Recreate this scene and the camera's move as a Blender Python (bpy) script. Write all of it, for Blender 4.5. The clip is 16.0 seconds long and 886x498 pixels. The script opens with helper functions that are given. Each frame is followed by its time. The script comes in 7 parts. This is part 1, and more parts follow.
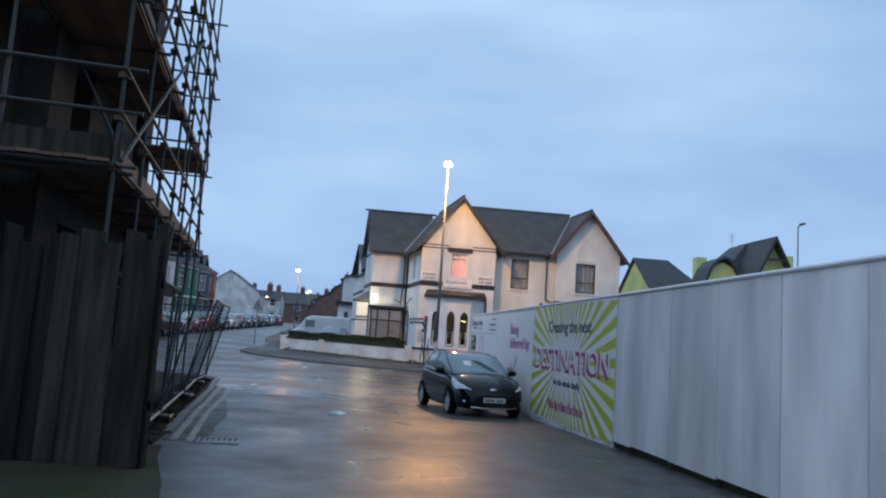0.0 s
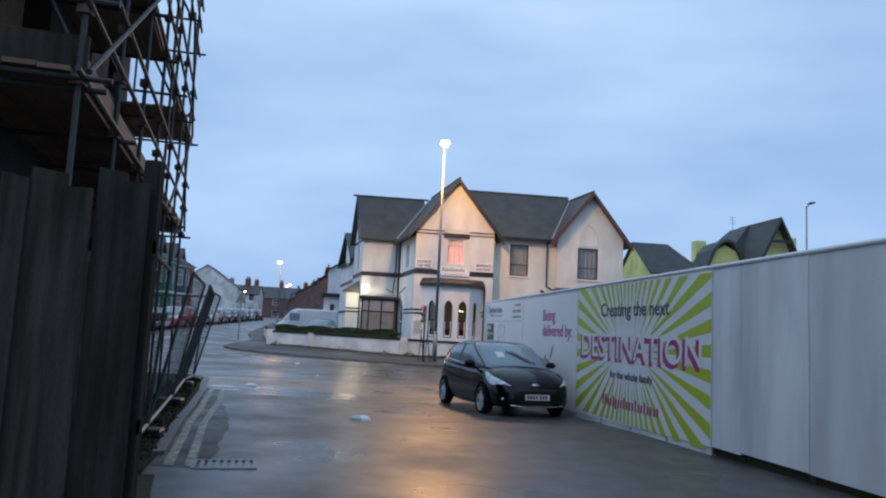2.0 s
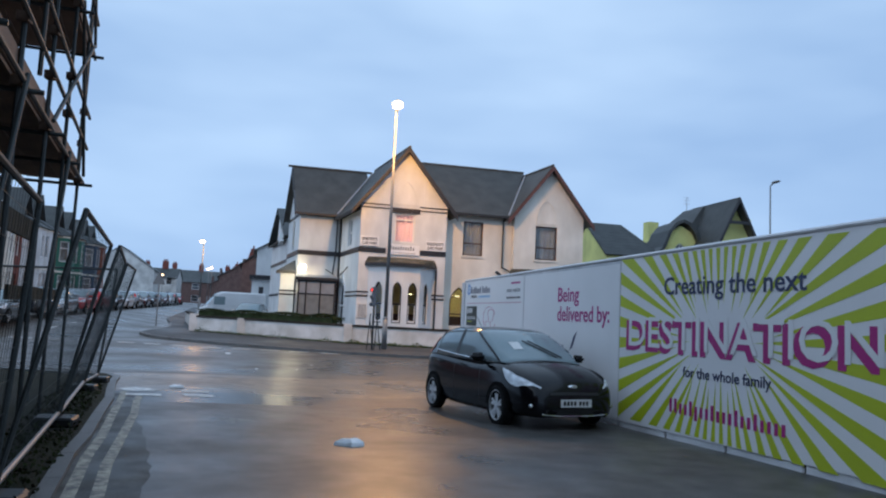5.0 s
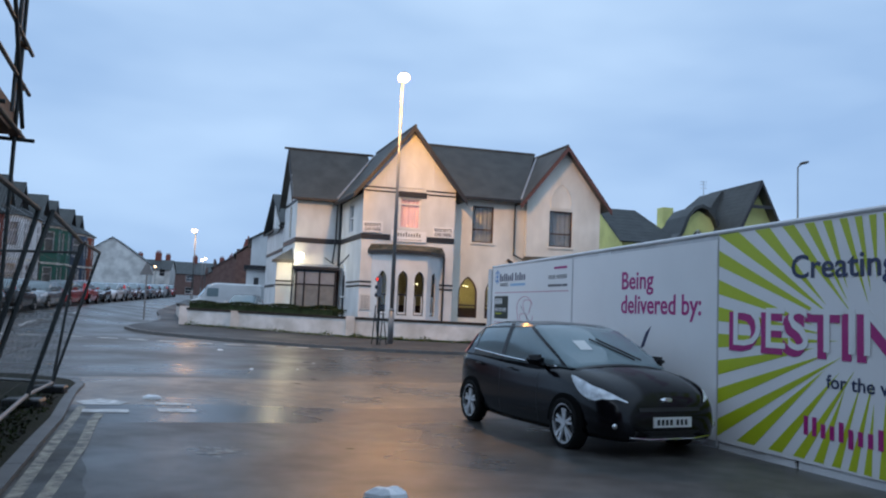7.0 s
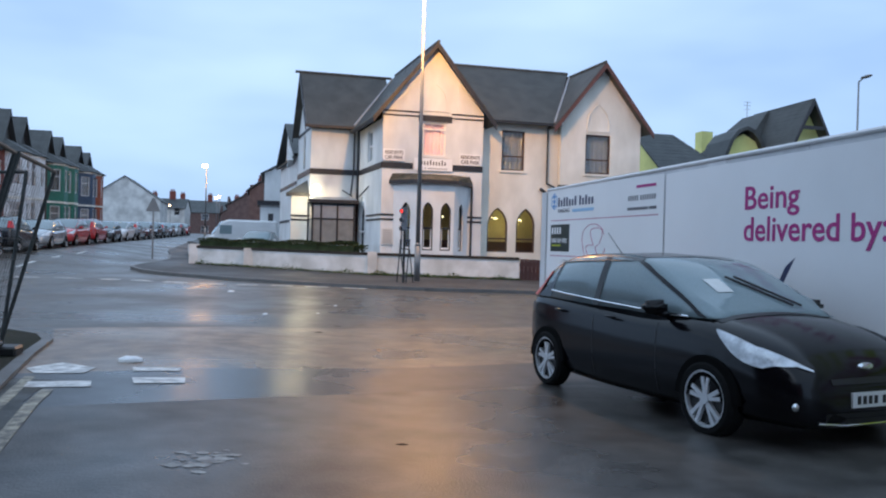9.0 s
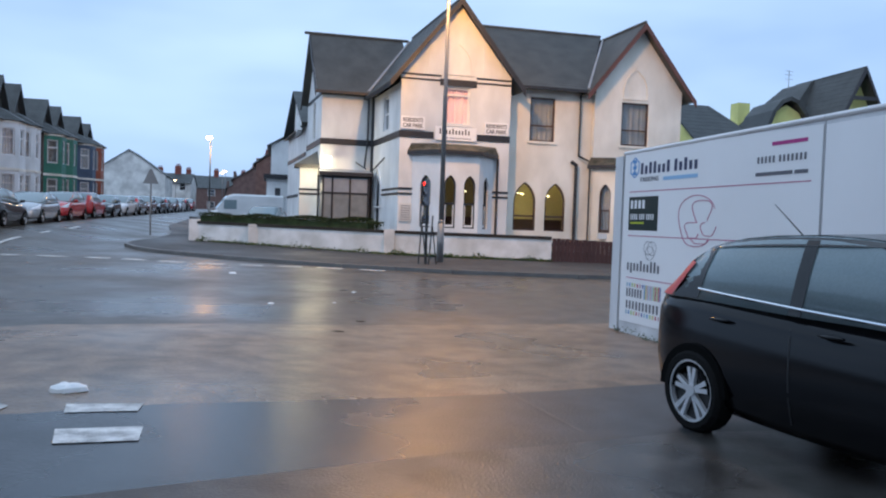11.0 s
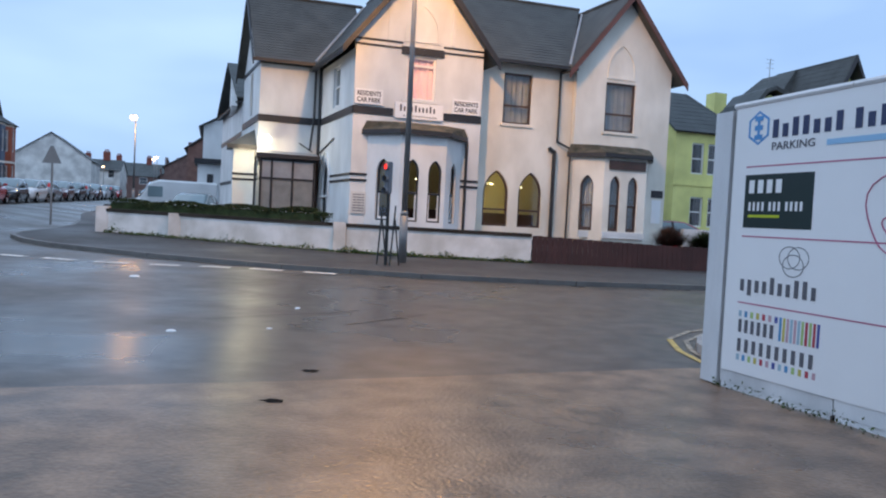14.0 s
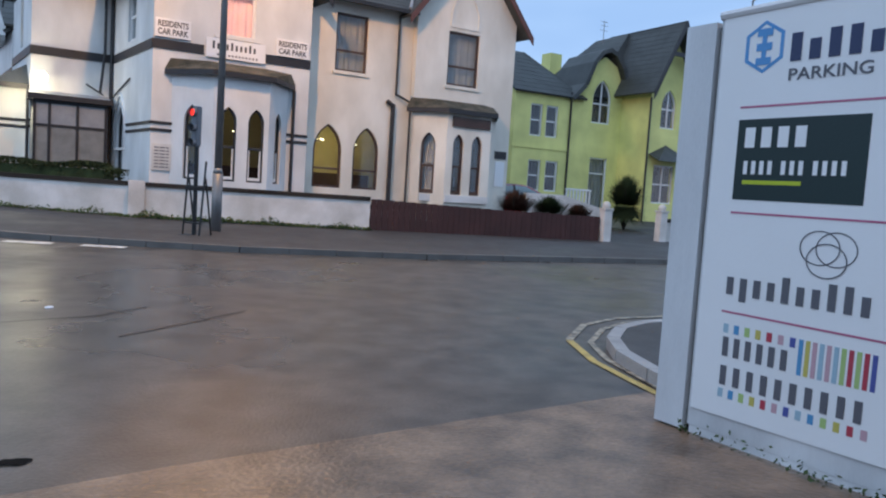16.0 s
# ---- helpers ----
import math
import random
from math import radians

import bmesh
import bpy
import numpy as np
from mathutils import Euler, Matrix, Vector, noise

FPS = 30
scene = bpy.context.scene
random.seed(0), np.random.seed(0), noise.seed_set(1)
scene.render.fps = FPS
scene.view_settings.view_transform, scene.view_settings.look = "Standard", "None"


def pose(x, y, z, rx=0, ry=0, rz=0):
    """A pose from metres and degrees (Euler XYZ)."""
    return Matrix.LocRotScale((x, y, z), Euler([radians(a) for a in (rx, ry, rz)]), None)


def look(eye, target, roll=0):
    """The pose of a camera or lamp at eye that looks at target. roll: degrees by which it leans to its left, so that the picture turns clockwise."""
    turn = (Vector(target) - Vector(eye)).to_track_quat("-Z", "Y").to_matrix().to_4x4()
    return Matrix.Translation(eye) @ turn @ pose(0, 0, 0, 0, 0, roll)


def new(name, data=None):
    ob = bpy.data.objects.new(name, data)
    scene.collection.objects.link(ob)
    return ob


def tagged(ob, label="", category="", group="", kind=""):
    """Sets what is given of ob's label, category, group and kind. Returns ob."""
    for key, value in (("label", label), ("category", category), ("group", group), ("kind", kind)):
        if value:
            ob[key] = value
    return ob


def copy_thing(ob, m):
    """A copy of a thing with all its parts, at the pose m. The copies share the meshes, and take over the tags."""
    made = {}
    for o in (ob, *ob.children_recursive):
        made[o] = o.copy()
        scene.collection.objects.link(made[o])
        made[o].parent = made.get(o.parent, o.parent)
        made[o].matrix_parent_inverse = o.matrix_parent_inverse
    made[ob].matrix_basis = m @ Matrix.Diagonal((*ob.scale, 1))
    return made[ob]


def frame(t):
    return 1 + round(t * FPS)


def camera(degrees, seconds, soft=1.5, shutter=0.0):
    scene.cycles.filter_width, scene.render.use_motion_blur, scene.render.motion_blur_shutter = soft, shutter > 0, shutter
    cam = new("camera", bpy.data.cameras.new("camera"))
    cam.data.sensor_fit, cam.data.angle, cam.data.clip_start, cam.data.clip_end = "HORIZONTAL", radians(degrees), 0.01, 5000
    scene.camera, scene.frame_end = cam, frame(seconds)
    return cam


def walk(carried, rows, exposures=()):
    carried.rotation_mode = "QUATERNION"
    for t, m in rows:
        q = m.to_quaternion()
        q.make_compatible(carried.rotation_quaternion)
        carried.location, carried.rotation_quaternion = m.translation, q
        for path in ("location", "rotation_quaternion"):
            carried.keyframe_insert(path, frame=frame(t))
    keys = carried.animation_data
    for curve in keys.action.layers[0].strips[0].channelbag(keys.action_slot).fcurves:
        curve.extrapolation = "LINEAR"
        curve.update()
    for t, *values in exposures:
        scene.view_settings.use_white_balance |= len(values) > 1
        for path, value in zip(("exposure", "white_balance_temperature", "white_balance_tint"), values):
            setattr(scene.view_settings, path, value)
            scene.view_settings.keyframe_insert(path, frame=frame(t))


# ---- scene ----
from mathutils.geometry import tessellate_polygon
from mathutils.bvhtree import BVHTree

cam = camera(61.5, 16.0, soft=2.1)
METRES, EYE, TILT, LEAN, TURN = 22.58, 1.288, 0.2, 0.0, 0.0
ROWS = [
    (0.0, 0.0, 0.0, 0.0, -0.44, 6.54, -3.88),
    (0.5, -0.0096, 0.0285, -0.0013, -0.68, 5.93, 0.24),
    (1.0, -0.0217, 0.0558, -0.003, -1.96, 6.52, -1.96),
    (1.5, -0.034, 0.0836, -0.0056, -2.43, 6.75, 0.25),
    (2.0, -0.0465, 0.112, -0.0068, -2.13, 6.05, -2.77),
    (2.5, -0.0561, 0.1417, -0.0085, -2.83, 5.71, -0.89),
    (3.0, -0.0637, 0.1714, -0.0088, -3.58, 6.03, -3.2),
    (3.5, -0.071, 0.2015, -0.0103, -4.89, 5.3, -2.16),
    (4.0, -0.0774, 0.2323, -0.01, -5.33, 5.2, -2.49),
    (4.5, -0.0861, 0.2626, -0.011, -7.73, 5.27, -2.92),
    (7.0, -0.1045, 0.4122, -0.0118, -8.32, 4.53, -2.41),
    (7.5, -0.1085, 0.4444, -0.012, -9.47, 3.28, -2.36),
    (8.0, -0.1095, 0.4731, -0.0131, -7.65, 2.46, -1.3),
    (8.5, -0.1102, 0.5043, -0.0142, -6.63, 0.22, -2.5),
    (9.0, -0.1114, 0.5359, -0.0153, -7.1, -0.47, -1.57),
    (9.5, -0.1144, 0.5671, -0.0158, -6.25, -1.11, -2.85),
    (12.0, -0.1307, 0.7246, -0.0187, -5.9, -2.35, -0.58),
    (12.5, -0.1326, 0.7555, -0.0193, -1.4, -1.81, -1.83),
    (13.0, -0.131, 0.7872, -0.0204, -2.94, -2.42, -2.73),
    (13.5, -0.1284, 0.8215, -0.0209, -6.13, -2.34, -2.22),
    (14.0, -0.128, 0.8547, -0.0219, -11.0, -2.41, -2.94),
    (14.5, -0.124, 0.8872, -0.0215, -12.61, -2.08, -2.96),
    (15.0, -0.1191, 0.9179, -0.0211, -19.17, -3.55, -4.1),
    (15.5, -0.1122, 0.9486, -0.0207, -22.09, -4.87, -1.92),
    (16.0, -0.104, 0.9795, -0.0217, -24.33, -4.66, -3.69),
]
walk(cam, [(t, pose(0, 0, EYE, TILT, LEAN, TURN) @ pose(METRES * x, METRES * y, METRES * z, 90 + pitch, roll, yaw)) for t, x, y, z, yaw, pitch, roll in ROWS],
     exposures=[(0.0, -0.27, 5900, 10), (3.5, -0.14, 5980, 10), (7.0, -0.14, 6050, 10), (8.0, -0.09, 6050, 10), (9.0, 0.15, 6100, 11), (12.5, 0.14, 6050, 12), (16.0, 0.0, 5900, 11)])


# ---- world, sun, large lights ----
world = bpy.data.worlds.new("dusk_sky")
scene.world = world
world.use_nodes = True
wn, wl = world.node_tree.nodes, world.node_tree.links
wn.clear()
w_out = wn.new("ShaderNodeOutputWorld")
w_bg = wn.new("ShaderNodeBackground")
w_sky = wn.new("ShaderNodeTexSky")
w_sky.sky_type, w_sky.sun_disc = "NISHITA", False
w_sky.sun_elevation, w_sky.sun_rotation = radians(8), radians(120)
w_gain = wn.new("ShaderNodeMixRGB")
w_gain.blend_type, w_gain.inputs[0].default_value = "MULTIPLY", 1.0
w_gain.inputs[2].default_value = (0.10, 0.10, 0.10, 1)
w_co = wn.new("ShaderNodeTexCoord")
w_map = wn.new("ShaderNodeMapping")
w_map.inputs["Scale"].default_value = (1.6, 1.6, 5.0)
w_noise = wn.new("ShaderNodeTexNoise")
w_noise.inputs["Scale"].default_value, w_noise.inputs["Detail"].default_value = 1.3, 3.5
w_ramp = wn.new("ShaderNodeValToRGB")
w_ramp.color_ramp.elements[0].position, w_ramp.color_ramp.elements[0].color = 0.34, (0.465, 0.665, 0.96, 1)
w_ramp.color_ramp.elements[1].position, w_ramp.color_ramp.elements[1].color = 0.66, (0.69, 0.90, 1.16, 1)
w_mix = wn.new("ShaderNodeMixRGB")
w_mix.inputs[0].default_value = 0.92
wl.new(w_co.outputs["Generated"], w_map.inputs["Vector"])
wl.new(w_map.outputs["Vector"], w_noise.inputs["Vector"])
wl.new(w_noise.outputs["Fac"], w_ramp.inputs["Fac"])
wl.new(w_sky.outputs["Color"], w_gain.inputs[1])
wl.new(w_gain.outputs["Color"], w_mix.inputs[1])
wl.new(w_ramp.outputs["Color"], w_mix.inputs[2])
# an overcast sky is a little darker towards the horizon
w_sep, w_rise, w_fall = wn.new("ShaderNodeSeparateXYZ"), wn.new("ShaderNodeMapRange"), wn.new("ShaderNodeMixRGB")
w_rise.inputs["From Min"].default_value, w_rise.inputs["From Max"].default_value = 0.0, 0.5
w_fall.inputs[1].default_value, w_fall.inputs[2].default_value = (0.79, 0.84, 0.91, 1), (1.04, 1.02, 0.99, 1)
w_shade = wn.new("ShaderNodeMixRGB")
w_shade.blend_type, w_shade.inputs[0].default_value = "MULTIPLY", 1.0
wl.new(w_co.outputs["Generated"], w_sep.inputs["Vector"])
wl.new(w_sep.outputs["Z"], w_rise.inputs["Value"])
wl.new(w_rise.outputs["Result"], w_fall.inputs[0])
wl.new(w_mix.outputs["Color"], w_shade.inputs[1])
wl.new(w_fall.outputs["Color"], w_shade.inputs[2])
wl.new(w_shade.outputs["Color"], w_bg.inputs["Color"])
wl.new(w_bg.outputs["Background"], w_out.inputs["Surface"])
w_bg.inputs["Strength"].default_value = 1.0


def lamp(name, kind, eye, target, energy, color, size=0.3, spot=150):
    data = bpy.data.lights.new(name, kind)
    data.energy, data.color = energy, color
    if kind == "SUN":
        data.angle = radians(size)
    elif kind == "SPOT":
        data.shadow_soft_size, data.spot_size, data.spot_blend = size, radians(spot), 0.6
    else:
        data.shadow_soft_size = size
    ob = new(name, data)
    ob.matrix_world = look(eye, target)
    return ob


lamp("sun", "SUN", (-60, -12, 55), (0, 30, 0), 0.68, (0.86, 0.93, 1.0), size=60)
SODIUM = (1.0, 0.47, 0.11)
lamp("street_lamp_light", "POINT", (-0.03, 38.6, 10.22), (0.0, 38.6, 0), 2700, SODIUM, size=0.18)

# ---- materials ----


def mat(name, color, rough=0.6, var=0.18, scale=6.0, fine=60.0, bump=0.15, metal=0.0, second=None, stain=0.0, random_tint=0.0, coat=0.0, stretch=None):
    """A surface with grain at two scales, an optional second colour in patches, and fine relief."""
    m = bpy.data.materials.new(name)
    m.use_nodes = True
    n, l = m.node_tree.nodes, m.node_tree.links
    b = n["Principled BSDF"]
    b.inputs["Roughness"].default_value, b.inputs["Metallic"].default_value = rough, metal
    if coat:
        b.inputs["Coat Weight"].default_value, b.inputs["Coat Roughness"].default_value = coat, 0.06
    co = n.new("ShaderNodeTexCoord")
    big, small = n.new("ShaderNodeTexNoise"), n.new("ShaderNodeTexNoise")
    big.inputs["Scale"].default_value, big.inputs["Detail"].default_value = scale * 0.25, 5
    small.inputs["Scale"].default_value, small.inputs["Detail"].default_value = fine, 4
    source = co.outputs["Object"]
    if stretch:
        mp = n.new("ShaderNodeMapping")
        mp.inputs["Scale"].default_value = stretch
        l.new(source, mp.inputs["Vector"])
        source = mp.outputs["Vector"]
    l.new(source, big.inputs["Vector"])
    l.new(source, small.inputs["Vector"])
    ramp = n.new("ShaderNodeValToRGB")
    c0 = [max(0.0, c * (1 - var)) for c in color]
    c1 = [min(1.0, c * (1 + var)) for c in color]
    if second:
        c0 = list(second)
    ramp.color_ramp.elements[0].position, ramp.color_ramp.elements[0].color = 0.36 - 0.1 * (not second) + stain, (*c0, 1)
    ramp.color_ramp.elements[1].position, ramp.color_ramp.elements[1].color = 0.66, (*c1, 1)
    l.new(big.outputs["Fac"], ramp.inputs["Fac"])
    mix = n.new("ShaderNodeMixRGB")
    mix.blend_type, mix.inputs[0].default_value = "OVERLAY", min(1.0, var * 1.6)
    l.new(ramp.outputs["Color"], mix.inputs[1])
    l.new(small.outputs["Fac"], mix.inputs[2])
    col = mix
    if random_tint:
        info, hsv, rng = n.new("ShaderNodeObjectInfo"), n.new("ShaderNodeHueSaturation"), n.new("ShaderNodeMapRange")
        rng.inputs["To Min"].default_value, rng.inputs["To Max"].default_value = 1 - random_tint, 1 + random_tint
        l.new(info.outputs["Random"], rng.inputs["Value"])
        l.new(rng.outputs["Result"], hsv.inputs["Value"])
        l.new(mix.outputs["Color"], hsv.inputs["Color"])
        col = hsv
    l.new(col.outputs["Color"], b.inputs["Base Color"])
    if bump:
        bp = n.new("ShaderNodeBump")
        bp.inputs["Strength"].default_value, bp.inputs["Distance"].default_value = bump, 0.02
        l.new(small.outputs["Fac"], bp.inputs["Height"])
        l.new(bp.outputs["Normal"], b.inputs["Normal"])
    return m


def wet(name, color, dry_rough=0.50, wet_rough=0.25, scale=0.35, fine=45.0, stretch=(1, 1, 1), puddle=0.5, bump=0.25, pool=None, mottle=0.3):
    """Wet asphalt: dark film of water in patches over a grainy surface."""
    m = bpy.data.materials.new(name)
    m.use_nodes = True
    n, l = m.node_tree.nodes, m.node_tree.links
    b = n["Principled BSDF"]
    co, mp = n.new("ShaderNodeTexCoord"), n.new("ShaderNodeMapping")
    mp.inputs["Scale"].default_value = stretch
    l.new(co.outputs["Object"], mp.inputs["Vector"])
    a, s, mid = n.new("ShaderNodeTexNoise"), n.new("ShaderNodeTexNoise"), n.new("ShaderNodeTexNoise")
    a.inputs["Scale"].default_value, a.inputs["Detail"].default_value = scale, 5
    s.inputs["Scale"].default_value, s.inputs["Detail"].default_value = fine, 3
    mid.inputs["Scale"].default_value, mid.inputs["Detail"].default_value = 3.0, 4
    for t in (a, s, mid):
        l.new(mp.outputs["Vector"], t.inputs["Vector"])
    r1 = n.new("ShaderNodeMapRange")
    r1.inputs["From Min"].default_value, r1.inputs["From Max"].default_value = puddle - 0.14, puddle + 0.16
    r1.inputs["To Min"].default_value, r1.inputs["To Max"].default_value = wet_rough, dry_rough
    l.new(a.outputs["Fac"], r1.inputs["Value"])
    rough_out = r1.outputs["Result"]
    keep = None
    if pool:
        # a long shallow pool: centre line y, half width, and the x where it runs out
        y0, half, x_end = pool
        sep = n.new("ShaderNodeSeparateXYZ")
        l.new(co.outputs["Object"], sep.inputs["Vector"])
        wob = n.new("ShaderNodeMath")
        wob.operation = "MULTIPLY_ADD"
        wob.inputs[1].default_value, wob.inputs[2].default_value = 1.6, -y0 - 0.8
        l.new(mid.outputs["Fac"], wob.inputs[0])
        add, ab = n.new("ShaderNodeMath"), n.new("ShaderNodeMath")
        add.operation, ab.operation = "ADD", "ABSOLUTE"
        l.new(sep.outputs["Y"], add.inputs[0])
        l.new(wob.outputs["Value"], add.inputs[1])
        l.new(add.outputs["Value"], ab.inputs[0])
        my, mx, mul = n.new("ShaderNodeMapRange"), n.new("ShaderNodeMapRange"), n.new("ShaderNodeMath")
        my.inputs["From Min"].default_value, my.inputs["From Max"].default_value = half, half * 0.45
        mx.inputs["From Min"].default_value, mx.inputs["From Max"].default_value = x_end, x_end - 2.5
        l.new(ab.outputs["Value"], my.inputs["Value"])
        l.new(sep.outputs["X"], mx.inputs["Value"])
        mul.operation = "MULTIPLY"
        l.new(my.outputs["Result"], mul.inputs[0])
        l.new(mx.outputs["Result"], mul.inputs[1])
        keep = mul.outputs["Value"]
        mr = n.new("ShaderNodeMapRange")
        mr.inputs["To Max"].default_value = 0.27
        l.new(keep, mr.inputs["Value"])
        l.new(rough_out, mr.inputs["To Min"])
        rough_out = mr.outputs["Result"]
    l.new(rough_out, b.inputs["Roughness"])
    ramp = n.new("ShaderNodeValToRGB")
    ramp.color_ramp.elements[0].position, ramp.color_ramp.elements[0].color = 0.33, (*[c * (1 - mottle) for c in color], 1)
    ramp.color_ramp.elements[1].position, ramp.color_ramp.elements[1].color = 0.68, (*[c * (1 + mottle) for c in color], 1)
    l.new(mid.outputs["Fac"], ramp.inputs["Fac"])
    mix = n.new("ShaderNodeMixRGB")
    mix.blend_type, mix.inputs[0].default_value = "OVERLAY", 0.5
    l.new(ramp.outputs["Color"], mix.inputs[1])
    l.new(s.outputs["Fac"], mix.inputs[2])
    l.new(mix.outputs["Color"], b.inputs["Base Color"])
    bp = n.new("ShaderNodeBump")
    bp.inputs["Strength"].default_value, bp.inputs["Distance"].default_value = bump, 0.012
    if keep is not None:
        calm = n.new("ShaderNodeMapRange")
        calm.inputs["To Min"].default_value, calm.inputs["To Max"].default_value = bump, 0.03
        l.new(keep, calm.inputs["Value"])
        l.new(calm.outputs["Result"], bp.inputs["Strength"])
    l.new(s.outputs["Fac"], bp.inputs["Height"])
    l.new(bp.outputs["Normal"], b.inputs["Normal"])
    return m


def glow(name, color, strength):
    m = bpy.data.materials.new(name)
    m.use_nodes = True
    b = m.node_tree.nodes["Principled BSDF"]
    b.inputs["Base Color"].default_value = (*color, 1)
    b.inputs["Emission Color"].default_value = (*color, 1)
    b.inputs["Emission Strength"].default_value = strength
    return m


def pane_glass(name, tint=(0.9, 0.95, 1.0), rough=0.03):
    m = bpy.data.materials.new(name)
    m.use_nodes = True
    b = m.node_tree.nodes["Principled BSDF"]
    b.inputs["Base Color"].default_value = (*tint, 1)
    b.inputs["Roughness"].default_value = rough
    b.inputs["Transmission Weight"].default_value = 1.0
    b.inputs["IOR"].default_value = 1.45
    return m


M_ROAD = wet("wet_asphalt", (0.073, 0.063, 0.053), pool=(27.3, 1.5, -1.8), mottle=0.38)
M_BAND = wet("wet_dark_asphalt", (0.038, 0.040, 0.043), puddle=0.55)
M_NEAR = wet("wet_side_street_asphalt", (0.062, 0.057, 0.052), dry_rough=0.50, wet_rough=0.27, scale=0.6, fine=60, bump=0.3, mottle=0.45)
# base colour carries some of the sodium lamp's orange light
M_TABLE = wet("wet_lamp_tinted_asphalt", (0.190, 0.128, 0.083), dry_rough=0.46, wet_rough=0.25, fine=30, bump=0.5, mottle=0.42)
M_NEAR.node_tree.nodes["Principled BSDF"].inputs["Specular IOR Level"].default_value = 0.42
M_SPLASH = mat("dried_white_splash", (0.30, 0.30, 0.285), 0.5, 0.3, 40, 60, 0.1, second=(0.17, 0.17, 0.165))
M_PAVE = wet("wet_pavement", (0.040, 0.039, 0.039), dry_rough=0.75, wet_rough=0.5)
M_KERB = mat("kerb_concrete", (0.11, 0.105, 0.10), 0.5, 0.2, 8, 70)
M_EARTH = mat("waste_ground", (0.030, 0.027, 0.019), 0.85, 0.4, 4, 30, 0.6, second=(0.026, 0.034, 0.012))
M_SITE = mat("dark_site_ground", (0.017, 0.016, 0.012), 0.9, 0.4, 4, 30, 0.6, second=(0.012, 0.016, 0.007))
M_WHITELINE = mat("road_paint_white", (0.64, 0.64, 0.62), 0.45, 0.3, 30, 60, 0.2, second=(0.34, 0.34, 0.33))
M_YELLOWLINE = mat("road_paint_yellow", (0.29, 0.265, 0.20), 0.55, 0.45, 34, 60, 0.2, second=(0.10, 0.095, 0.085))
M_GUTTER = wet("muddy_gutter_asphalt", (0.046, 0.044, 0.038), dry_rough=0.62, wet_rough=0.36, scale=1.2, bump=0.3, mottle=0.5)
M_YELLOWNEW = mat("road_paint_yellow_fresh", (0.40, 0.30, 0.08), 0.5, 0.4, 20, 60, 0.2)
M_WHITE = mat("white_render", (0.72, 0.73, 0.735), 0.7, 0.06, 3, 40, 0.25, second=(0.62, 0.63, 0.63), stretch=(1.5, 1.5, 0.8))
M_CREAM = mat("cream_render", (0.82, 0.775, 0.69), 0.75, 0.07, 2.5, 40, 0.3, second=(0.69, 0.645, 0.56), stretch=(1.5, 1.5, 0.8))
M_PALE = mat("pale_grey_render", (0.72, 0.71, 0.68), 0.8, 0.08, 3, 40, 0.2, second=(0.50, 0.49, 0.47))
M_BLACK = mat("black_paint", (0.02, 0.02, 0.024), 0.5, 0.2, 8, 60, 0.1)
M_SLATE = mat("slate", (0.055, 0.060, 0.060), 0.6, 0.25, 6, 30, 0.2, random_tint=0.25)
M_LEAD = mat("lead_flashing", (0.28, 0.30, 0.33), 0.5, 0.15, 8, 40)
M_BARGE = mat("brown_bargeboard", (0.11, 0.045, 0.035), 0.5, 0.2, 8, 50)
M_BROWN = mat("brown_window_frame", (0.060, 0.035, 0.028), 0.5, 0.2, 8, 50)
M_PVC = mat("white_window_frame", (0.75, 0.75, 0.75), 0.4, 0.05, 8, 50, 0.05)
M_MOSS = mat("mossy_flat_roof", (0.085, 0.072, 0.052), 0.85, 0.35, 12, 40, 0.5, second=(0.035, 0.036, 0.024))
M_GLASS = pane_glass("window_glass")
M_NET = mat("net_curtain", (0.23, 0.24, 0.24), 0.9, 0.15, 14, 60)
M_PINK = mat("pink_blind", (0.72, 0.50, 0.57), 0.9, 0.08, 6, 60)
M_ROOM = mat("interior_wall", (0.55, 0.47, 0.25), 0.9, 0.15, 4, 40)
# sheets of this behind panes paint the shade of unlit rooms
M_DARK = mat("dark_floor_and_room_shade", (0.05, 0.05, 0.055), 0.9, 0.2, 4, 40)
M_YELLOW = mat("lime_yellow_render", (0.76, 0.74, 0.27), 0.75, 0.08, 3, 40, 0.25, second=(0.64, 0.63, 0.23))
M_HOARD = mat("white_painted_ply", (0.72, 0.73, 0.75), 0.45, 0.09, 3, 50, 0.16, second=(0.55, 0.56, 0.58), random_tint=0.15, stretch=(2.2, 2.2, 0.5))
M_HOARDP = mat("poster_print", (0.84, 0.84, 0.85), 0.35, 0.04, 3, 50, 0.05)
M_LIME = mat("lime_print", (0.48, 0.56, 0.02), 0.35, 0.05, 4, 60, 0.05)
M_MAGENTA = mat("magenta_print", (0.42, 0.02, 0.20), 0.35, 0.05, 4, 60, 0.05)
M_NAVY = mat("navy_print", (0.025, 0.035, 0.10), 0.35, 0.05, 4, 60, 0.05)
# fence boards, tubes and stone are coloured darker for the scant skylight there
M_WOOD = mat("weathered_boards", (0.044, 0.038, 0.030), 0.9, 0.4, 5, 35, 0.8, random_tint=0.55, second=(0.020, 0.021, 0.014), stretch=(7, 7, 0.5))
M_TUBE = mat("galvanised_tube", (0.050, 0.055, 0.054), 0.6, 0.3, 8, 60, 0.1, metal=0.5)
M_RUST = mat("rusty_coupler", (0.10, 0.06, 0.04), 0.7, 0.3, 20, 60, 0.3, metal=0.3)
M_BOARD = mat("scaffold_board", (0.15, 0.09, 0.06), 0.8, 0.3, 6, 40, 0.3, random_tint=0.25)
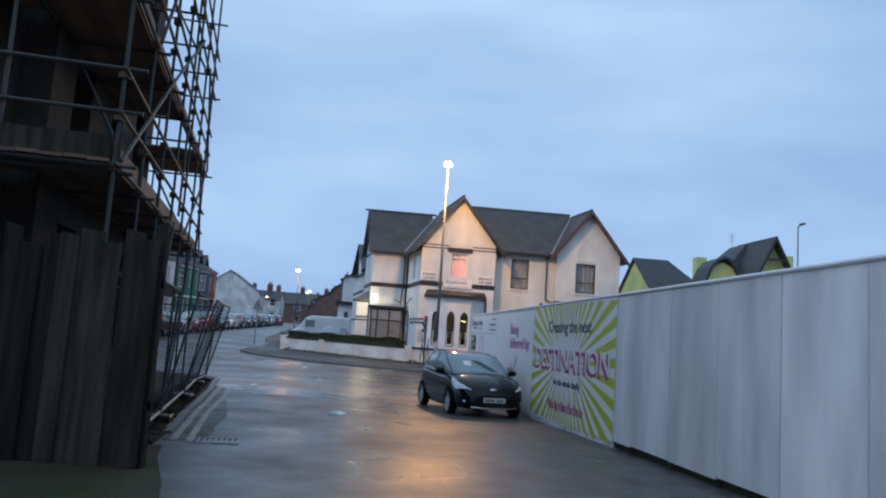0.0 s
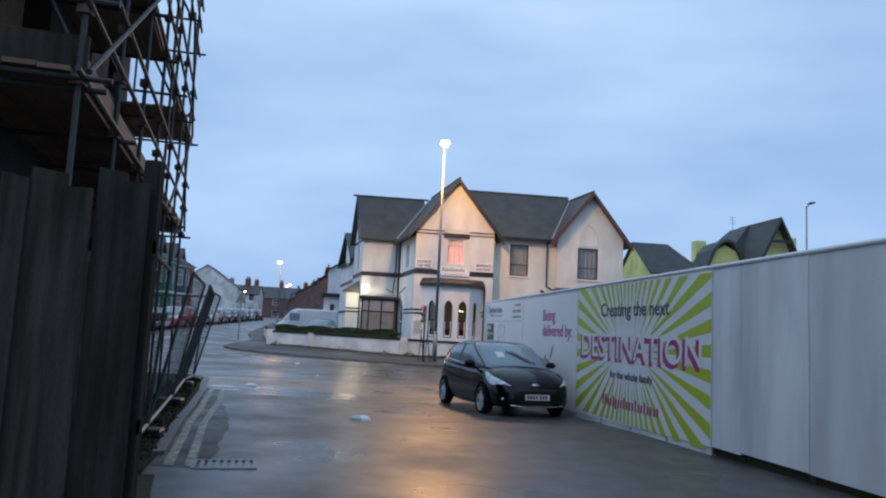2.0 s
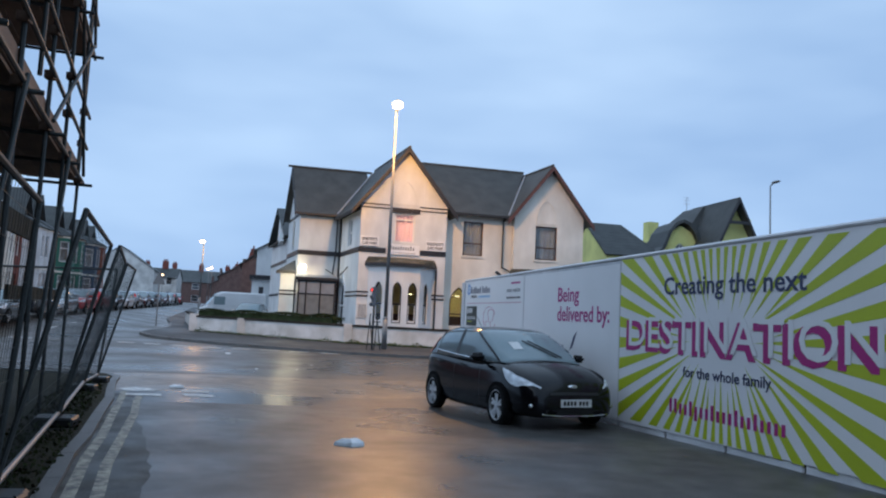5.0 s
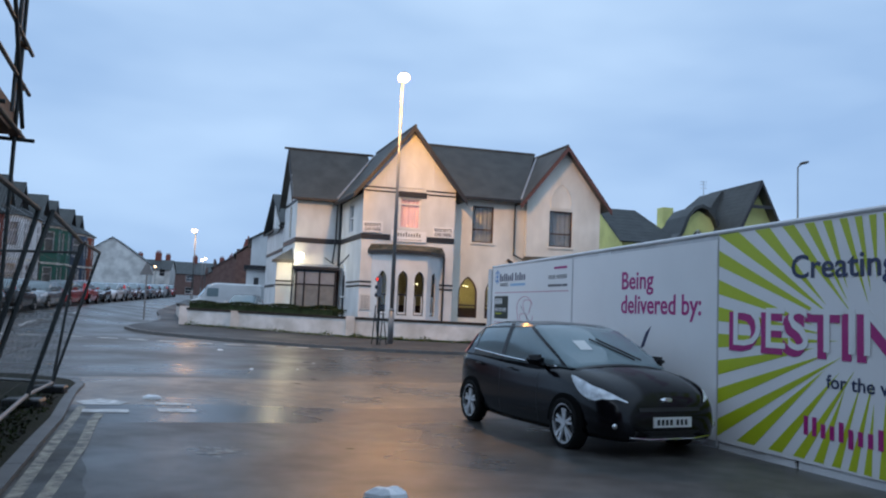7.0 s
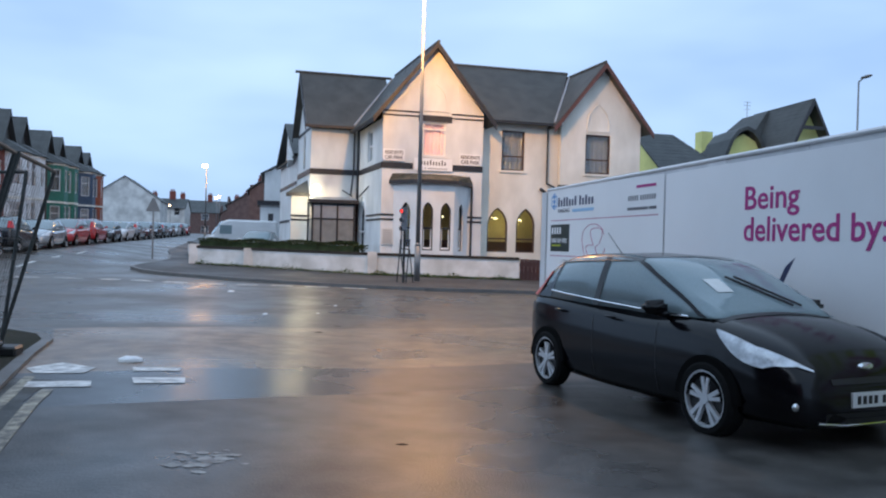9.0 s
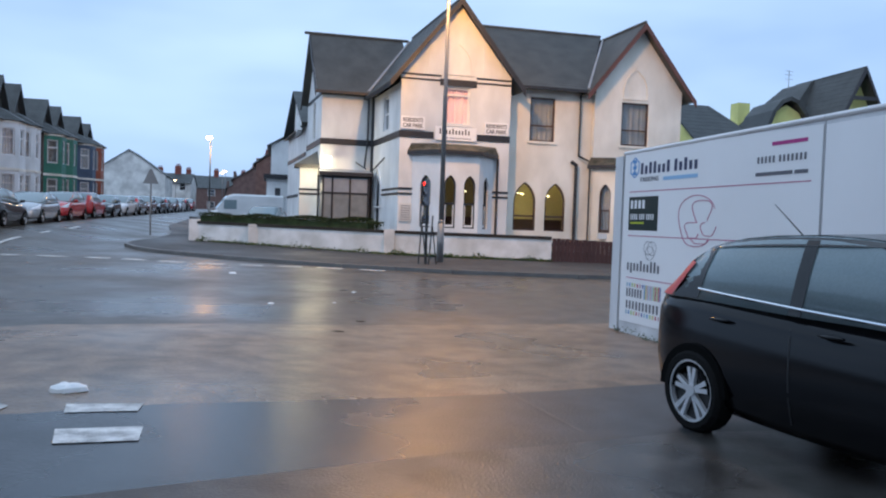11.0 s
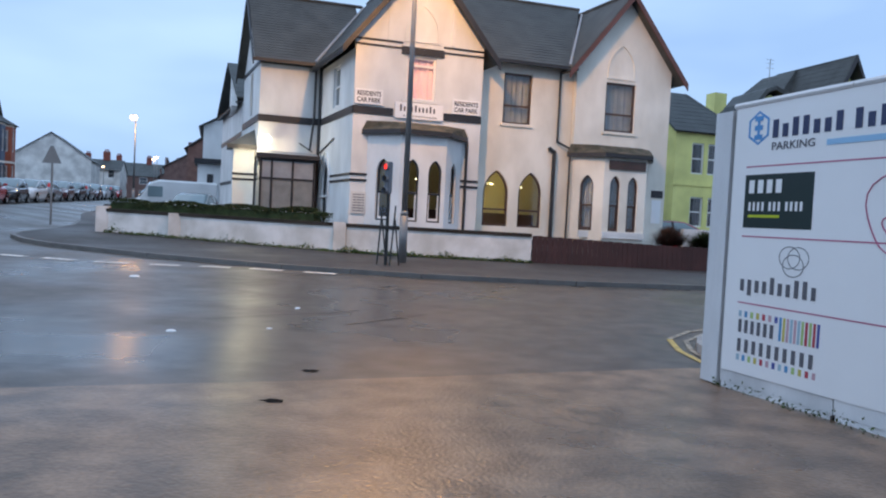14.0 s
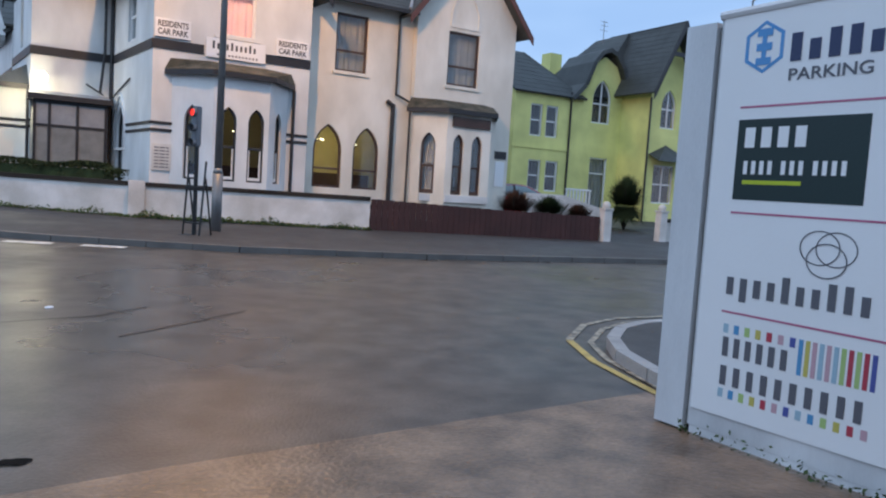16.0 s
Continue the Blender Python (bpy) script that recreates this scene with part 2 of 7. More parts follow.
M_DARKSTONE = mat("dark_stone_wall", (0.032, 0.027, 0.023), 0.85, 0.4, 3, 25, 0.6)
M_STEEL = mat("grey_lamp_column", (0.20, 0.205, 0.21), 0.45, 0.12, 6, 60, 0.05, metal=0.4)
M_LAMPGLOW = glow("sodium_lamp_glow", (1.0, 0.54, 0.19), 36)
M_FARGLOW = glow("far_sodium_lamp_glow", (1.0, 0.62, 0.30), 9)
M_BRICK = mat("red_brick", (0.20, 0.055, 0.040), 0.8, 0.25, 10, 60, 0.4)
M_GATE = mat("oxblood_boards", (0.048, 0.017, 0.015), 0.6, 0.25, 6, 40, 0.2, random_tint=0.06)
M_HEDGE = mat("hedge_leaf", (0.034, 0.048, 0.020), 0.9, 0.4, 12, 60, 0.3)
M_GRASS = mat("weeds", (0.070, 0.10, 0.035), 0.7, 0.4, 12, 60, 0.3)
M_BLACKCAR = mat("black_car_paint", (0.004, 0.0036, 0.005), 0.16, 0.1, 4, 90, 0.0)
M_BLACKCAR.node_tree.nodes["Principled BSDF"].inputs["Specular IOR Level"].default_value = 0.32
M_TYRE = mat("tyre_rubber", (0.009, 0.009, 0.009), 0.9, 0.2, 10, 80, 0.3)
for quiet in (M_WOOD, M_SITE, M_GUTTER, M_DARKSTONE, M_EARTH, M_TYRE, M_HEDGE, M_GRASS):
    quiet.node_tree.nodes["Principled BSDF"].inputs["Specular IOR Level"].default_value = 0.2
M_ALLOY = mat("alloy_rim", (0.74, 0.75, 0.77), 0.38, 0.1, 10, 60, 0.05, metal=0.5)
M_TRIM = mat("black_plastic", (0.015, 0.015, 0.016), 0.45, 0.1, 10, 80, 0.1)
M_CHROME = mat("chrome", (0.75, 0.76, 0.78), 0.12, 0.03, 10, 60, 0.0, metal=1.0)
# opaque; light through the glass and mirrored sky are put into its colour
M_CARGLASS = mat("car_glass_sky_painted", (0.21, 0.27, 0.29), 0.06, 0.1, 3, 60, 0.0)
M_HEADLAMP = mat("headlamp_lens", (0.82, 0.86, 0.92), 0.08, 0.1, 40, 80, 0.1, second=(0.45, 0.48, 0.52), coat=1.0)
M_REDLENS = mat("tail_lamp_red", (0.50, 0.012, 0.016), 0.3, 0.1, 20, 60, 0.05)
M_PLATE = mat("number_plate_white", (0.72, 0.72, 0.70), 0.4, 0.03, 10, 60, 0.0)

# ---- builders ----


def part(name, bm, material, parent=None, label="", smooth=False):
    bmesh.ops.recalc_face_normals(bm, faces=bm.faces)
    me = bpy.data.meshes.new(name)
    bm.to_mesh(me)
    bm.free()
    me.materials.append(material)
    if smooth:
        for p in me.polygons:
            p.use_smooth = True
    ob = new(name, me)
    if parent is not None:
        ob.parent = parent
    if label:
        ob["label"] = label
    return ob


def thing(name, label, category, m=None, group="", kind=""):
    ob = new(name)
    ob.empty_display_size = 0.2
    if m is not None:
        ob.matrix_world = m
    return tagged(ob, label, category, group, kind)


def box(bm, x0, x1, y0, y1, z0, z1, m=None):
    vs = [bm.verts.new((x, y, z)) for x in (x0, x1) for y in (y0, y1) for z in (z0, z1)]
    for f in ((0, 1, 3, 2), (4, 6, 7, 5), (0, 4, 5, 1), (2, 3, 7, 6), (0, 2, 6, 4), (1, 5, 7, 3)):
        bm.faces.new([vs[i] for i in f])
    if m is not None:
        for v in vs:
            v.co = m @ v.co
    return vs


def boxed(name, dims, material, parent=None, label="", bevel=0.0, m=None):
    bm = bmesh.new()
    box(bm, *dims)
    if bevel:
        bmesh.ops.bevel(bm, geom=bm.edges[:], offset=bevel, segments=2, affect="EDGES")
    if m is not None:
        bm.transform(m)
    return part(name, bm, material, parent, label)


def tube(bm, a, b, r, r2=None, n=8, cap=True):
    a, b = Vector(a), Vector(b)
    q = (b - a).to_track_quat("Z", "Y").to_matrix()
    r2 = r if r2 is None else r2
    ra, rb = [], []
    for i in range(n):
        c, s = math.cos(2 * math.pi * i / n), math.sin(2 * math.pi * i / n)
        ra.append(bm.verts.new(a + q @ Vector((c * r, s * r, 0))))
        rb.append(bm.verts.new(b + q @ Vector((c * r2, s * r2, 0))))
    for i in range(n):
        j = (i + 1) % n
        bm.faces.new((ra[i], ra[j], rb[j], rb[i]))
    if cap:
        bm.faces.new(ra[::-1])
        bm.faces.new(rb)


def path_tube(bm, pts, r, n=8):
    for a, b in zip(pts, pts[1:]):
        tube(bm, a, b, r, n=n)


def slab(bm, loops, to3, thick):
    """A wall from an outline and its holes, in the wall's own plane; to3(s, z, depth) places it."""
    tris = tessellate_polygon([[Vector((s, z, 0)) for s, z in lp] for lp in loops])
    flat = [p for lp in loops for p in lp]
    front = [bm.verts.new(to3(s, z, 0)) for s, z in flat]
    back = [bm.verts.new(to3(s, z, thick)) for s, z in flat]
    for t in tris:
        if len(set(t)) == 3:
            try:
                bm.faces.new([front[i] for i in t])
                bm.faces.new([back[i] for i in reversed(t)])
            except ValueError:
                pass
    k = 0
    for lp in loops:
        n = len(lp)
        for i in range(n):
            j = (i + 1) % n
            bm.faces.new((front[k + i], front[k + j], back[k + j], back[k + i]))
        k += n


def prism(bm, outline, to3, thick):
    slab(bm, [outline], to3, thick)


def rect(s0, s1, z0, z1):
    return [(s0, z0), (s1, z0), (s1, z1), (s0, z1)]


def lancet(s0, s1, z0, z1, n=6):
    """Outline of a pointed-arch opening."""
    w, mid = s1 - s0, (s0 + s1) / 2
    zs = z1 - 0.866 * w
    right = [(s0 + w * math.cos(a), zs + w * math.sin(a)) for a in [i / n * math.pi / 3 for i in range(n)]]
    left = [(2 * mid - s, z) for s, z in right[::-1]]
    return [(s0, z0), (s1, z0)] + right + [(mid, z1)] + left


def shrink(lp, d):
    cs = (min(p[0] for p in lp) + max(p[0] for p in lp)) / 2
    cz = (min(p[1] for p in lp) + max(p[1] for p in lp)) / 2
    hs = max(p[0] for p in lp) - cs
    hz = max(p[1] for p in lp) - cz
    return [(cs + (s - cs) * (hs - d) / hs, cz + (z - cz) * (hz - d) / hz) for s, z in lp]


# ground level along the way: a slight dip at the junction
LEVEL = [(-60, -0.2), (0, -0.2), (15, -0.40), (20, -0.53), (26, -0.60), (32, -0.58), (38, -0.50), (39, -0.483), (42, -0.43), (43, -0.383), (46, -0.24), (60, 0.08), (110, 0.95), (160, 1.6), (1500, 1.6)]


def ease(t):
    t = min(1.0, max(0.0, t))
    return t * t * (3 - 2 * t)


FALL_X, FALL_Y = [-1.6 - 0.6 * k for k in range(7)], [12 + k for k in range(18)]


def gz(y, x=0.0):
    """Ground level; the side street falls from its west kerb, the far street rises a little to the west."""
    up = 0.40 * min(1.0, max(0.0, (-x - 13) / 4)) * min(1.0, max(0.0, (y - 39) / 4))
    up += 0.15 * ease((-x - 1.6) / 3.6) * ease((y - 12) / 8) * ease((29 - y) / 7)
    for (a, za), (b, zb) in zip(LEVEL, LEVEL[1:]):
        if y <= b:
            return za + (zb - za) * max(0.0, y - a) / (b - a) + up
    return 1.6 + up


def sheet(name, outline, dz, material, label="", category="", kind="structure", parent=None, skirt=0.0):
    """A flat patch of ground that follows the level, dz above it, with sides that go down by skirt."""
    bm = bmesh.new()
    f = bm.faces.new([bm.verts.new((x, y, 0)) for x, y in outline])
    if f.normal.z < 0:
        f.normal_flip()
    for y in sorted({y for y, _ in LEVEL[1:-1]} | set(FALL_Y)):
        bmesh.ops.bisect_plane(bm, geom=bm.verts[:] + bm.edges[:] + bm.faces[:], plane_co=(0, y, 0), plane_no=(0, 1, 0))
    for x in FALL_X + [-13, -17]:
        bmesh.ops.bisect_plane(bm, geom=bm.verts[:] + bm.edges[:] + bm.faces[:], plane_co=(x, 0, 0), plane_no=(1, 0, 0))
    for v in bm.verts:
        v.co.z = gz(v.co.y, v.co.x) + dz
    if skirt:
        low = {}
        edges = [e for e in bm.edges if e.is_boundary]
        for e in edges:
            for v in e.verts:
                if v not in low:
                    low[v] = bm.verts.new(v.co - Vector((0, 0, skirt)))
        for e in edges:
            bm.faces.new((e.verts[0], e.verts[1], low[e.verts[1]], low[e.verts[0]]))
    ob = part(name, bm, material, parent, smooth=not skirt)
    return tagged(ob, label, category, "", kind) if label else ob


def offset_strip(pts, w):
    """Outline of a band of width w along a line."""
    left, right = [], []
    for i, p in enumerate(pts):
        a = Vector(pts[max(0, i - 1)])
        b = Vector(pts[min(len(pts) - 1, i + 1)])
        d = (b - a).normalized()
        nrm = Vector((-d.y, d.x)) * (w / 2)
        left.append(tuple(Vector(p) + nrm))
        right.append(tuple(Vector(p) - nrm))
    return left + right[::-1]


def lettering(name, words, size, material, parent, m, label="", bold=0.0, wide=1.0, align="LEFT"):
    """Words in the built-in font as a thin mesh; m maps x to the line's run and y to its up."""
    cu = bpy.data.curves.new(name, "FONT")
    cu.body, cu.size, cu.align_x, cu.extrude, cu.offset, cu.resolution_u = words, size, align, 0.0015, bold, 3
    tmp = bpy.data.objects.new(name, cu)
    scene.collection.objects.link(tmp)
    bpy.context.view_layer.update()
    me = bpy.data.meshes.new_from_object(tmp.evaluated_get(bpy.context.evaluated_depsgraph_get()))
    bpy.data.objects.remove(tmp)
    me.transform(m @ Matrix.Diagonal((wide, 1, 1, 1)))
    me.materials.clear()
    me.materials.append(material)
    ob = new(name, me)
    ob.parent = parent
    if label:
        ob["label"] = label
    return ob

# ---- ground, roads, pavements ----
bm = bmesh.new()
xs = [-900, -200, -60, -30, -17, -13, -8] + FALL_X[::-1] + [0, 4, 8, 15, 30, 60, 200, 900]
ys = sorted({y for y, _ in LEVEL} | set(FALL_Y))
grid = [[bm.verts.new((x, y, gz(y, x))) for x in xs] for y in ys]
for r0, r1 in zip(grid, grid[1:]):
    for i in range(len(xs) - 1):
        bm.faces.new((r0[i], r0[i + 1], r1[i + 1], r1[i]))
tagged(part("ground", bm, M_ROAD, smooth=True), "wet dark grey asphalt road surface at dusk", "road", "", "structure")

LOWER = [(-5.6, 17.9), (-4.06, 18.55), (-3.1, 19.07), (-2.2, 19.55), (-0.5, 20.08), (2.3, 20.4)]
UPPER = [(-5.85, 19.75), (-4.9, 20.0), (-4.18, 20.38), (-3.4, 20.7), (-2.4, 21.1), (-1.13, 21.46), (0.43, 21.93), (2.6, 22.5)]
sheet("road_side_street", [(-2.0, 2.5), (-3.55, 9.8)] + LOWER + [(4.0, 9.8), (4.8, 2.5)], 0.004, M_NEAR, "worn grey wet asphalt of the side street", "road")
sheet("road_band", LOWER[::-1] + UPPER, 0.004, M_BAND, "dark wet band of newer asphalt across the side street", "road")
sheet("road_table", [(-7.0, 24.2), (-6.5, 22.8), (-6.1, 21.0)] + UPPER + [(1.9, 26.7), (-0.18, 26.33), (-2.02, 25.98), (-3.48, 25.55), (-4.46, 25.23), (-6.6, 24.6)], 0.004, M_TABLE,
      "worn wet asphalt, tinted lamp orange, at the mouth of the side street", "road")

def pavement(name, outline, label, lift=0.11, material=M_PAVE):
    top = sheet(name, outline, lift, material, label, "pavement", skirt=0.2)
    return top


def kerb_line(pts, parent, top=0.115, material=M_KERB):
    """Kerb stones, one by one, along a line."""
    run = []
    for a, b in zip(pts, pts[1:]):
        a, b = Vector(a), Vector(b)
        n = max(1, round((b - a).length / 0.92))
        run += [(a.lerp(b, i / n), a.lerp(b, (i + 1) / n)) for i in range(n)]
    for a, b in run:
        d = (b - a).normalized() * 0.006
        nrm = Vector((-d.y, d.x)).normalized() * 0.065
        bm = bmesh.new()
        pts3 = []
        for p in (a + d + nrm, b - d + nrm, b - d - nrm, a + d - nrm):
            pts3.append((p.x, p.y))
        lo = [bm.verts.new((x, y, gz(y, x) - 0.1)) for x, y in pts3]
        hi = [bm.verts.new((x, y, gz(y, x) + top)) for x, y in pts3]
        bm.faces.new(hi)
        for i in range(4):
            j = (i + 1) % 4
            bm.faces.new((lo[i], lo[j], hi[j], hi[i]))
        part("kerb_stone", bm, material, parent)


FAR_KERB = [(60, 40.5), (30, 37.1), (14, 36.0), (8, 35.95), (3.6, 35.9), (0, 36.4), (-3.2, 37.6), (-6.6, 39.5), (-8.5, 41.0), (-9.6, 41.85), (-10.75, 43.0), (-11.4, 44.1), (-11.5, 45.0), (-11.25, 47.0), (-11.4, 50.3), (-12.4, 55), (-13.7, 60), (-16.8, 85), (-21.6, 133)]
LEFT_KERB = [(-3.55, 9.8), (-3.76, 10.9), (-4.48, 13.98), (-4.66, 15.05), (-5.0, 16.6), (-5.36, 18.3), (-5.70, 19.54), (-6.09, 21.02), (-6.38, 22.32), (-6.71, 23.0), (-7.69, 24.0), (-11, 25.4), (-16, 26.4), (-60, 29)]
RIGHT_KERB = [(1.72, 26.2), (1.84, 26.9), (2.02, 27.55), (2.33, 28.1), (2.8, 28.58), (3.3, 28.84), (4.2, 29.0), (12, 29.8), (60, 33.4)]
WEST_KERB = [(-60, 41), (-24, 42.0), (-20.5, 42.6), (-19.2, 44.5), (-19.2, 47), (-20.7, 63), (-23.8, 95), (-27.4, 133)]

far_pave = pavement("pavement_far", FAR_KERB + [(-24, 150), (60, 150)], "wet grey pavement beside the corner guest house")
near_earth = sheet("waste_ground", [(-2.15, 6.2), (-2.55, 7.4), (-3.15, 8.9), (-3.4, 9.75), (-12, 9.75), (-12, 6.2)], 0.012, M_EARTH,
      "dark wet mud along the foot of the board fence", "ground")
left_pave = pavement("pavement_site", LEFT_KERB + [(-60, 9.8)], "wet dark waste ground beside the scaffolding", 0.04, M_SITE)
right_pave = pavement("pavement_corner", RIGHT_KERB + [(60, 10), (8, 10), (4.0, 12)], "wet pavement corner behind the hoarding")
west_pave = pavement("pavement_terrace", WEST_KERB + [(-60, 133)], "wet pavement in front of the terraced houses")
kerb_line(FAR_KERB[1:16], far_pave)
kerb_line(LEFT_KERB[1:13], left_pave, 0.045)
M_KERBPALE = mat("pale_kerb_concrete", (0.30, 0.30, 0.30), 0.55, 0.2, 8, 70)
kerb_line(RIGHT_KERB[:8], right_pave, material=M_KERBPALE)


def marking(name, outline, label, material=M_WHITELINE, dz=0.009):
    return sheet(name, outline, dz, material, label, "road marking")


# dashed line along the far side, give-way lines, double yellow lines
DASHES = [(-15.2, 39.0), (-13.8, 39.0), (-12.5, 38.98), (-11.0, 38.82), (-9.85, 38.6), (-8.7, 38.15), (-7.45, 37.6), (-6.2, 37.45), (-5.1, 37.4), (-3.95, 37.28), (-2.7, 36.9), (-1.5, 36.55)]
for p, q in zip(DASHES, DASHES[1:]):
    p, q = Vector(p), Vector(q)
    q = p.lerp(q, 0.62)
    tagged(marking("lane_dash", offset_strip([tuple(p), tuple(q)], 0.30), "worn white painted dash on wet asphalt", M_WHITELINE, 0.012), group="dashes along the main road")
for dash in ([(-5.75, 20.12), (-5.54, 20.52), (-5.09, 20.18), (-5.10, 19.81), (-5.54, 19.79)], [(-5.40, 19.31), (-4.87, 19.37), (-4.78, 19.08), (-5.32, 19.0)],
             [(-4.75, 20.26), (-4.27, 20.37), (-4.25, 20.16), (-4.68, 20.03)], [(-4.58, 19.62), (-4.11, 19.78), (-4.05, 19.46), (-4.48, 19.32)]):
    tagged(marking("give_way_dash", dash, "thick worn white give-way dash on asphalt"), group="give-way line")
for a, b in (((-15.0, 42.0), (-15.2, 44.2)), ((-15.3, 46.2), (-15.45, 47.6)), ((-15.6, 50.0), (-15.85, 52.0))):
    tagged(marking("centre_dash", offset_strip([a, b], 0.14), "worn white centre dash of the terraced street", M_WHITELINE, 0.012), group="centre line of the street")
rg = random.Random(17)
stain, out = [], 0.0
for k in range(46):
    t = k / 45
    out = 0.7 * out + rg.uniform(-0.035, 0.035)
    stain.append((-3.52 - 2.0 * t + 0.42 + 0.16 * math.sin(5 * t) + out, 10.2 + 9.2 * t))
sheet("gutter_stain", stain + [(-5.64, 19.5), (-5.3, 18.4), (-4.95, 16.7), (-4.62, 15.1), (-4.44, 13.98), (-3.72, 10.9), (-3.6, 10.2)], 0.0065, M_GUTTER, "dark muddy stain along the gutter", "road stain")
for line in ([(-3.46, 10.3), (-3.6, 10.89), (-4.31, 13.98), (-4.5, 15.05), (-4.83, 16.56), (-5.2, 18.3), (-5.5, 19.6)], [(-3.25, 10.3), (-3.39, 10.91), (-4.05, 13.7), (-4.3, 15.07), (-4.64, 16.88), (-4.97, 18.3), (-5.08, 18.9)]):
    marking("yellow_line", offset_strip(line, 0.10), "faded double yellow line beside the kerb", M_YELLOWLINE)
OUTER = [(1.58, 26.4), (1.66, 27.0), (1.76, 27.63), (2.08, 28.5), (2.79, 29.25), (3.5, 29.6), (12, 30.4), (40, 32.5)]
INNER = [(1.68, 26.4), (1.80, 27.0), (1.93, 27.65), (2.25, 28.36), (2.88, 29.0), (3.5, 29.35), (12, 30.15), (40, 32.25)]
marking("yellow_line", offset_strip(OUTER[:4], 0.08), "yellow line round the corner kerb", M_YELLOWNEW)
marking("yellow_line", offset_strip(OUTER[3:], 0.08), "worn yellow line round the corner kerb", M_YELLOWLINE)
marking("yellow_line", offset_strip(INNER, 0.07), "worn yellow line round the corner kerb", M_YELLOWLINE)
# ---- corner guest house ----
HOUSE = pose(1.0, 44.6, 0, 0, 0, 6)
house = thing("guest_house", "white and cream corner guest house with black bands and slate roof", "house", HOUSE)
BASE = -0.7


def plane_u(v):
    return lambda s, z, d: (s, v + d, z)


def wall_run(a, b):
    """A wall plane between two plan points; depth goes to the left of the run."""
    a, b = Vector(a), Vector(b)
    d = (b - a).normalized()
    inn = Vector((-d.y, d.x))
    return lambda s, z, t: (a.x + d.x * s + inn.x * t, a.y + d.y * s + inn.y * t, z)


def window(parent, to3, hole, material, transom=0.5, mullion=False, back=None, backdepth=0.35, fw=0.07, name="window", label=""):
    """A frame in its opening with a transom, panes and a curtain or room-shade sheet behind."""
    z0, z1 = min(p[1] for p in hole), max(p[1] for p in hole)
    s0, s1 = min(p[0] for p in hole), max(p[0] for p in hole)
    bm = bmesh.new()
    slab(bm, [hole, shrink(hole, fw)], lambda s, z, d: to3(s, z, 0.07 + d), 0.07)
    win = part(name, bm, material, parent, label)
    if transom:
        zt = z0 + (z1 - z0) * transom
        bm = bmesh.new()
        prism(bm, rect(s0 + fw, s1 - fw, zt - 0.035, zt + 0.035), lambda s, z, d: to3(s, z, 0.075 + d), 0.06)
        part("transom", bm, material, win)
    if mullion:
        bm = bmesh.new()
        sm = (s0 + s1) / 2
        prism(bm, rect(sm - 0.03, sm + 0.03, z0 + fw, z1 - fw), lambda s, z, d: to3(s, z, 0.072 + d), 0.062)
        part("mullion", bm, material, win)
    bm = bmesh.new()
    prism(bm, shrink(hole, fw * 0.6), lambda s, z, d: to3(s, z, 0.105 + d), 0.008)
    g = part("pane", bm, M_GLASS, win)
    g.visible_shadow = False
    if back is not None:
        bm = bmesh.new()
        n = 14
        low = [bm.verts.new(to3(s0 - 0.05 + (s1 - s0 + 0.1) * i / n, z0 - 0.05, backdepth + 0.02 * math.sin(i * 2.4))) for i in range(n + 1)]
        top = [bm.verts.new(to3(s0 - 0.05 + (s1 - s0 + 0.1) * i / n, z1 + 0.05, backdepth + 0.02 * math.sin(i * 2.4))) for i in range(n + 1)]
        for i in range(n):
            bm.faces.new((low[i], low[i + 1], top[i + 1], top[i]))
        part("curtain", bm, back, win)
    return win


def roof_plane(name, corners, material, parent, courses=0, label="", thick=0.08):
    """A roof slope from its four corners (eave start, eave end, ridge end, ridge start), with slate courses."""
    e0, e1, r1, r0 = [Vector(c) for c in corners]
    nrm = (e1 - e0).cross(r0 - e0).normalized()
    if nrm.z < 0:
        nrm = -nrm
    bm = bmesh.new()
    lo = [bm.verts.new(p - nrm * thick) for p in (e0, e1, r1, r0)]
    hi = [bm.verts.new(p) for p in (e0, e1, r1, r0)]
    bm.faces.new(hi)
    bm.faces.new(lo[::-1])
    for i in range(4):
        j = (i + 1) % 4
        bm.faces.new((lo[i], lo[j], hi[j], hi[i]))
    n = courses
    row = None
    for k in range(n):
        a, b = e0.lerp(r0, k / n), e1.lerp(r1, k / n)
        c, d = e1.lerp(r1, (k + 1) / n), e0.lerp(r0, (k + 1) / n)
        low = row or [bm.verts.new(a + nrm * 0.002), bm.verts.new(b + nrm * 0.002)]
        lip = [bm.verts.new(a + nrm * 0.012), bm.verts.new(b + nrm * 0.012)]
        row = [bm.verts.new(d + nrm * 0.004), bm.verts.new(c + nrm * 0.004)]
        bm.faces.new((low[0], low[1], lip[1], lip[0]))
        bm.faces.new((lip[0], lip[1], row[1], row[0]))
    return part(name, bm, material, parent, label)


def gable_board(parent, u0, z0, u1, z1, v, w=0.26, t=0.06, material=M_BLACK):
    bm = bmesh.new()
    prism(bm, [(u0, z0 - w), (u1, z1 - w), (u1, z1), (u0, z0)], plane_u(v), t)
    part("bargeboard", bm, material, parent)


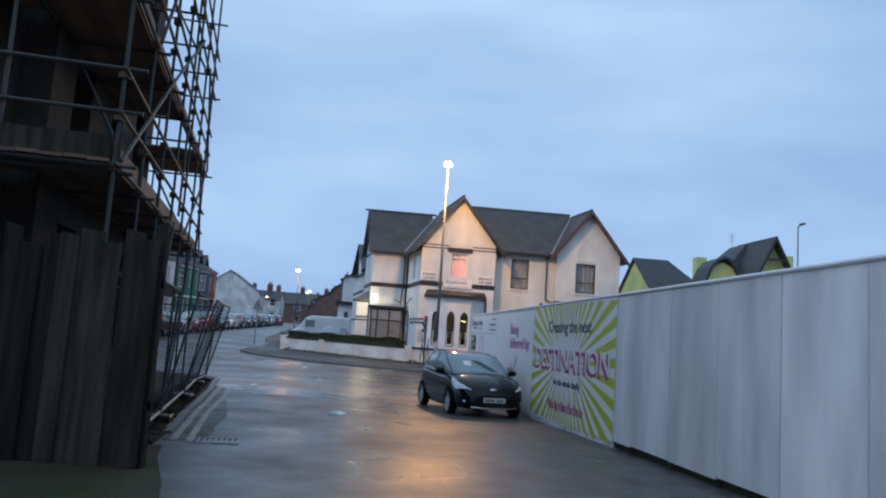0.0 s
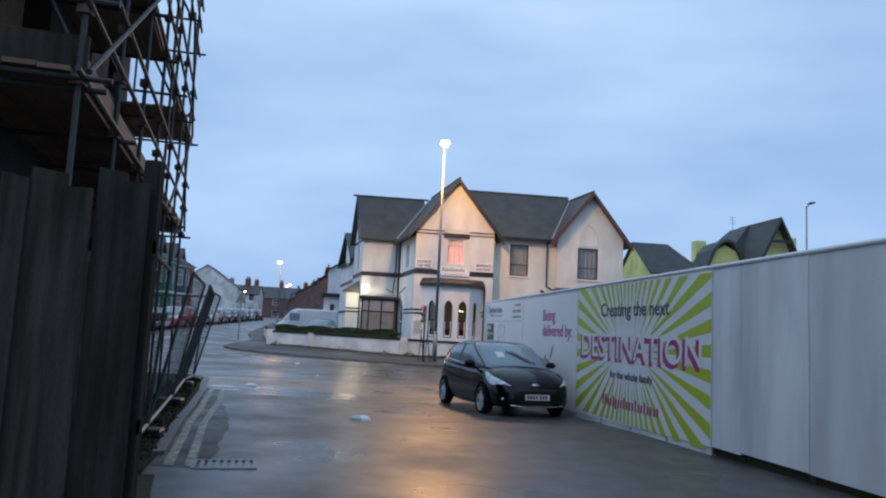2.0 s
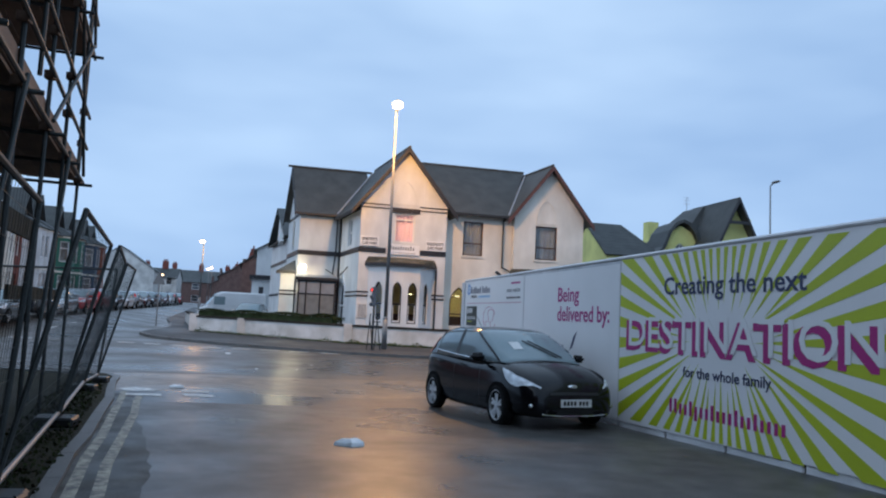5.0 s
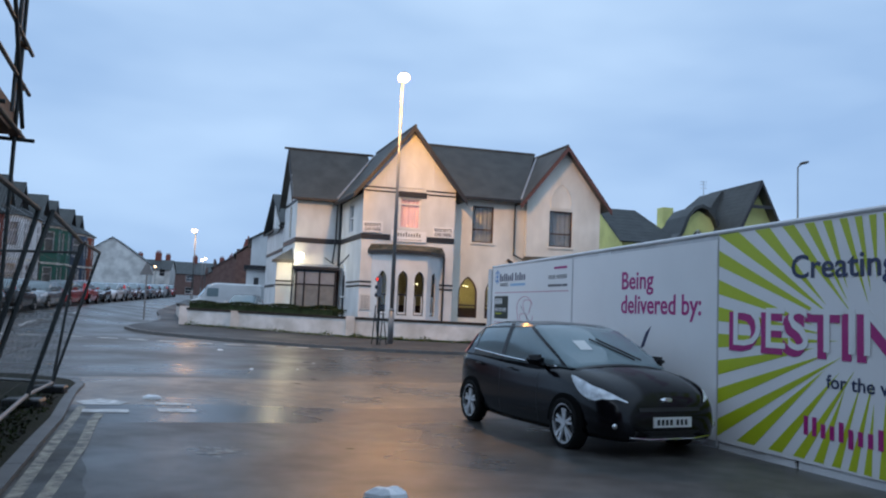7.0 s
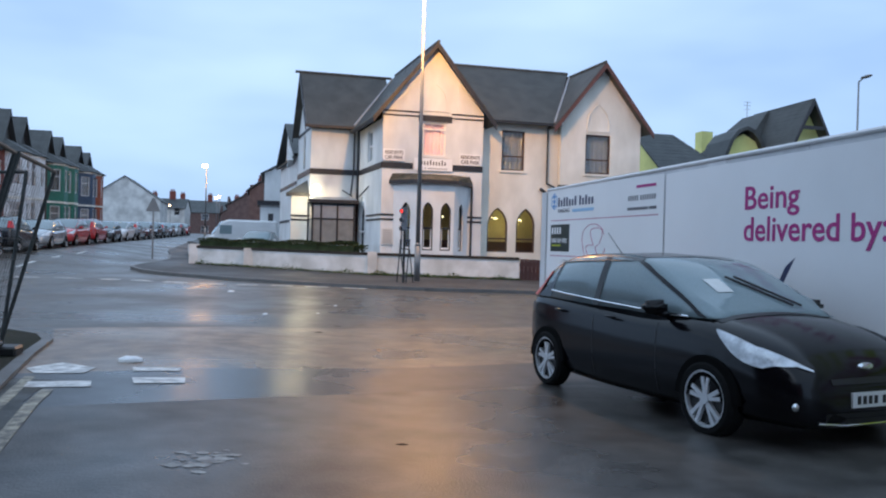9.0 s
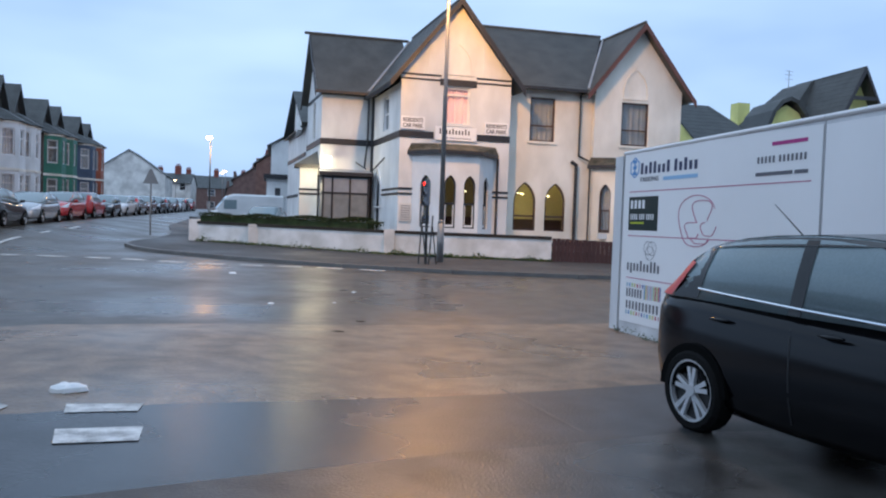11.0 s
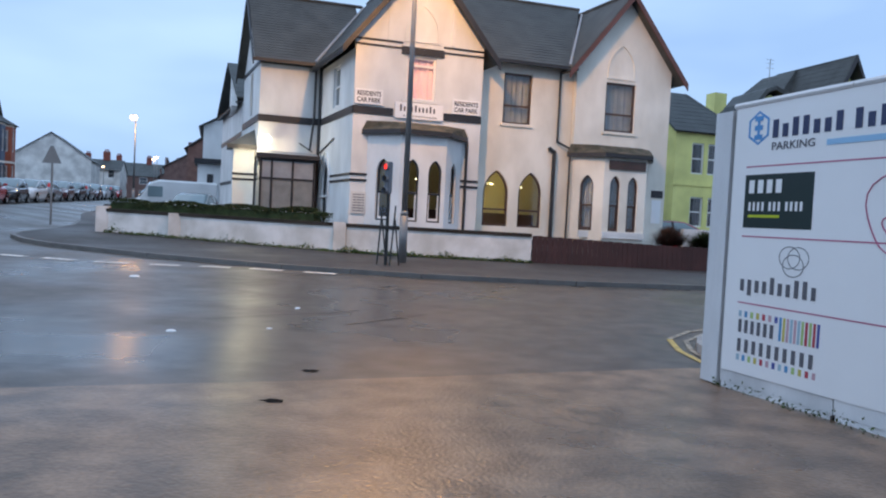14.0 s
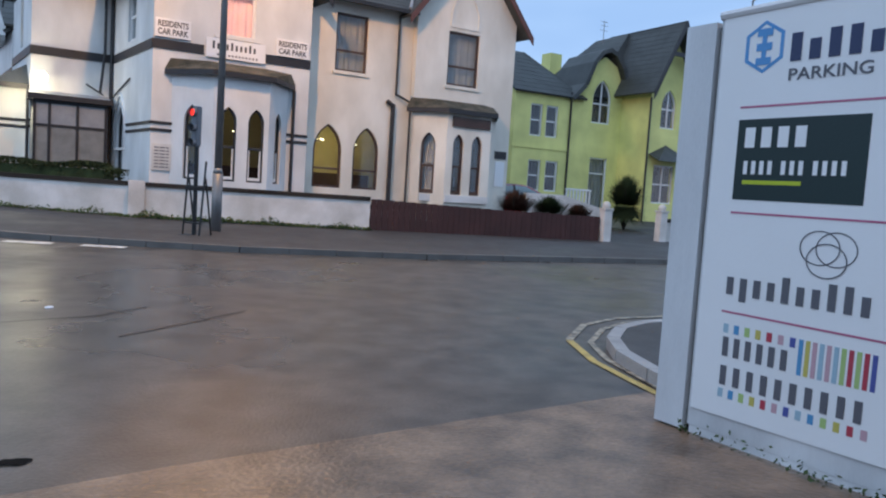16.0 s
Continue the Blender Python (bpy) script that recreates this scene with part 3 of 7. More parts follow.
# central gable
WC, RC = 2.25, 2.75
ZE, ZA = 6.40, 9.80
kC = (ZA - ZE) / RC
hole_pink = rect(-0.49, 0.54, 4.89, 6.36)
bm = bmesh.new()
slab(bm, [[(-WC, BASE), (WC, BASE), (WC, ZA - kC * WC - 0.1), (0, ZA - 0.1), (-WC, ZA - kC * WC - 0.1)], hole_pink, rect(-1.35, 1.2, 0.5, 3.3)], plane_u(0), 0.25)
part("gable_wall", bm, M_WHITE, house, "white rendered gable wall")
window(house, plane_u(0), hole_pink, M_PVC, 0.8, False, M_PINK, 0.2, label="white framed window with a pink blind")
# side wall of the central gable with a lancet
SIDE = wall_run((-2.72, 4.7), (-2.25, 0.0))
hole_side = lancet(0.75, 1.6, 0.45, 2.85)
hole_sideup = rect(1.9, 2.8, 4.75, 6.2)
bm = bmesh.new()
slab(bm, [rect(0, 4.72, BASE, 6.45), hole_side, hole_sideup], SIDE, 0.25)
part("side_wall", bm, M_WHITE, house, "white rendered side wall")
window(house, SIDE, hole_side, M_BLACK, 0.45, False, M_NET)
hood = lancet(0.45, 1.9, 1.5, 3.3)
bm = bmesh.new()
slab(bm, [hood, shrink(hood, 0.08)], lambda s, z, d: SIDE(s, z, d - 0.045), 0.05)
part("hood_mould", bm, M_WHITE, house)
window(house, SIDE, hole_sideup, M_PVC, 0.5, False, M_NET)
bm = bmesh.new()
prism(bm, rect(0, 7, BASE, 6.4), wall_run((2.25, 0.25), (2.25, 7)), 0.2)
part("side_wall", bm, M_CREAM, house)
# middle wall
hole_m = rect(3.41, 4.52, 4.53, 6.38)
arch_a, arch_b = lancet(2.81, 3.80, 0.75, 2.80), lancet(4.20, 5.13, 0.75, 2.80)
bm = bmesh.new()
slab(bm, [rect(2.45, 6.6, BASE, 6.75), hole_m, arch_a, arch_b], plane_u(0.9), 0.25)
part("front_wall", bm, M_CREAM, house, "cream rendered front wall with rain stains")
window(house, plane_u(0.9), hole_m, M_BROWN, 0.36, False, M_NET, 0.3, label="brown framed sash window with net curtain")
window(house, plane_u(0.9), arch_a, M_BROWN, 0.3, False, None, 0.4, label="pointed-arch window lit from inside")
window(house, plane_u(0.9), arch_b, M_BROWN, 0.3, False, None, 0.4, label="pointed-arch window lit from inside")
# right gable
UR, WR, RR = 8.2, 2.02, 2.5
kR = (9.72 - 6.56) / RR
hole_r = rect(7.42, 8.68, 4.54, 6.38)
bm = bmesh.new()
slab(bm, [[(UR - WR, BASE), (UR + WR, BASE), (UR + WR, 9.72 - kR * WR - 0.1), (UR, 9.62), (UR - WR, 9.72 - kR * WR - 0.1)], hole_r, rect(6.7, 8.9, 0.7, 3.2)], plane_u(0.6), 0.25)
part("gable_wall", bm, M_CREAM, house, "cream rendered gable wall with rain stains")
window(house, plane_u(0.6), hole_r, M_BROWN, 0.36, False, M_NET, 0.3, label="brown framed sash window with net curtain")
bm = bmesh.new()
prism(bm, rect(0, 7.2, BASE, 6.6), wall_run((UR + WR, 0.85), (UR + WR, 8.0)), 0.25)
part("side_wall", bm, M_CREAM, house)
bm = bmesh.new()
prism(bm, rect(-5.05, UR + WR, BASE, 6.6), plane_u(9.0), 0.25)
part("back_wall", bm, M_CREAM, house)
# left wing
bm = bmesh.new()
slab(bm, [rect(-5.05, -2.74, BASE, 6.7), rect(-4.7, -3.0, 0.9, 2.8)], plane_u(4.7), 0.25)
part("wing_wall", bm, M_WHITE, house, "white rendered wing wall")
WEST = wall_run((-5.5, 9.0), (-5.05, 4.7))
hole_w = rect(1.9, 2.5, 4.7, 6.4)
bm = bmesh.new()
slab(bm, [[(0, BASE), (4.32, BASE), (4.32, 6.6), (2.16, 9.3), (0, 6.6)], hole_w, rect(1.4, 2.3, BASE + 0.4, 2.2)], WEST, 0.25)
part("wing_gable_wall", bm, M_WHITE, house, "white rendered wing gable wall")
window(house, WEST, hole_w, M_BLACK, 0.5, False, M_NET)

# roofs; the ridges run back at a slight slant
ov = -0.38
vb = 6.8


def hroof(corners, n):
    roof_plane("roof_slope", [(u - 0.1 * v, v, z) for u, v, z in corners], M_SLATE, house, n)


for sgn in (-1, 1):
    hroof([(sgn * RC, ov, ZE), (sgn * RC, vb, ZE), (0, vb, ZA), (0, ov, ZA)], 24)
hroof([(2.0, 0.45, 6.75), (5.86, 0.45, 6.75), (UR, 4.0, 9.95), (1.0, 4.0, 9.95)], 24)
hroof([(0.0, 9.3, 6.0), (UR, 9.3, 6.0), (UR, 4.0, 9.95), (0.0, 4.0, 9.95)], 6)
for sgn in (-1, 1):
    hroof([(UR + sgn * RR, 0.22, 6.56), (UR + sgn * RR, 8.2, 6.56), (UR, 8.2, 9.72), (UR, 0.22, 9.72)], 24)
hroof([(-4.87, 4.35, 6.62), (-0.5, 4.35, 6.62), (-0.5, 6.8, 9.62), (-4.87, 6.8, 9.62)], 24)
hroof([(-4.87, 9.25, 6.62), (-0.5, 9.25, 6.62), (-0.5, 6.8, 9.62), (-4.87, 6.8, 9.62)], 6)
for v0 in (4.35, 9.25):
    bm = bmesh.new()
    prism(bm, [(v0, 6.36), (6.8, 9.36), (6.8, 9.63), (v0, 6.63)], lambda s, z, d: (-4.89 - 0.1 * s - d, s, z), 0.05)
    part("bargeboard", bm, M_BLACK, house)
for sgn in (-1, 1):
    gable_board(house, sgn * RC, ZE, 0, ZA, ov - 0.05)
    gable_board(house, UR + sgn * RR, 6.56, UR, 9.72, 0.16, material=M_BARGE)
# ---- hoarding ----
M_CAP = mat("glossy_white_glint_rail", (0.70, 0.71, 0.73), 0.18, 0.05, 6, 60, 0.05)
HO_END, HO_DIR = Vector((1.16, 25.78)), Vector((0.145, -0.9894))


def hoard_pt(s, z, d=0.0):
    """s metres from the far end towards the start of the street, d metres out towards the street."""
    p = HO_END + HO_DIR * s + Vector((-0.9894, -0.145)) * d
    return (p.x, p.y, z)


hoarding = thing("hoarding", "long white painted plywood site hoarding beside the street", "hoarding", kind="structure")
SEAMS = [0.0, 1.33, 2.66, 4.0, 5.32, 6.64, 7.97, 9.27, 10.57, 11.87, 13.15, 13.84] + [13.84 + 1.33 * k for k in range(1, 14)]
for i, (s0, s1) in enumerate(zip(SEAMS, SEAMS[1:])):
    y = hoard_pt((s0 + s1) / 2, 0)[1]
    wob = 0.014 * ((i * 7) % 3 - 1)
    zt0, zt1 = 2.06 + 0.010 * s0 + wob, 2.06 + 0.010 * s1 + wob
    zb = gz(y) + (0.10 if 7.9 < s0 < 13 else 0.05 if s0 < 13 else 0.115 + wob)
    bm = bmesh.new()
    prism(bm, [(s0 + 0.007, zb), (s1 - 0.007, zb), (s1 - 0.007, zt1), (s0 + 0.007, zt0)], lambda s, z, d: hoard_pt(s, z, -d + 0.004 * (i % 2)), 0.022)
    part("panel", bm, M_HOARD, hoarding)
    # pale kick board; past 12.5 m a dark strip paints the gap's shade
    bm = bmesh.new()
    prism(bm, [(s0 + 0.02, zb - 0.14), (s1 - 0.03, zb - 0.14), (s1 - 0.03, zb + 0.03 + wob), (s0 + 0.02, zb + 0.02 - wob)], lambda s, z, d: hoard_pt(s, z, -d - 0.06 + 0.055 * (s0 < 12.5)), 0.03)
    part("kick_board", bm, M_HOARD if s0 < 12.5 else M_EARTH, hoarding)
    bm = bmesh.new()
    prism(bm, rect(s0 - 0.06, s0 + 0.06, zb - 0.1, zt0 - 0.03), lambda s, z, d: hoard_pt(s, z, -d - 0.03), 0.08)
    part("post", bm, M_WOOD, hoarding)
# glossy rail added along the top edge to catch lamp glints
for s0, s1 in zip(SEAMS, SEAMS[1:]):
    bm = bmesh.new()
    tube(bm, hoard_pt(s0 + 0.004, 2.075 + 0.010 * s0, 0.0), hoard_pt(s1 - 0.004, 2.075 + 0.010 * s1, 0.0), 0.03, n=8)
    part("glint_rail", bm, M_CAP, hoarding)
bm = bmesh.new()
prism(bm, [(-0.25, gz(26) + 0.02), (-0.02, gz(26) + 0.02), (-0.02, 2.04), (-0.25, 2.04)], lambda s, z, d: hoard_pt(s, z, 0.02 - d), 0.1)
part("end_post", bm, M_HOARD, hoarding)

# ---- street lamp ----
def street_lamp(x, y, h, glowing=True, r=0.085, reach=0.35, lift=0.11):
    ob = thing("street_lamp", "tall grey steel street lamp column with a lit sodium lantern", "street lamp", pose(x, y, gz(y, x) + lift))
    bm = bmesh.new()
    tube(bm, (0, 0, 0), (0, 0, 1.3), r * 1.35, n=14)
    tube(bm, (0, 0, 1.3), (0, 0, 1.42), r * 1.35, r, n=14)
    tube(bm, (0, 0, 1.42), (0, 0, h), r, r * 0.55, n=14)
    part("column", bm, M_STEEL, ob, smooth=True)
    bm = bmesh.new()
    path_tube(bm, [(0, 0, h), (0, -reach * 0.5, h + 0.06), (0, -reach, h + 0.08)], 0.035, 8)
    part("bracket", bm, M_STEEL, ob)
    bm = bmesh.new()
    bmesh.ops.create_uvsphere(bm, u_segments=14, v_segments=8, radius=1, matrix=pose(0, -reach - 0.30, h + 0.15) @ Matrix.Diagonal((0.15, 0.40, 0.07, 1)))
    part("lantern", bm, M_STEEL, ob, smooth=True)
    if glowing:
        # bowl is oversized; its shape stands for the lamp's glare as well
        bm = bmesh.new()
        bmesh.ops.create_uvsphere(bm, u_segments=14, v_segments=8, radius=1, matrix=pose(0, -reach - 0.32, h + 0.045) @ Matrix.Diagonal((0.23, 0.38, 0.15, 1)))
        part("bowl", bm, M_LAMPGLOW if y < 50 else M_FARGLOW, ob, "glowing orange lamp bowl", smooth=True)
    return ob


street_lamp(-0.03, 39.6, 10.75)

# ---- printing on the hoarding ----
HO_M = Matrix(((HO_DIR.x, 0, -0.9894, 0), (HO_DIR.y, 0, -0.145, 0), (0, 1, 0, 0), (0, 0, 0, 1)))


def hoard_m(d):
    return Matrix.Translation(hoard_pt(0, 0, d)) @ HO_M


def words_in(name, words, box4, material, parent, m, label="", bold=0.0):
    """Lettering stretched to fill s0, s1, z0, z1 of the plane m."""
    ob = lettering(name, words, 1.0, material, parent, Matrix.Identity(4), label, bold)
    xs = [v.co.x for v in ob.data.vertices]
    zs = [v.co.y for v in ob.data.vertices]
    s0, s1, z0, z1 = box4
    kx, kz = (s1 - s0) / (max(xs) - min(xs)), (z1 - z0) / (max(zs) - min(zs))
    ob.data.transform(m @ Matrix.Translation((s0 - min(xs) * kx, z0 - min(zs) * kz, 0)) @ Matrix.Diagonal((kx, kz, 1, 1)))
    return ob


def bars_in(name, counts, box4, material, parent, m, label="", up=0.3, weight=0.55):
    """Blind lettering: plain upright bars, one for each character, or one for each word where it is tiny.
    counts: characters in each word, or a pattern of C and b (tall), x (low), p (hanging) and blanks."""
    s0, s1, z0, z1 = box4
    tiny = z1 - z0 < 0.065
    words = counts.split() if isinstance(counts, str) else ["C" * c if up > 0.9 else "x" * c for c in counts]
    total = sum(len(c) for c in words) + 0.6 * (len(words) - 1)
    w = (s1 - s0) / total
    h = z1 - z0
    a = s0
    for word in words:
        for ch in [word] if tiny else word:
            lo, hi = (z0, z0 + 0.8 * h) if tiny else {"C": (z0, z1), "b": (z0, z1), "p": (z0 - 0.24 * h, z0 + 0.72 * h)}.get(ch, (z0, z0 + 0.72 * h))
            b = a + (len(word) * w if tiny else w * (0.34 + 0.3 * weight))
            bm = bmesh.new()
            box(bm, a, b, lo, hi, -0.0008, 0.0008)
            bm.transform(m)
            part(name, bm, material, parent, label)
            a += len(word) * w if tiny else w
        a += 0.6 * w


poster = thing("poster", "lime and white sunburst advertising poster fixed to the hoarding", "poster")
P0, P1, PZ0, PZ1 = 7.98, 13.14, -0.34, 2.15
bm = bmesh.new()
prism(bm, [(P0, PZ0 - 0.04), (P1, PZ0 + 0.08), (P1, PZ1 + 0.03), (P0, PZ1 - 0.02)], lambda s, z, d: hoard_pt(s, z, 0.009 - d), 0.004)
part("sheet", bm, M_HOARDP, poster, "white printed sheet")
cs, cz = 10.45, 0.93


def edge_hit(a):
    c, s = math.cos(a), math.sin(a)
    k = min(((P1 if c > 0 else P0) - cs) / c if abs(c) > 1e-6 else 1e9, ((PZ1 - 0.02 if s > 0 else PZ0 + 0.03) - cz) / s if abs(s) > 1e-6 else 1e9)
    return cs + c * k, cz + s * k


for i in range(48):
    a0 = 2 * math.pi * (i + 0.05) / 48
    a1 = a0 + 2 * math.pi / 48 * 0.52
    p, q = edge_hit(a0), edge_hit(a1)
    r0 = 0.62 + 0.16 * ((i * 5) % 3)
    aspect = 0.62
    inner = (cs + r0 * math.cos((a0 + a1) / 2), cz + aspect * r0 * math.sin((a0 + a1) / 2))
    lp = [inner, p, q]
    for cx in (P0, P1):
        for cy in (PZ0 + 0.03, PZ1 - 0.02):
            ca = math.atan2(cy - cz, cx - cs) % (2 * math.pi)
            if a0 < ca < a1:
                lp = [inner, p, (cx, cy), q]
    bm = bmesh.new()
    bm.faces.new([bm.verts.new(hoard_pt(s, z, 0.0115)) for s, z in lp])
    part("ray", bm, M_LIME, poster)
words_in("wording", "Creating the next", (9.2, 11.92, 1.47, 1.80), M_NAVY, poster, hoard_m(0.0145), bold=0.012)
words_in("wording", "DESTINATION", (8.19, 12.84, 0.72, 1.19), M_MAGENTA, poster, hoard_m(0.0145), "magenta shadow of the large white word", bold=0.03)
words_in("wording", "DESTINATION", (8.27, 12.90, 0.79, 1.24), M_HOARDP, poster, hoard_m(0.0185), "large white word with a magenta shadow", bold=0.004)
words_in("wording", "for the whole family", (9.68, 11.38, 0.40, 0.58), M_NAVY, poster, hoard_m(0.0145), bold=0.01)
bars_in("web_address", "bbxxbpxxbxxxbxxbxxxx", (9.38, 11.66, -0.06, 0.13), M_MAGENTA, poster, hoard_m(0.0145), "magenta line of small lettering", up=0.45)

board = thing("site_board", "white sponsors' sign board with logos fixed to the hoarding", "sign board")
bm = bmesh.new()
prism(bm, [(0.03, -0.42), (3.98, -0.36), (3.98, 2.05), (0.03, 2.10)], lambda s, z, d: hoard_pt(s, z, 0.012 - d), 0.005)
part("sheet", bm, M_HOARDP, board, "white printed sheet")
HM = hoard_m(0.0155)


def print_rect(name, s0, s1, z0, z1, material, parent, d=0.0145, label=""):
    bm = bmesh.new()
    prism(bm, rect(s0, s1, z0, z1), lambda s, z, t: hoard_pt(s, z, d - t), 0.002)
    return part(name, bm, material, parent, label)


M_BLUEP = mat("blue_print", (0.10, 0.30, 0.62), 0.35, 0.05, 4, 60, 0.05)
M_GREENBLK = mat("dark_green_print", (0.008, 0.022, 0.020), 0.35, 0.1, 4, 60, 0.05)
M_GREYP = mat("grey_print", (0.12, 0.12, 0.14), 0.35, 0.05, 4, 60, 0.05)
M_PINKLINE = mat("pink_rule_print", (0.45, 0.12, 0.22), 0.35, 0.05, 4, 60, 0.05)
M_PALEB = mat("pale_blue_print", (0.30, 0.52, 0.75), 0.35, 0.05, 4, 60, 0.05)
# hexagon emblem and its name
bm = bmesh.new()
hexo = [(0.325 + 0.145 * math.sin(k * math.pi / 3), 1.845 + 0.155 * math.cos(k * math.pi / 3)) for k in range(6)]
slab(bm, [hexo, shrink(hexo, 0.022)], lambda s, z, d: hoard_pt(s, z, 0.0145 - d), 0.002)
part("emblem", bm, M_BLUEP, board, "blue hexagon outline emblem")
bm = bmesh.new()
for zz in (1.76, 1.845, 1.93):
    box(bm, 0.325 - 0.05, 0.325 + 0.05, zz - 0.022, zz + 0.022, -0.001, 0.001)
box(bm, 0.31, 0.34, 1.75, 1.94, -0.0012, 0.0012)
bm.transform(HM)
part("emblem_core", bm, M_BLUEP, board)
bars_in("company_name", "Cxbbxxb Cxbxx", (0.50, 1.93, 1.74, 1.90), M_NAVY, board, HM, "large navy lettering", up=0.4, weight=0.8)
words_in("wording", "PARKING", (0.50, 0.98, 1.63, 1.70), M_GREYP, board, HM, bold=0.01)
bars_in("small_print", [9], (1.10, 1.90, 1.63, 1.69), M_PALEB, board, HM)
bars_in("small_print", [8], (3.25, 3.78, 1.90, 1.95), M_MAGENTA, board, HM)
bars_in("telephone_line", [5, 7], (3.02, 3.80, 1.72, 1.82), M_GREYP, board, HM, "grey line of figures shown as bars")
bars_in("small_print", [12, 4], (3.0, 3.80, 1.58, 1.63), M_GREYP, board, HM)
for z, e in ((1.495, 3.85), (0.855, 3.0), (0.24, 3.0)):
    print_rect("rule", 0.20, e, z - 0.006, z + 0.006, M_PINKLINE, board)
print_rect("dark_panel", 0.20, 1.0, 0.935, 1.42, M_GREENBLK, board, 0.0145, "very dark green company panel")
HM2 = hoard_m(0.0165)
bars_in("company_name", [4], (0.255, 0.69, 1.25, 1.37), M_HOARDP, board, HM2, "white block lettering", up=1.0, weight=0.9)
bars_in("telephone_line", [4, 3, 4], (0.26, 0.92, 1.09, 1.17), M_HOARDP, board, HM2, "white line of figures shown as bars", up=1.0)
bars_in("small_print", [11], (0.26, 0.64, 1.03, 1.06), M_LIME, board, HM2)
for k in range(3):
    bm = bmesh.new()
    a = k * 2.09 + 0.5
    c = (0.835 + 0.055 * math.cos(a), 0.665 + 0.045 * math.sin(a))
    ring = [(c[0] + 0.118 * math.cos(t * math.pi / 16), c[1] + 0.098 * math.sin(t * math.pi / 16)) for t in range(32)]
    slab(bm, [ring, shrink(ring, 0.007)], lambda s, z, d: hoard_pt(s, z, 0.0145 + 0.001 * k - d), 0.001)
    part("ring", bm, M_GREYP, board)
bars_in("company_name", "xpxxbxxbbx", (0.22, 1.14, 0.35, 0.50), M_GREYP, board, HM, "dark grey lettering", up=0.35)
STRIPE = [mat("stripe_print", c, 0.35, 0.05, 4, 60, 0.05) for c in ((0.10, 0.30, 0.55), (0.45, 0.05, 0.08), (0.35, 0.50, 0.60), (0.55, 0.48, 0.12), (0.08, 0.10, 0.35), (0.40, 0.55, 0.20), (0.55, 0.35, 0.40))]
for k in range(11):
    print_rect("stripe", 0.725 + 0.041 * k, 0.725 + 0.041 * k + 0.026, -0.04 + 0.001 * k, 0.165, STRIPE[(k * 3 + k // 4) % 7], board)
for z0, z1 in ((0.11, 0.165), (-0.295, -0.24)):
    for k in range(13):
        if z0 < 0 or k < 7:
            print_rect("stripe", 0.225 + 0.074 * k, 0.225 + 0.074 * k + 0.034, z0, z1, STRIPE[(k * 5 + 2) % 7], board)
bars_in("company_name", [6], (0.23, 0.70, -0.035, 0.085), M_GREYP, board, HM, "dark grey lettering", up=1.0)
bars_in("company_name", [10], (0.23, 1.16, -0.215, -0.095), M_GREYP, board, HM, "thin grey lettering", up=1.0, weight=0.4)
# pink line drawing of a balloon-like emblem
for cx, cz, ra, rb, a0, a1, wave in ((1.90, 1.08, 0.38, 0.36, 0.4, 5.6, 0.10), (2.02, 1.20, 0.19, 0.17, -0.8, 4.2, 0.2), (1.84, 0.96, 0.16, 0.13, 1.0, 6.0, 0.25), (2.16, 0.98, 0.15, 0.10, 2.0, 6.6, 0.15), (2.0, 0.85, 0.20, 0.07, 3.0, 6.2, 0.2)):
    bm = bmesh.new()
    line = [hoard_pt(cx + ra * math.cos(t) * (1 + wave * math.sin(3 * t)), cz + rb * math.sin(t) * (1 + wave * math.cos(2 * t)), 0.0135) for t in (a0 + (a1 - a0) * k / 22 for k in range(23))]
    path_tube(bm, line, 0.006, 5)
    part("drawn_line", bm, M_PINKLINE, board)
being = thing("delivery_board", "white printed board with magenta wording fixed to the hoarding", "sign board")
bm = bmesh.new()
prism(bm, [(4.02, -0.40), (7.95, -0.38), (7.95, 2.07), (4.02, 2.04)], lambda s, z, d: hoard_pt(s, z, 0.012 - d), 0.005)
part("sheet", bm, M_HOARDP, being, "white printed sheet")
words_in("wording", "Being", (5.68, 6.54, 1.40, 1.75), M_MAGENTA, being, HM, bold=0.012)
words_in("wording", "delivered by:", (5.67, 7.64, 1.04, 1.40), M_MAGENTA, being, HM, bold=0.012)
bm = bmesh.new()
prism(bm, [(6.22, 0.62), (6.32, 0.66), (6.50, 0.96), (6.36, 0.86)], lambda s, z, d: hoard_pt(s, z, 0.0145 - d), 0.002)
part("tick", bm, M_NAVY, being, "navy tick emblem")
bars_in("company_name", "xxxbxx", (5.55, 6.25, 0.35, 0.70), M_NAVY, being, HM, "navy lettering")

# ---- guest house: bays, bands, signs, pipes ----


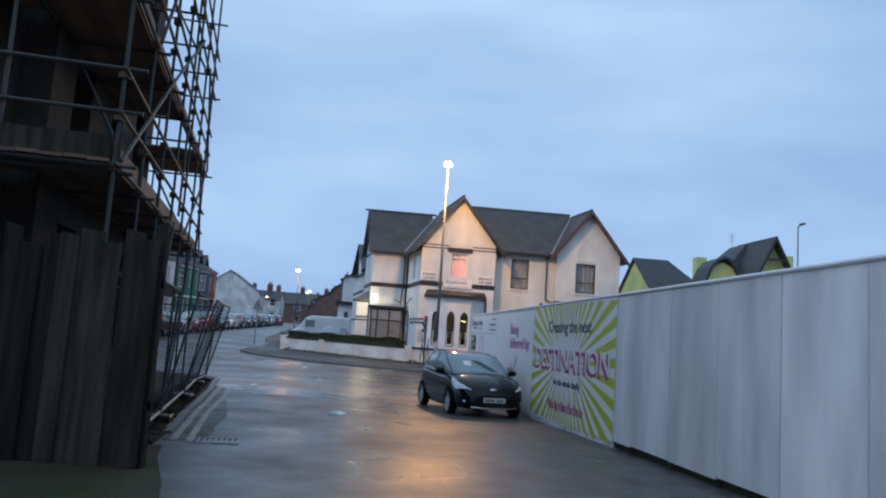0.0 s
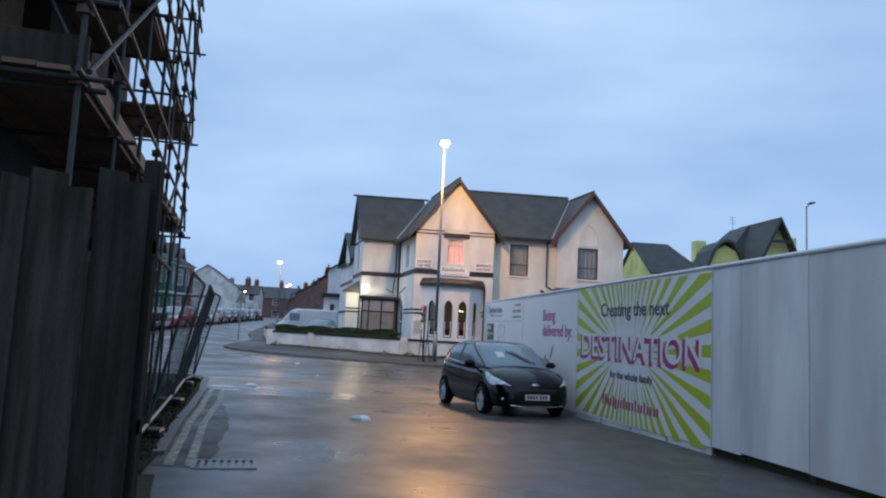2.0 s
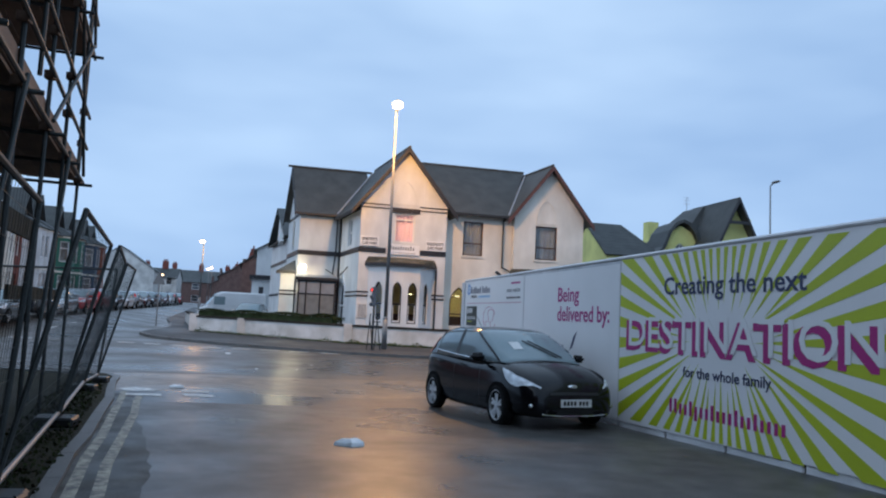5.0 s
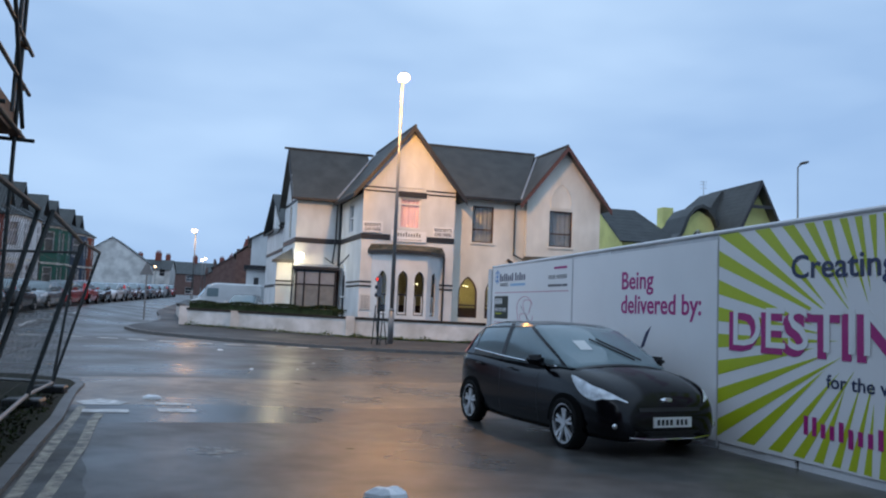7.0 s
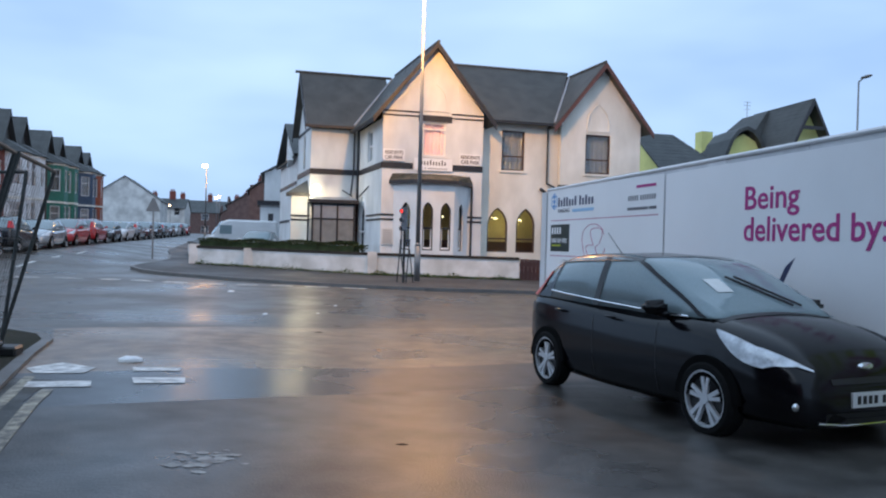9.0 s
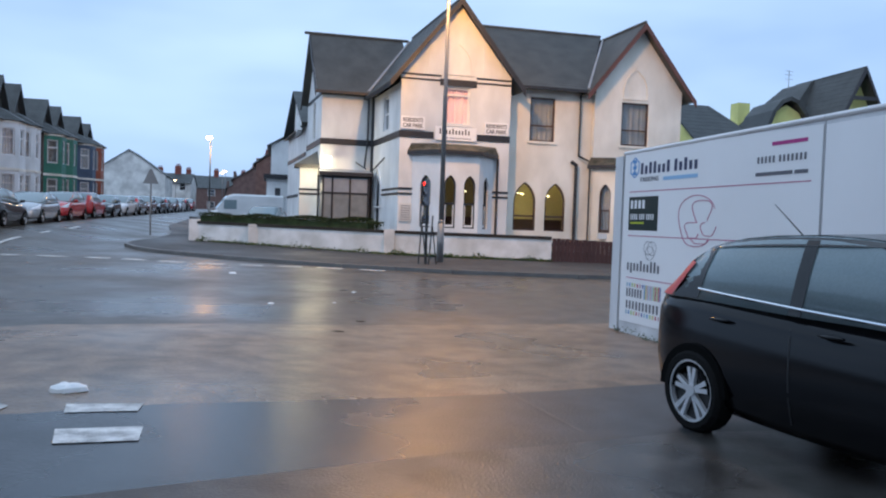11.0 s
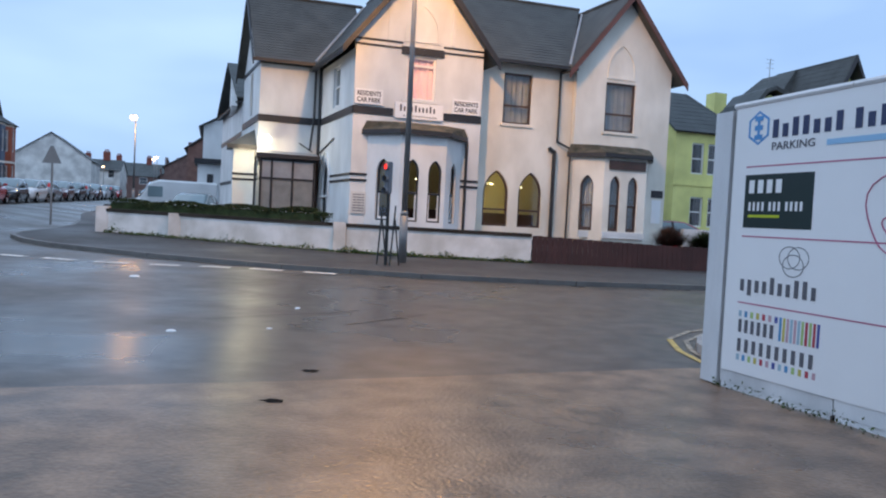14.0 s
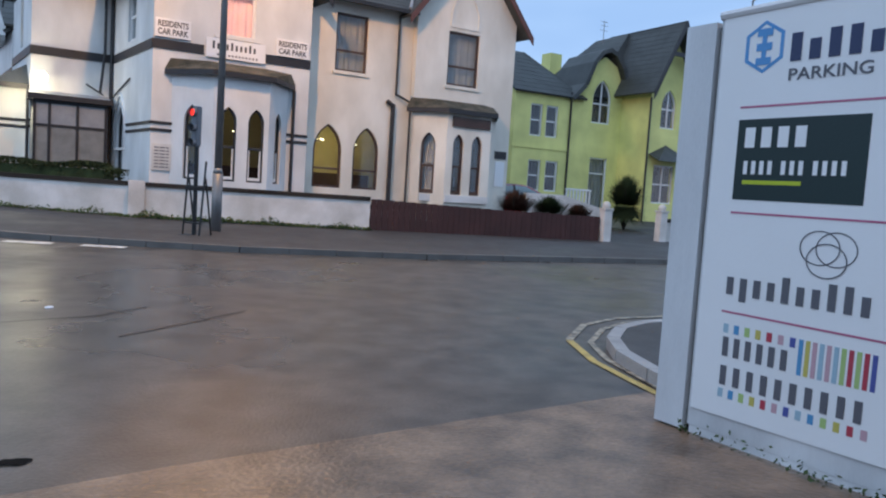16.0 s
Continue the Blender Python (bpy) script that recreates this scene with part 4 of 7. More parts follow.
def bay(parent, pts, zb, zt, holes, material, wood, lit, roof_out=0.2, roof_z=(3.70, 4.06)):
    """A canted bay window: walls with lancets, a lead roof and its fascia."""
    for (a, b), hl in zip(zip(pts, pts[1:]), holes):
        ln = (Vector(b) - Vector(a)).length
        lps = [lancet(c * ln - w / 2, c * ln + w / 2, 0.76, 2.81) for c, w in hl]
        bm = bmesh.new()
        slab(bm, [rect(0, ln, zb, zt)] + lps, wall_run(a, b), 0.16)
        part("bay_wall", bm, material, parent)
        for lp in lps:
            w = window(parent, wall_run(a, b), lp, wood, 0.46, False, lit, 0.3, fw=0.05)
            # pale lower sash
            sa, sb = min(p[0] for p in lp) + 0.05, max(p[0] for p in lp) - 0.05
            bm = bmesh.new()
            slab(bm, [rect(sa, sb, 0.81, 1.74), rect(sa + 0.04, sb - 0.04, 0.89, 1.68)], lambda s, z, d: wall_run(a, b)(s, z, d + 0.085), 0.045)
            part("lower_sash", bm, M_PVC if wood is M_BLACK else wood, w)
    cx = sum(p[0] for p in pts) / len(pts)
    bm = bmesh.new()
    back = pts[0][1]
    lo = [(cx + (x - cx) * (1 + roof_out / 1.6), y - (roof_out if y < back - 0.01 else 0)) for x, y in pts]
    v0 = [bm.verts.new((x, y, roof_z[0])) for x, y in lo]
    v1 = [bm.verts.new((x, y, roof_z[0] + 0.06)) for x, y in lo]
    v2 = [bm.verts.new((cx + (x - cx) * 0.92, back - (back - y) * 0.35, roof_z[1])) for x, y in lo]
    n = len(lo)
    for i in range(n - 1):
        bm.faces.new((v0[i], v0[i + 1], v1[i + 1], v1[i]))
        bm.faces.new((v1[i], v1[i + 1], v2[i + 1], v2[i]))
    bm.faces.new(v0)
    bm.faces.new(v2)
    bm.faces.new((v0[0], v1[0], v2[0], v2[-1], v1[-1], v0[-1]))
    part("bay_roof", bm, M_MOSS, parent, "mossy weathered bay roof")
    bm = bmesh.new()
    fas = [(x * 1.0, y - 0.012 * (y < back - 0.01)) for x, y in lo]
    for a, b in zip(fas, fas[1:]):
        ln = (Vector(b) - Vector(a)).length
        prism(bm, rect(0, ln, roof_z[0] - 0.10, roof_z[0] + 0.04), wall_run(a, b), 0.03)
    part("gutter", bm, M_BLACK, parent)


bay(house, [(-1.72, -0.002), (-0.80, -1.0), (0.76, -1.0), (1.62, -0.002)], BASE, 3.63, [[(0.5, 0.52)], [(0.27, 0.46), (0.77, 0.46)], [(0.5, 0.44)]], M_WHITE, M_BLACK, None)
bay(house, [(6.15, 0.598), (7.02, -0.35), (8.78, -0.35), (9.4, 0.598)], BASE, 3.5, [[(0.5, 0.52)], [(0.27, 0.42), (0.69, 0.42)], [(0.5, 0.4)]], M_CREAM, M_BROWN, M_NET, roof_z=(3.56, 3.95))
boxed("sign_board", (7.2, 8.7, -0.42, -0.36, 3.04, 3.38), M_BROWN, house, "dark brown name board over the bay")
bm = bmesh.new()
for s0, s1 in ((6.28, 6.94), (7.02, 8.78)):
    box(bm, s0, s1, -0.43 if s0 > 7 else 0.0, 0.1, 0.50, 0.74)
part("bay_sill", bm, M_WHITE, house)

# black string bands
for z0, z1, spans in ((4.28, 4.54, ((-2.26, -0.9), (0.88, 2.26))), (6.56, 6.62, ((-2.26, -0.66), (0.78, 2.26))), (6.74, 6.80, ((-2.26, -0.66), (0.78, 2.26))),
                      (2.02, 2.10, ((-2.26, -1.62), (1.56, 2.26))), (2.22, 2.30, ((-2.26, -1.62), (1.56, 2.26)))):
    for a, b in spans:
        boxed("string_band", (a, b, -0.03, 0.02, z0, z1), M_BLACK, house)
for z0, z1, a, b in ((4.28, 4.54, 0, 4.7), (2.02, 2.10, 2.0, 4.7), (2.22, 2.30, 2.0, 4.7)):
    bm = bmesh.new()
    prism(bm, rect(a, b, z0, z1), lambda s, z, d: SIDE(s, z, d - 0.03), 0.05)
    part("string_band", bm, M_BLACK, house)
for z0, z1 in ((4.30, 4.56), (6.50, 6.64)):
    boxed("string_band", (-5.08, -2.74, 4.66, 4.72, z0, z1), M_BLACK, house)
    bm = bmesh.new()
    prism(bm, rect(0, 4.35, z0, z1), lambda s, z, d: WEST(s, z, d - 0.035), 0.05)
    part("string_band", bm, M_BLACK, house)
for z0, z1 in ((2.02, 2.10), (2.22, 2.30)):
    bm = bmesh.new()
    prism(bm, rect(0, 4.35, z0, z1), lambda s, z, d: WEST(s, z, d - 0.03), 0.045)
    part("string_band", bm, M_BLACK, house)
boxed("lintel", (-0.70, 0.80, -0.05, 0.05, 6.40, 6.66), M_BLACK, house, "black painted window lintel")
boxed("sill", (-0.62, 0.68, -0.08, 0.05, 4.80, 4.89), M_WHITE, house)
for a, b, v in ((3.33, 4.60, 0.9), (7.34, 8.76, 0.6)):
    boxed("sill", (a, b, v - 0.07, v + 0.06, 4.43, 4.53), M_CREAM, house)


def relief_arch(u, v, z0, w, h, material):
    lp = lancet(u - w / 2, u + w / 2, z0, z0 + h)
    bm = bmesh.new()
    slab(bm, [lp, shrink(lp, 0.09)], plane_u(v - 0.035), 0.04)
    part("blind_arch", bm, material, house)


relief_arch(0.02, 0.0, 6.84, 1.25, 1.3, M_WHITE)
relief_arch(8.05, 0.6, 6.5, 1.2, 1.35, M_CREAM)
for u in (-1.12, 1.12):
    boxed("pilaster", (u - 0.07, u + 0.07, -0.04, 0.02, 6.82, 8.2), M_WHITE, house)

# signs on the wall
SM = Matrix(((1, 0, 0, 0), (0, 0, -1, 0), (0, 1, 0, 0), (0, 0, 0, 1)))
for s0, s1, z0, z1 in ((-2.22, -1.28, 4.60, 5.10), (1.17, 2.17, 4.55, 5.05)):
    sg = boxed("wall_sign", (s0, s1, -0.075, -0.035, z0, z1), M_HOARDP, house, "white wall sign with black lettering")
    for words, f0, f1 in (("RESIDENTS", 0.55, 0.88), ("CAR PARK", 0.12, 0.45)):
        words_in("wording", words, (s0 + 0.07, s1 - 0.07, z0 + f0 * (z1 - z0), z0 + f1 * (z1 - z0)), M_BLACK, sg, Matrix.Translation((0, -0.078, 0)) @ SM, bold=0.02)
sg = boxed("name_sign", (-0.85, 0.84, -0.085, -0.035, 4.24, 4.78), M_HOARDP, house, "white name board with black script lettering")
bars_in("script_line", "Cxxxbxxxbx", (-0.68, 0.62, 4.48, 4.70), M_BLACK, sg, Matrix.Translation((0, -0.088, 0)) @ SM, up=0.25, weight=0.35)
bars_in("small_print", [1, 1, 9], (-0.55, 0.66, 4.30, 4.38), M_GREYP, sg, Matrix.Translation((0, -0.088, 0)) @ SM)
sg = boxed("notice_board", (-2.20, -1.70, -0.05, -0.003, 0.95, 1.68), M_PALE, house, "pale notice board with lines of small lettering")
for k in range(7):
    bars_in("notice_line", [3, 4, 2], (-2.14, -1.76, 1.02 + 0.09 * k, 1.06 + 0.09 * k), M_GREYP, sg, Matrix.Translation((0, -0.053, 0)) @ SM)


def pipe(pts, r=0.05, label="black cast-iron drainpipe"):
    bm = bmesh.new()
    path_tube(bm, pts, r)
    for p in pts[1:-1]:
        bmesh.ops.create_uvsphere(bm, u_segments=8, v_segments=6, radius=r * 1.15, matrix=Matrix.Translation(p))
    part("drainpipe", bm, M_BLACK, house, label)


pipe([(1.78, -0.05, 3.6), (1.78, -0.05, BASE + 0.2)])
pipe([(-2.78, 4.55, 6.5), (-2.78, 4.55, BASE + 0.2)], 0.055)
pipe([(-2.98, 4.55, 6.5), (-2.98, 4.55, 4.6), (-3.1, 4.5, 3.3)], 0.045)
pipe([(5.62, 0.82, 6.6), (5.62, 0.82, 4.0), (6.4, 0.5, 3.6)], 0.04)
pipe([(5.30, 0.82, 3.75), (5.52, 0.80, 3.6), (5.52, 0.80, 0.4)], 0.075)
pipe([(6.02, 0.5, 3.5), (6.02, 0.5, 0.3)], 0.04)
for a, b, v, z in ((2.7, 6.1, 0.40, 6.68),):
    boxed("gutter", (a, b, v - 0.06, v + 0.05, z - 0.06, z + 0.04), M_BLACK, house)
boxed("gutter", (-5.4, -2.7, 4.26, 4.37, 6.5, 6.62), M_BLACK, house)
bm = bmesh.new()
prism(bm, rect(0, 4.6, 6.28, 6.40), wall_run((-3.16, 4.3), (-2.70, -0.3)), 0.1)
part("gutter", bm, M_BLACK, house)
sp0, sp1 = SIDE(2.4, 3.62, -0.04), SIDE(0.2, 3.2, -0.04)
pipe([sp0, sp1], 0.024)
pipe([(-3.5, 4.62, 3.55), (-3.0, 4.58, 3.25)], 0.026)
boxed("plaque", (9.62, 10.12, 0.56, 0.598, 2.15, 2.42), M_BLACK, house, "small dark name plaque")
sg = boxed("wall_sign", (9.66, 10.06, 0.57, 0.598, 1.15, 2.05), M_HOARDP, house, "small pale notice on the wall")
# lead valleys
for a, b in (((5.80, 0.45, 6.80), (7.82, 3.75, 9.75)), ((-3.02, 4.35, 6.68), (-0.84, 6.78, 9.62))):
    bm = bmesh.new()
    tube(bm, a, b, 0.06, n=6)
    part("valley_flashing", bm, M_LEAD, house)
for a, b in (((0.04, ov, ZA + 0.03), (-0.68, vb, ZA + 0.03)), ((0.6, 4.0, 9.97), (UR - 0.4, 4.0, 9.97)), ((UR - 0.02, 0.22, 9.75), (UR - 0.82, 8.2, 9.75)), ((-5.83, 6.8, 9.65), (-0.9, 6.8, 9.65))):
    bm = bmesh.new()
    tube(bm, a, b, 0.07, n=6)
    part("ridge_tiles", bm, M_SLATE, house)

# glazed bay and porch of the left wing
bm = bmesh.new()
for u in (-4.95, -4.55, -3.78, -2.98):
    box(bm, u - 0.04, u + 0.04, 3.78, 3.86, 0.95, 2.85)
for z in (0.95, 2.10, 2.80):
    box(bm, -4.95, -2.98, 3.79, 3.85, z - 0.04, z + 0.04)
    box(bm, -4.98, -4.92, 3.85, 4.68, z - 0.04, z + 0.04)
part("bay_frame", bm, M_BLACK, house, "black framed glazed bay")
for u0, u1 in ((-4.51, -3.82), (-3.74, -3.02), (-4.91, -4.59)):
    for z0, z1 in ((1.0, 2.06), (2.14, 2.76)):
        boxed("obscured_pane", (u0, u1, 3.815, 3.825, z0, z1), M_NET if z0 < 2 else M_LEAD, house, "obscured pane in a black frame")
boxed("bay_plinth", (-4.98, -2.95, 3.80, 4.69, BASE, 0.92), M_WHITE, house)
boxed("bay_roof_slab", (-5.15, -2.80, 3.62, 4.70, 2.86, 3.02), M_BLACK, house)
bm = bmesh.new()
prism(bm, [(3.66, 3.02), (4.69, 3.02), (4.69, 3.20)], lambda s, z, d: (-5.1 + d, s, z), 2.25)
part("bay_roof", bm, M_LEAD, house, "sloping lead bay roof")
porch_z = 3.35
boxed("porch_wall", (-5.92, -5.10, 5.2, 5.35, BASE, porch_z), M_WHITE, house, "white porch wall lit by a flood lamp")
boxed("porch_side", (-5.92, -5.77, 5.35, 7.6, BASE, porch_z), M_WHITE, house)
bm = bmesh.new()
lo = [(-6.15, 4.95, porch_z), (-5.06, 4.95, porch_z), (-5.06, 7.9, porch_z), (-6.15, 7.9, porch_z)]
v = [bm.verts.new(p) for p in lo] + [bm.verts.new((-5.06, 5.6, porch_z + 0.75)), bm.verts.new((-5.06, 7.2, porch_z + 0.75))]
for f in ((0, 1, 4), (0, 4, 5, 3), (3, 5, 2), (0, 3, 2, 1), (1, 2, 5, 4)):
    bm.faces.new([v[i] for i in f])
part("porch_roof", bm, M_SLATE, house, "small slate porch roof")
for z0, z1 in ((2.02, 2.10), (2.22, 2.30)):
    boxed("string_band", (-5.95, -5.08, 5.17, 5.22, z0, z1), M_BLACK, house)
boxed("porch_fascia", (-6.18, -5.06, 4.91, 4.95, porch_z - 0.14, porch_z + 0.02), M_BLACK, house)
pipe([(-5.12, 4.6, 3.3), (-5.12, 4.6, BASE + 0.3)], 0.045)
M_FLOOD = glow("flood_lamp_glow", (1.0, 0.86, 0.55), 14)
bm = bmesh.new()
tube(bm, (-4.78, 4.36, 3.60), (-4.78, 4.20, 3.57), 0.13, 0.20, 16)
fl = part("flood_lamp", bm, M_TRIM, house, "bright round flood lamp on the wall")
bm = bmesh.new()
bmesh.ops.create_uvsphere(bm, u_segments=16, v_segments=8, radius=1, matrix=pose(-4.78, 4.19, 3.57) @ Matrix.Diagonal((0.19, 0.05, 0.19, 1)))
part("lens", bm, M_FLOOD, fl, "glowing warm white lens")
fx = HOUSE @ Vector((-5.35, 4.0, 3.2))
lamp("flood_light", "POINT", tuple(fx), tuple(fx + Vector((0, 0, -1))), 85, (1.0, 0.83, 0.5), size=0.12)

# rooms behind the lit windows
# added dark panel stands in for furniture below the lit wall
for u0, u1, vv in ((2.6, 6.0, 3.56), (-1.9, 2.2, 2.96)):
    boxed("furniture_panel", (u0, u1, vv - 0.05, vv + 0.04, 0.25, 1.25), M_BROWN, house, "dark half-height panel standing in for furniture in the room")
M_BULB = glow("room_bulb_glow", (1.0, 0.83, 0.42), 5)
for cu, cv, cz0 in ((3.45, 2.3, 2.35), (4.75, 2.5, 2.3), (0.55, 1.2, 2.3), (7.7, 2.0, 2.3)):
    bm = bmesh.new()
    for k in range(5):
        a = math.tau * k / 5
        bmesh.ops.create_uvsphere(bm, u_segments=8, v_segments=6, radius=0.035, matrix=Matrix.Translation((cu + 0.22 * math.cos(a), cv + 0.22 * math.sin(a), cz0 + 0.04 * (k % 2))))
    ch = part("chandelier_bulb", bm, M_BULB, house, "small warm chandelier bulbs inside the room")
    bm = bmesh.new()
    tube(bm, (cu, cv, cz0), (cu, cv, 3.4), 0.012, n=6)
    for k in range(5):
        a = math.tau * k / 5
        tube(bm, (cu, cv, cz0 - 0.05), (cu + 0.22 * math.cos(a), cv + 0.22 * math.sin(a), cz0 - 0.02), 0.012, n=5)
    part("chandelier_arm", bm, M_BARGE, ch)
bm = bmesh.new()
box(bm, 2.5, 8.0, 3.6, 3.7, 0.2, 3.3)
part("room_wall", bm, M_ROOM, house)
bm = bmesh.new()
box(bm, -1.9, 2.2, 3.0, 3.1, 0.2, 3.5)
part("room_wall", bm, M_ROOM, house)
boxed("room_floor", (-2.2, 10.0, 0.3, 8.5, 0.15, 0.25), M_DARK, house)
boxed("room_ceiling", (-2.2, 10.0, 1.2, 8.5, 3.45, 3.55), M_WHITE, house)
for p, e in (((3.9, 1.55, 3.25), 36), ((0.3, 0.7, 3.3), 6)):
    q = HOUSE @ Vector(p)
    lamp("room_light", "POINT", tuple(q), tuple(q - Vector((0, 0, 1))), e, (1.0, 0.84, 0.36), size=0.15)

# rear wing and the lower white range beyond
bm = bmesh.new()
prism(bm, [(-5.53, 9.26), (3.5, 9.26), (3.5, 17.0), (-6.3, 17.0)], lambda s, t, d: (s, t, 5.6 - d), 6.3)
part("rear_wall", bm, M_WHITE, house, "white rendered rear wing")
roof_plane("roof_slope", [(-5.8, 9.3, 5.6), (-6.6, 17.0, 5.6), (0.4, 17.0, 8.2), (1.0, 9.3, 8.2)], M_SLATE, house, 8)
for z0, z1 in ((4.1, 4.3), (2.1, 2.25)):
    bm = bmesh.new()
    prism(bm, rect(0, 7.7, z0, z1), lambda s, z, d: wall_run((-6.3, 17.0), (-5.53, 9.3))(s, z, d - 0.03), 0.06)
    part("string_band", bm, M_BLACK, house)
vg = 13.2
bm = bmesh.new()
prism(bm, [(vg - 3.9, 5.4), (vg + 3.9, 5.4), (vg, 7.7)], lambda s, z, d: (-6.0 + d, s, z), 0.25)
part("rear_gable", bm, M_WHITE, house)
for sg in (-1, 1):
    roof_plane("roof_slope", [(-6.2 - 0.1 * sg * 4.2, vg + sg * 4.2, 5.75), (0.5, vg + sg * 4.2, 5.75), (0.5, vg, 7.95), (-6.2, vg, 7.95)], M_SLATE, house, 8)

boxed("annexe", (-7.6, -6.1, 22.0, 25.5, BASE, 3.5), M_WHITE, house, "low white flat-roofed annexe")
boxed("annexe_roof", (-7.8, -6.0, 21.7, 25.8, 3.5, 3.8), M_BLACK, house)
boxed("annexe_window", (-7.05, -6.7, 21.96, 22.0, 0.9, 2.9), M_DARK, house)

# ---- garden wall, hedge, gates ----
WALL = [(-12.2, 58.5), (-9.45, 46.55), (-1.6, 42.85), (4.3, 41.6)]


def low_wall(pts, name, label, h0, h1, material, parent=None):
    ob = thing(name, label, "garden wall", kind="structure")
    for (a, b), (za, zb) in zip(zip(pts, pts[1:]), zip(h0, h1)):
        a2, b2 = Vector(a), Vector(b)
        ln = (b2 - a2).length
        fn = wall_run(a, b)
        bm = bmesh.new()
        prism(bm, [(0, gz(a2.y) - 0.1), (ln, gz(b2.y) - 0.1), (ln, zb), (0, za)], fn, 0.22)
        part("wall_face", bm, material, ob)
        bm = bmesh.new()
        prism(bm, [(0, za), (ln, zb), (ln, zb + 0.11), (0, za + 0.11)], lambda s, z, d: fn(s, z, d - 0.035), 0.29)
        part("coping", bm, M_DARKSTONE, ob, "dark weathered coping")
    return ob


M_WALL = mat("peeling_white_wall", (0.69, 0.665, 0.645), 0.75, 0.10, 5, 35, 0.4, second=(0.54, 0.515, 0.48))
gw = low_wall(WALL, "garden_wall", "low peeling white garden wall with dark coping", (0.72, 0.58, 0.50), (0.60, 0.50, 0.47), M_WALL)
for x, y in ((-1.6, 42.85), (-9.45, 46.55), (-6.9, 45.35)):
    boxed("pier", (x - 0.2, x + 0.2, y - 0.1, y + 0.3, gz(y) - 0.05, 0.64 if x > -8 else 0.76), M_WALL, gw, bevel=0.015)
fence = thing("board_fence", "low oxblood painted boarded fence beside the pavement", "fence")
fa, fb = Vector((4.32, 41.58)), Vector((11.3, 40.65))
n = 44
for i in range(n):
    p, q = fa.lerp(fb, (i + 0.03) / n), fa.lerp(fb, (i + 0.97) / n)
    fn = wall_run(tuple(p), tuple(q))
    ln = (q - p).length
    zt = 0.52 - 0.0045 * i if i < 30 else 0.42 - 0.006 * (i - 30)
    bm = bmesh.new()
    prism(bm, rect(0, ln, gz(p.y) + 0.10, zt + 0.01 * (i % 2)), fn, 0.03)
    part("board", bm, M_GATE, fence)
bm = bmesh.new()
for z in (-0.15, 0.3):
    prism(bm, rect(0, (fb - fa).length, z, z + 0.09), lambda s, zz, d: wall_run(tuple(fa), tuple(fb))(s, zz, d + 0.035), 0.05)
part("rail", bm, M_GATE, fence)


def gate_post(x, y, h):
    ob = thing("gate_post", "white painted gate post with a domed cap", "gate post", pose(x, y, gz(y) + 0.1), group="gate posts")
    boxed("shaft", (-0.14, 0.14, -0.14, 0.14, -0.05, h), M_WALL, ob, bevel=0.015)
    boxed("cap", (-0.17, 0.17, -0.17, 0.17, h, h + 0.07), M_WALL, ob, bevel=0.015)
    bm = bmesh.new()
    bmesh.ops.create_uvsphere(bm, u_segments=12, v_segments=8, radius=0.13, matrix=Matrix.Translation((0, 0, h + 0.14)))
    part("ball", bm, M_WALL, ob, smooth=True)


gate_post(11.5, 40.65, 0.95)
gate_post(14.2, 41.3, 0.95)
low_wall([(14.4, 41.3), (22, 42.4)], "front_wall_yellow", "low white rendered garden wall", (0.3,), (0.3,), M_WALL)


def leaf_mass(name, label, category, region, count, size, material, seed, kind="stuff"):
    """Many small leaves; region(rnd) gives a point."""
    rnd = random.Random(seed)
    verts, faces = [], []
    for _ in range(count):
        p = Vector(region(rnd))
        e = Euler((rnd.uniform(-1.2, 1.2), rnd.uniform(-1.2, 1.2), rnd.uniform(0, 6.28))).to_matrix()
        k = size * rnd.uniform(0.6, 1.4)
        b = len(verts)
        for q in ((-0.5, 0, 0), (0, -0.28, 0.06), (0.5, 0, 0), (0, 0.28, 0.06)):
            verts.append(tuple(p + e @ Vector(q) * k))
        faces.append((b, b + 1, b + 2, b + 3))
    me = bpy.data.meshes.new(name)
    me.from_pydata(verts, [], faces)
    me.materials.append(material)
    return tagged(new(name, me), label, category, "", kind)


def hedge_region(rnd):
    t = rnd.random() ** 0.9
    a, b = Vector((-9.5, 47.05)), Vector((-2.1, 43.55))
    p = a.lerp(b, t)
    d = rnd.uniform(0.1, 0.9)
    top = 1.02 + 0.05 * math.sin(t * 23) - 0.08 * (t > 0.95)
    return (p.x + d * 0.42, p.y + d * 0.9, top - abs(rnd.gauss(0, 0.12)))


bm = bmesh.new()
prism(bm, [(0, -0.2), (7.8, -0.3), (7.7, 0.86), (0, 0.92)], lambda s, z, d: wall_run((-9.35, 47.2), (-2.1, 43.75))(s, z, d), 0.6)
hedge = tagged(part("hedge", bm, M_HEDGE), "clipped dark green hedge behind the garden wall", "hedge")
hl = leaf_mass("hedge_leaves", "small dark green leaves of the clipped hedge", "leaves", hedge_region, 9000, 0.07, M_HEDGE, 3)


def weeds_region(rnd):
    t = rnd.random()
    a, b = Vector((-9.3, 46.3)), Vector((4.3, 41.5))
    p = Vector((-1.6, 42.7)).lerp(b, t) if rnd.random() < 0.6 else a.lerp(Vector((-1.6, 42.7)), t)
    lump = 0.035 + 0.06 * max(0, math.sin(t * 31) * math.sin(t * 7 + 1))
    return (p.x, p.y - rnd.uniform(0.0, 0.25), gz(p.y) + 0.11 + abs(rnd.gauss(0, lump)))


leaf_mass("weeds", "green weeds growing along the foot of the wall", "weeds", weeds_region, 3500, 0.08, M_GRASS, 5)


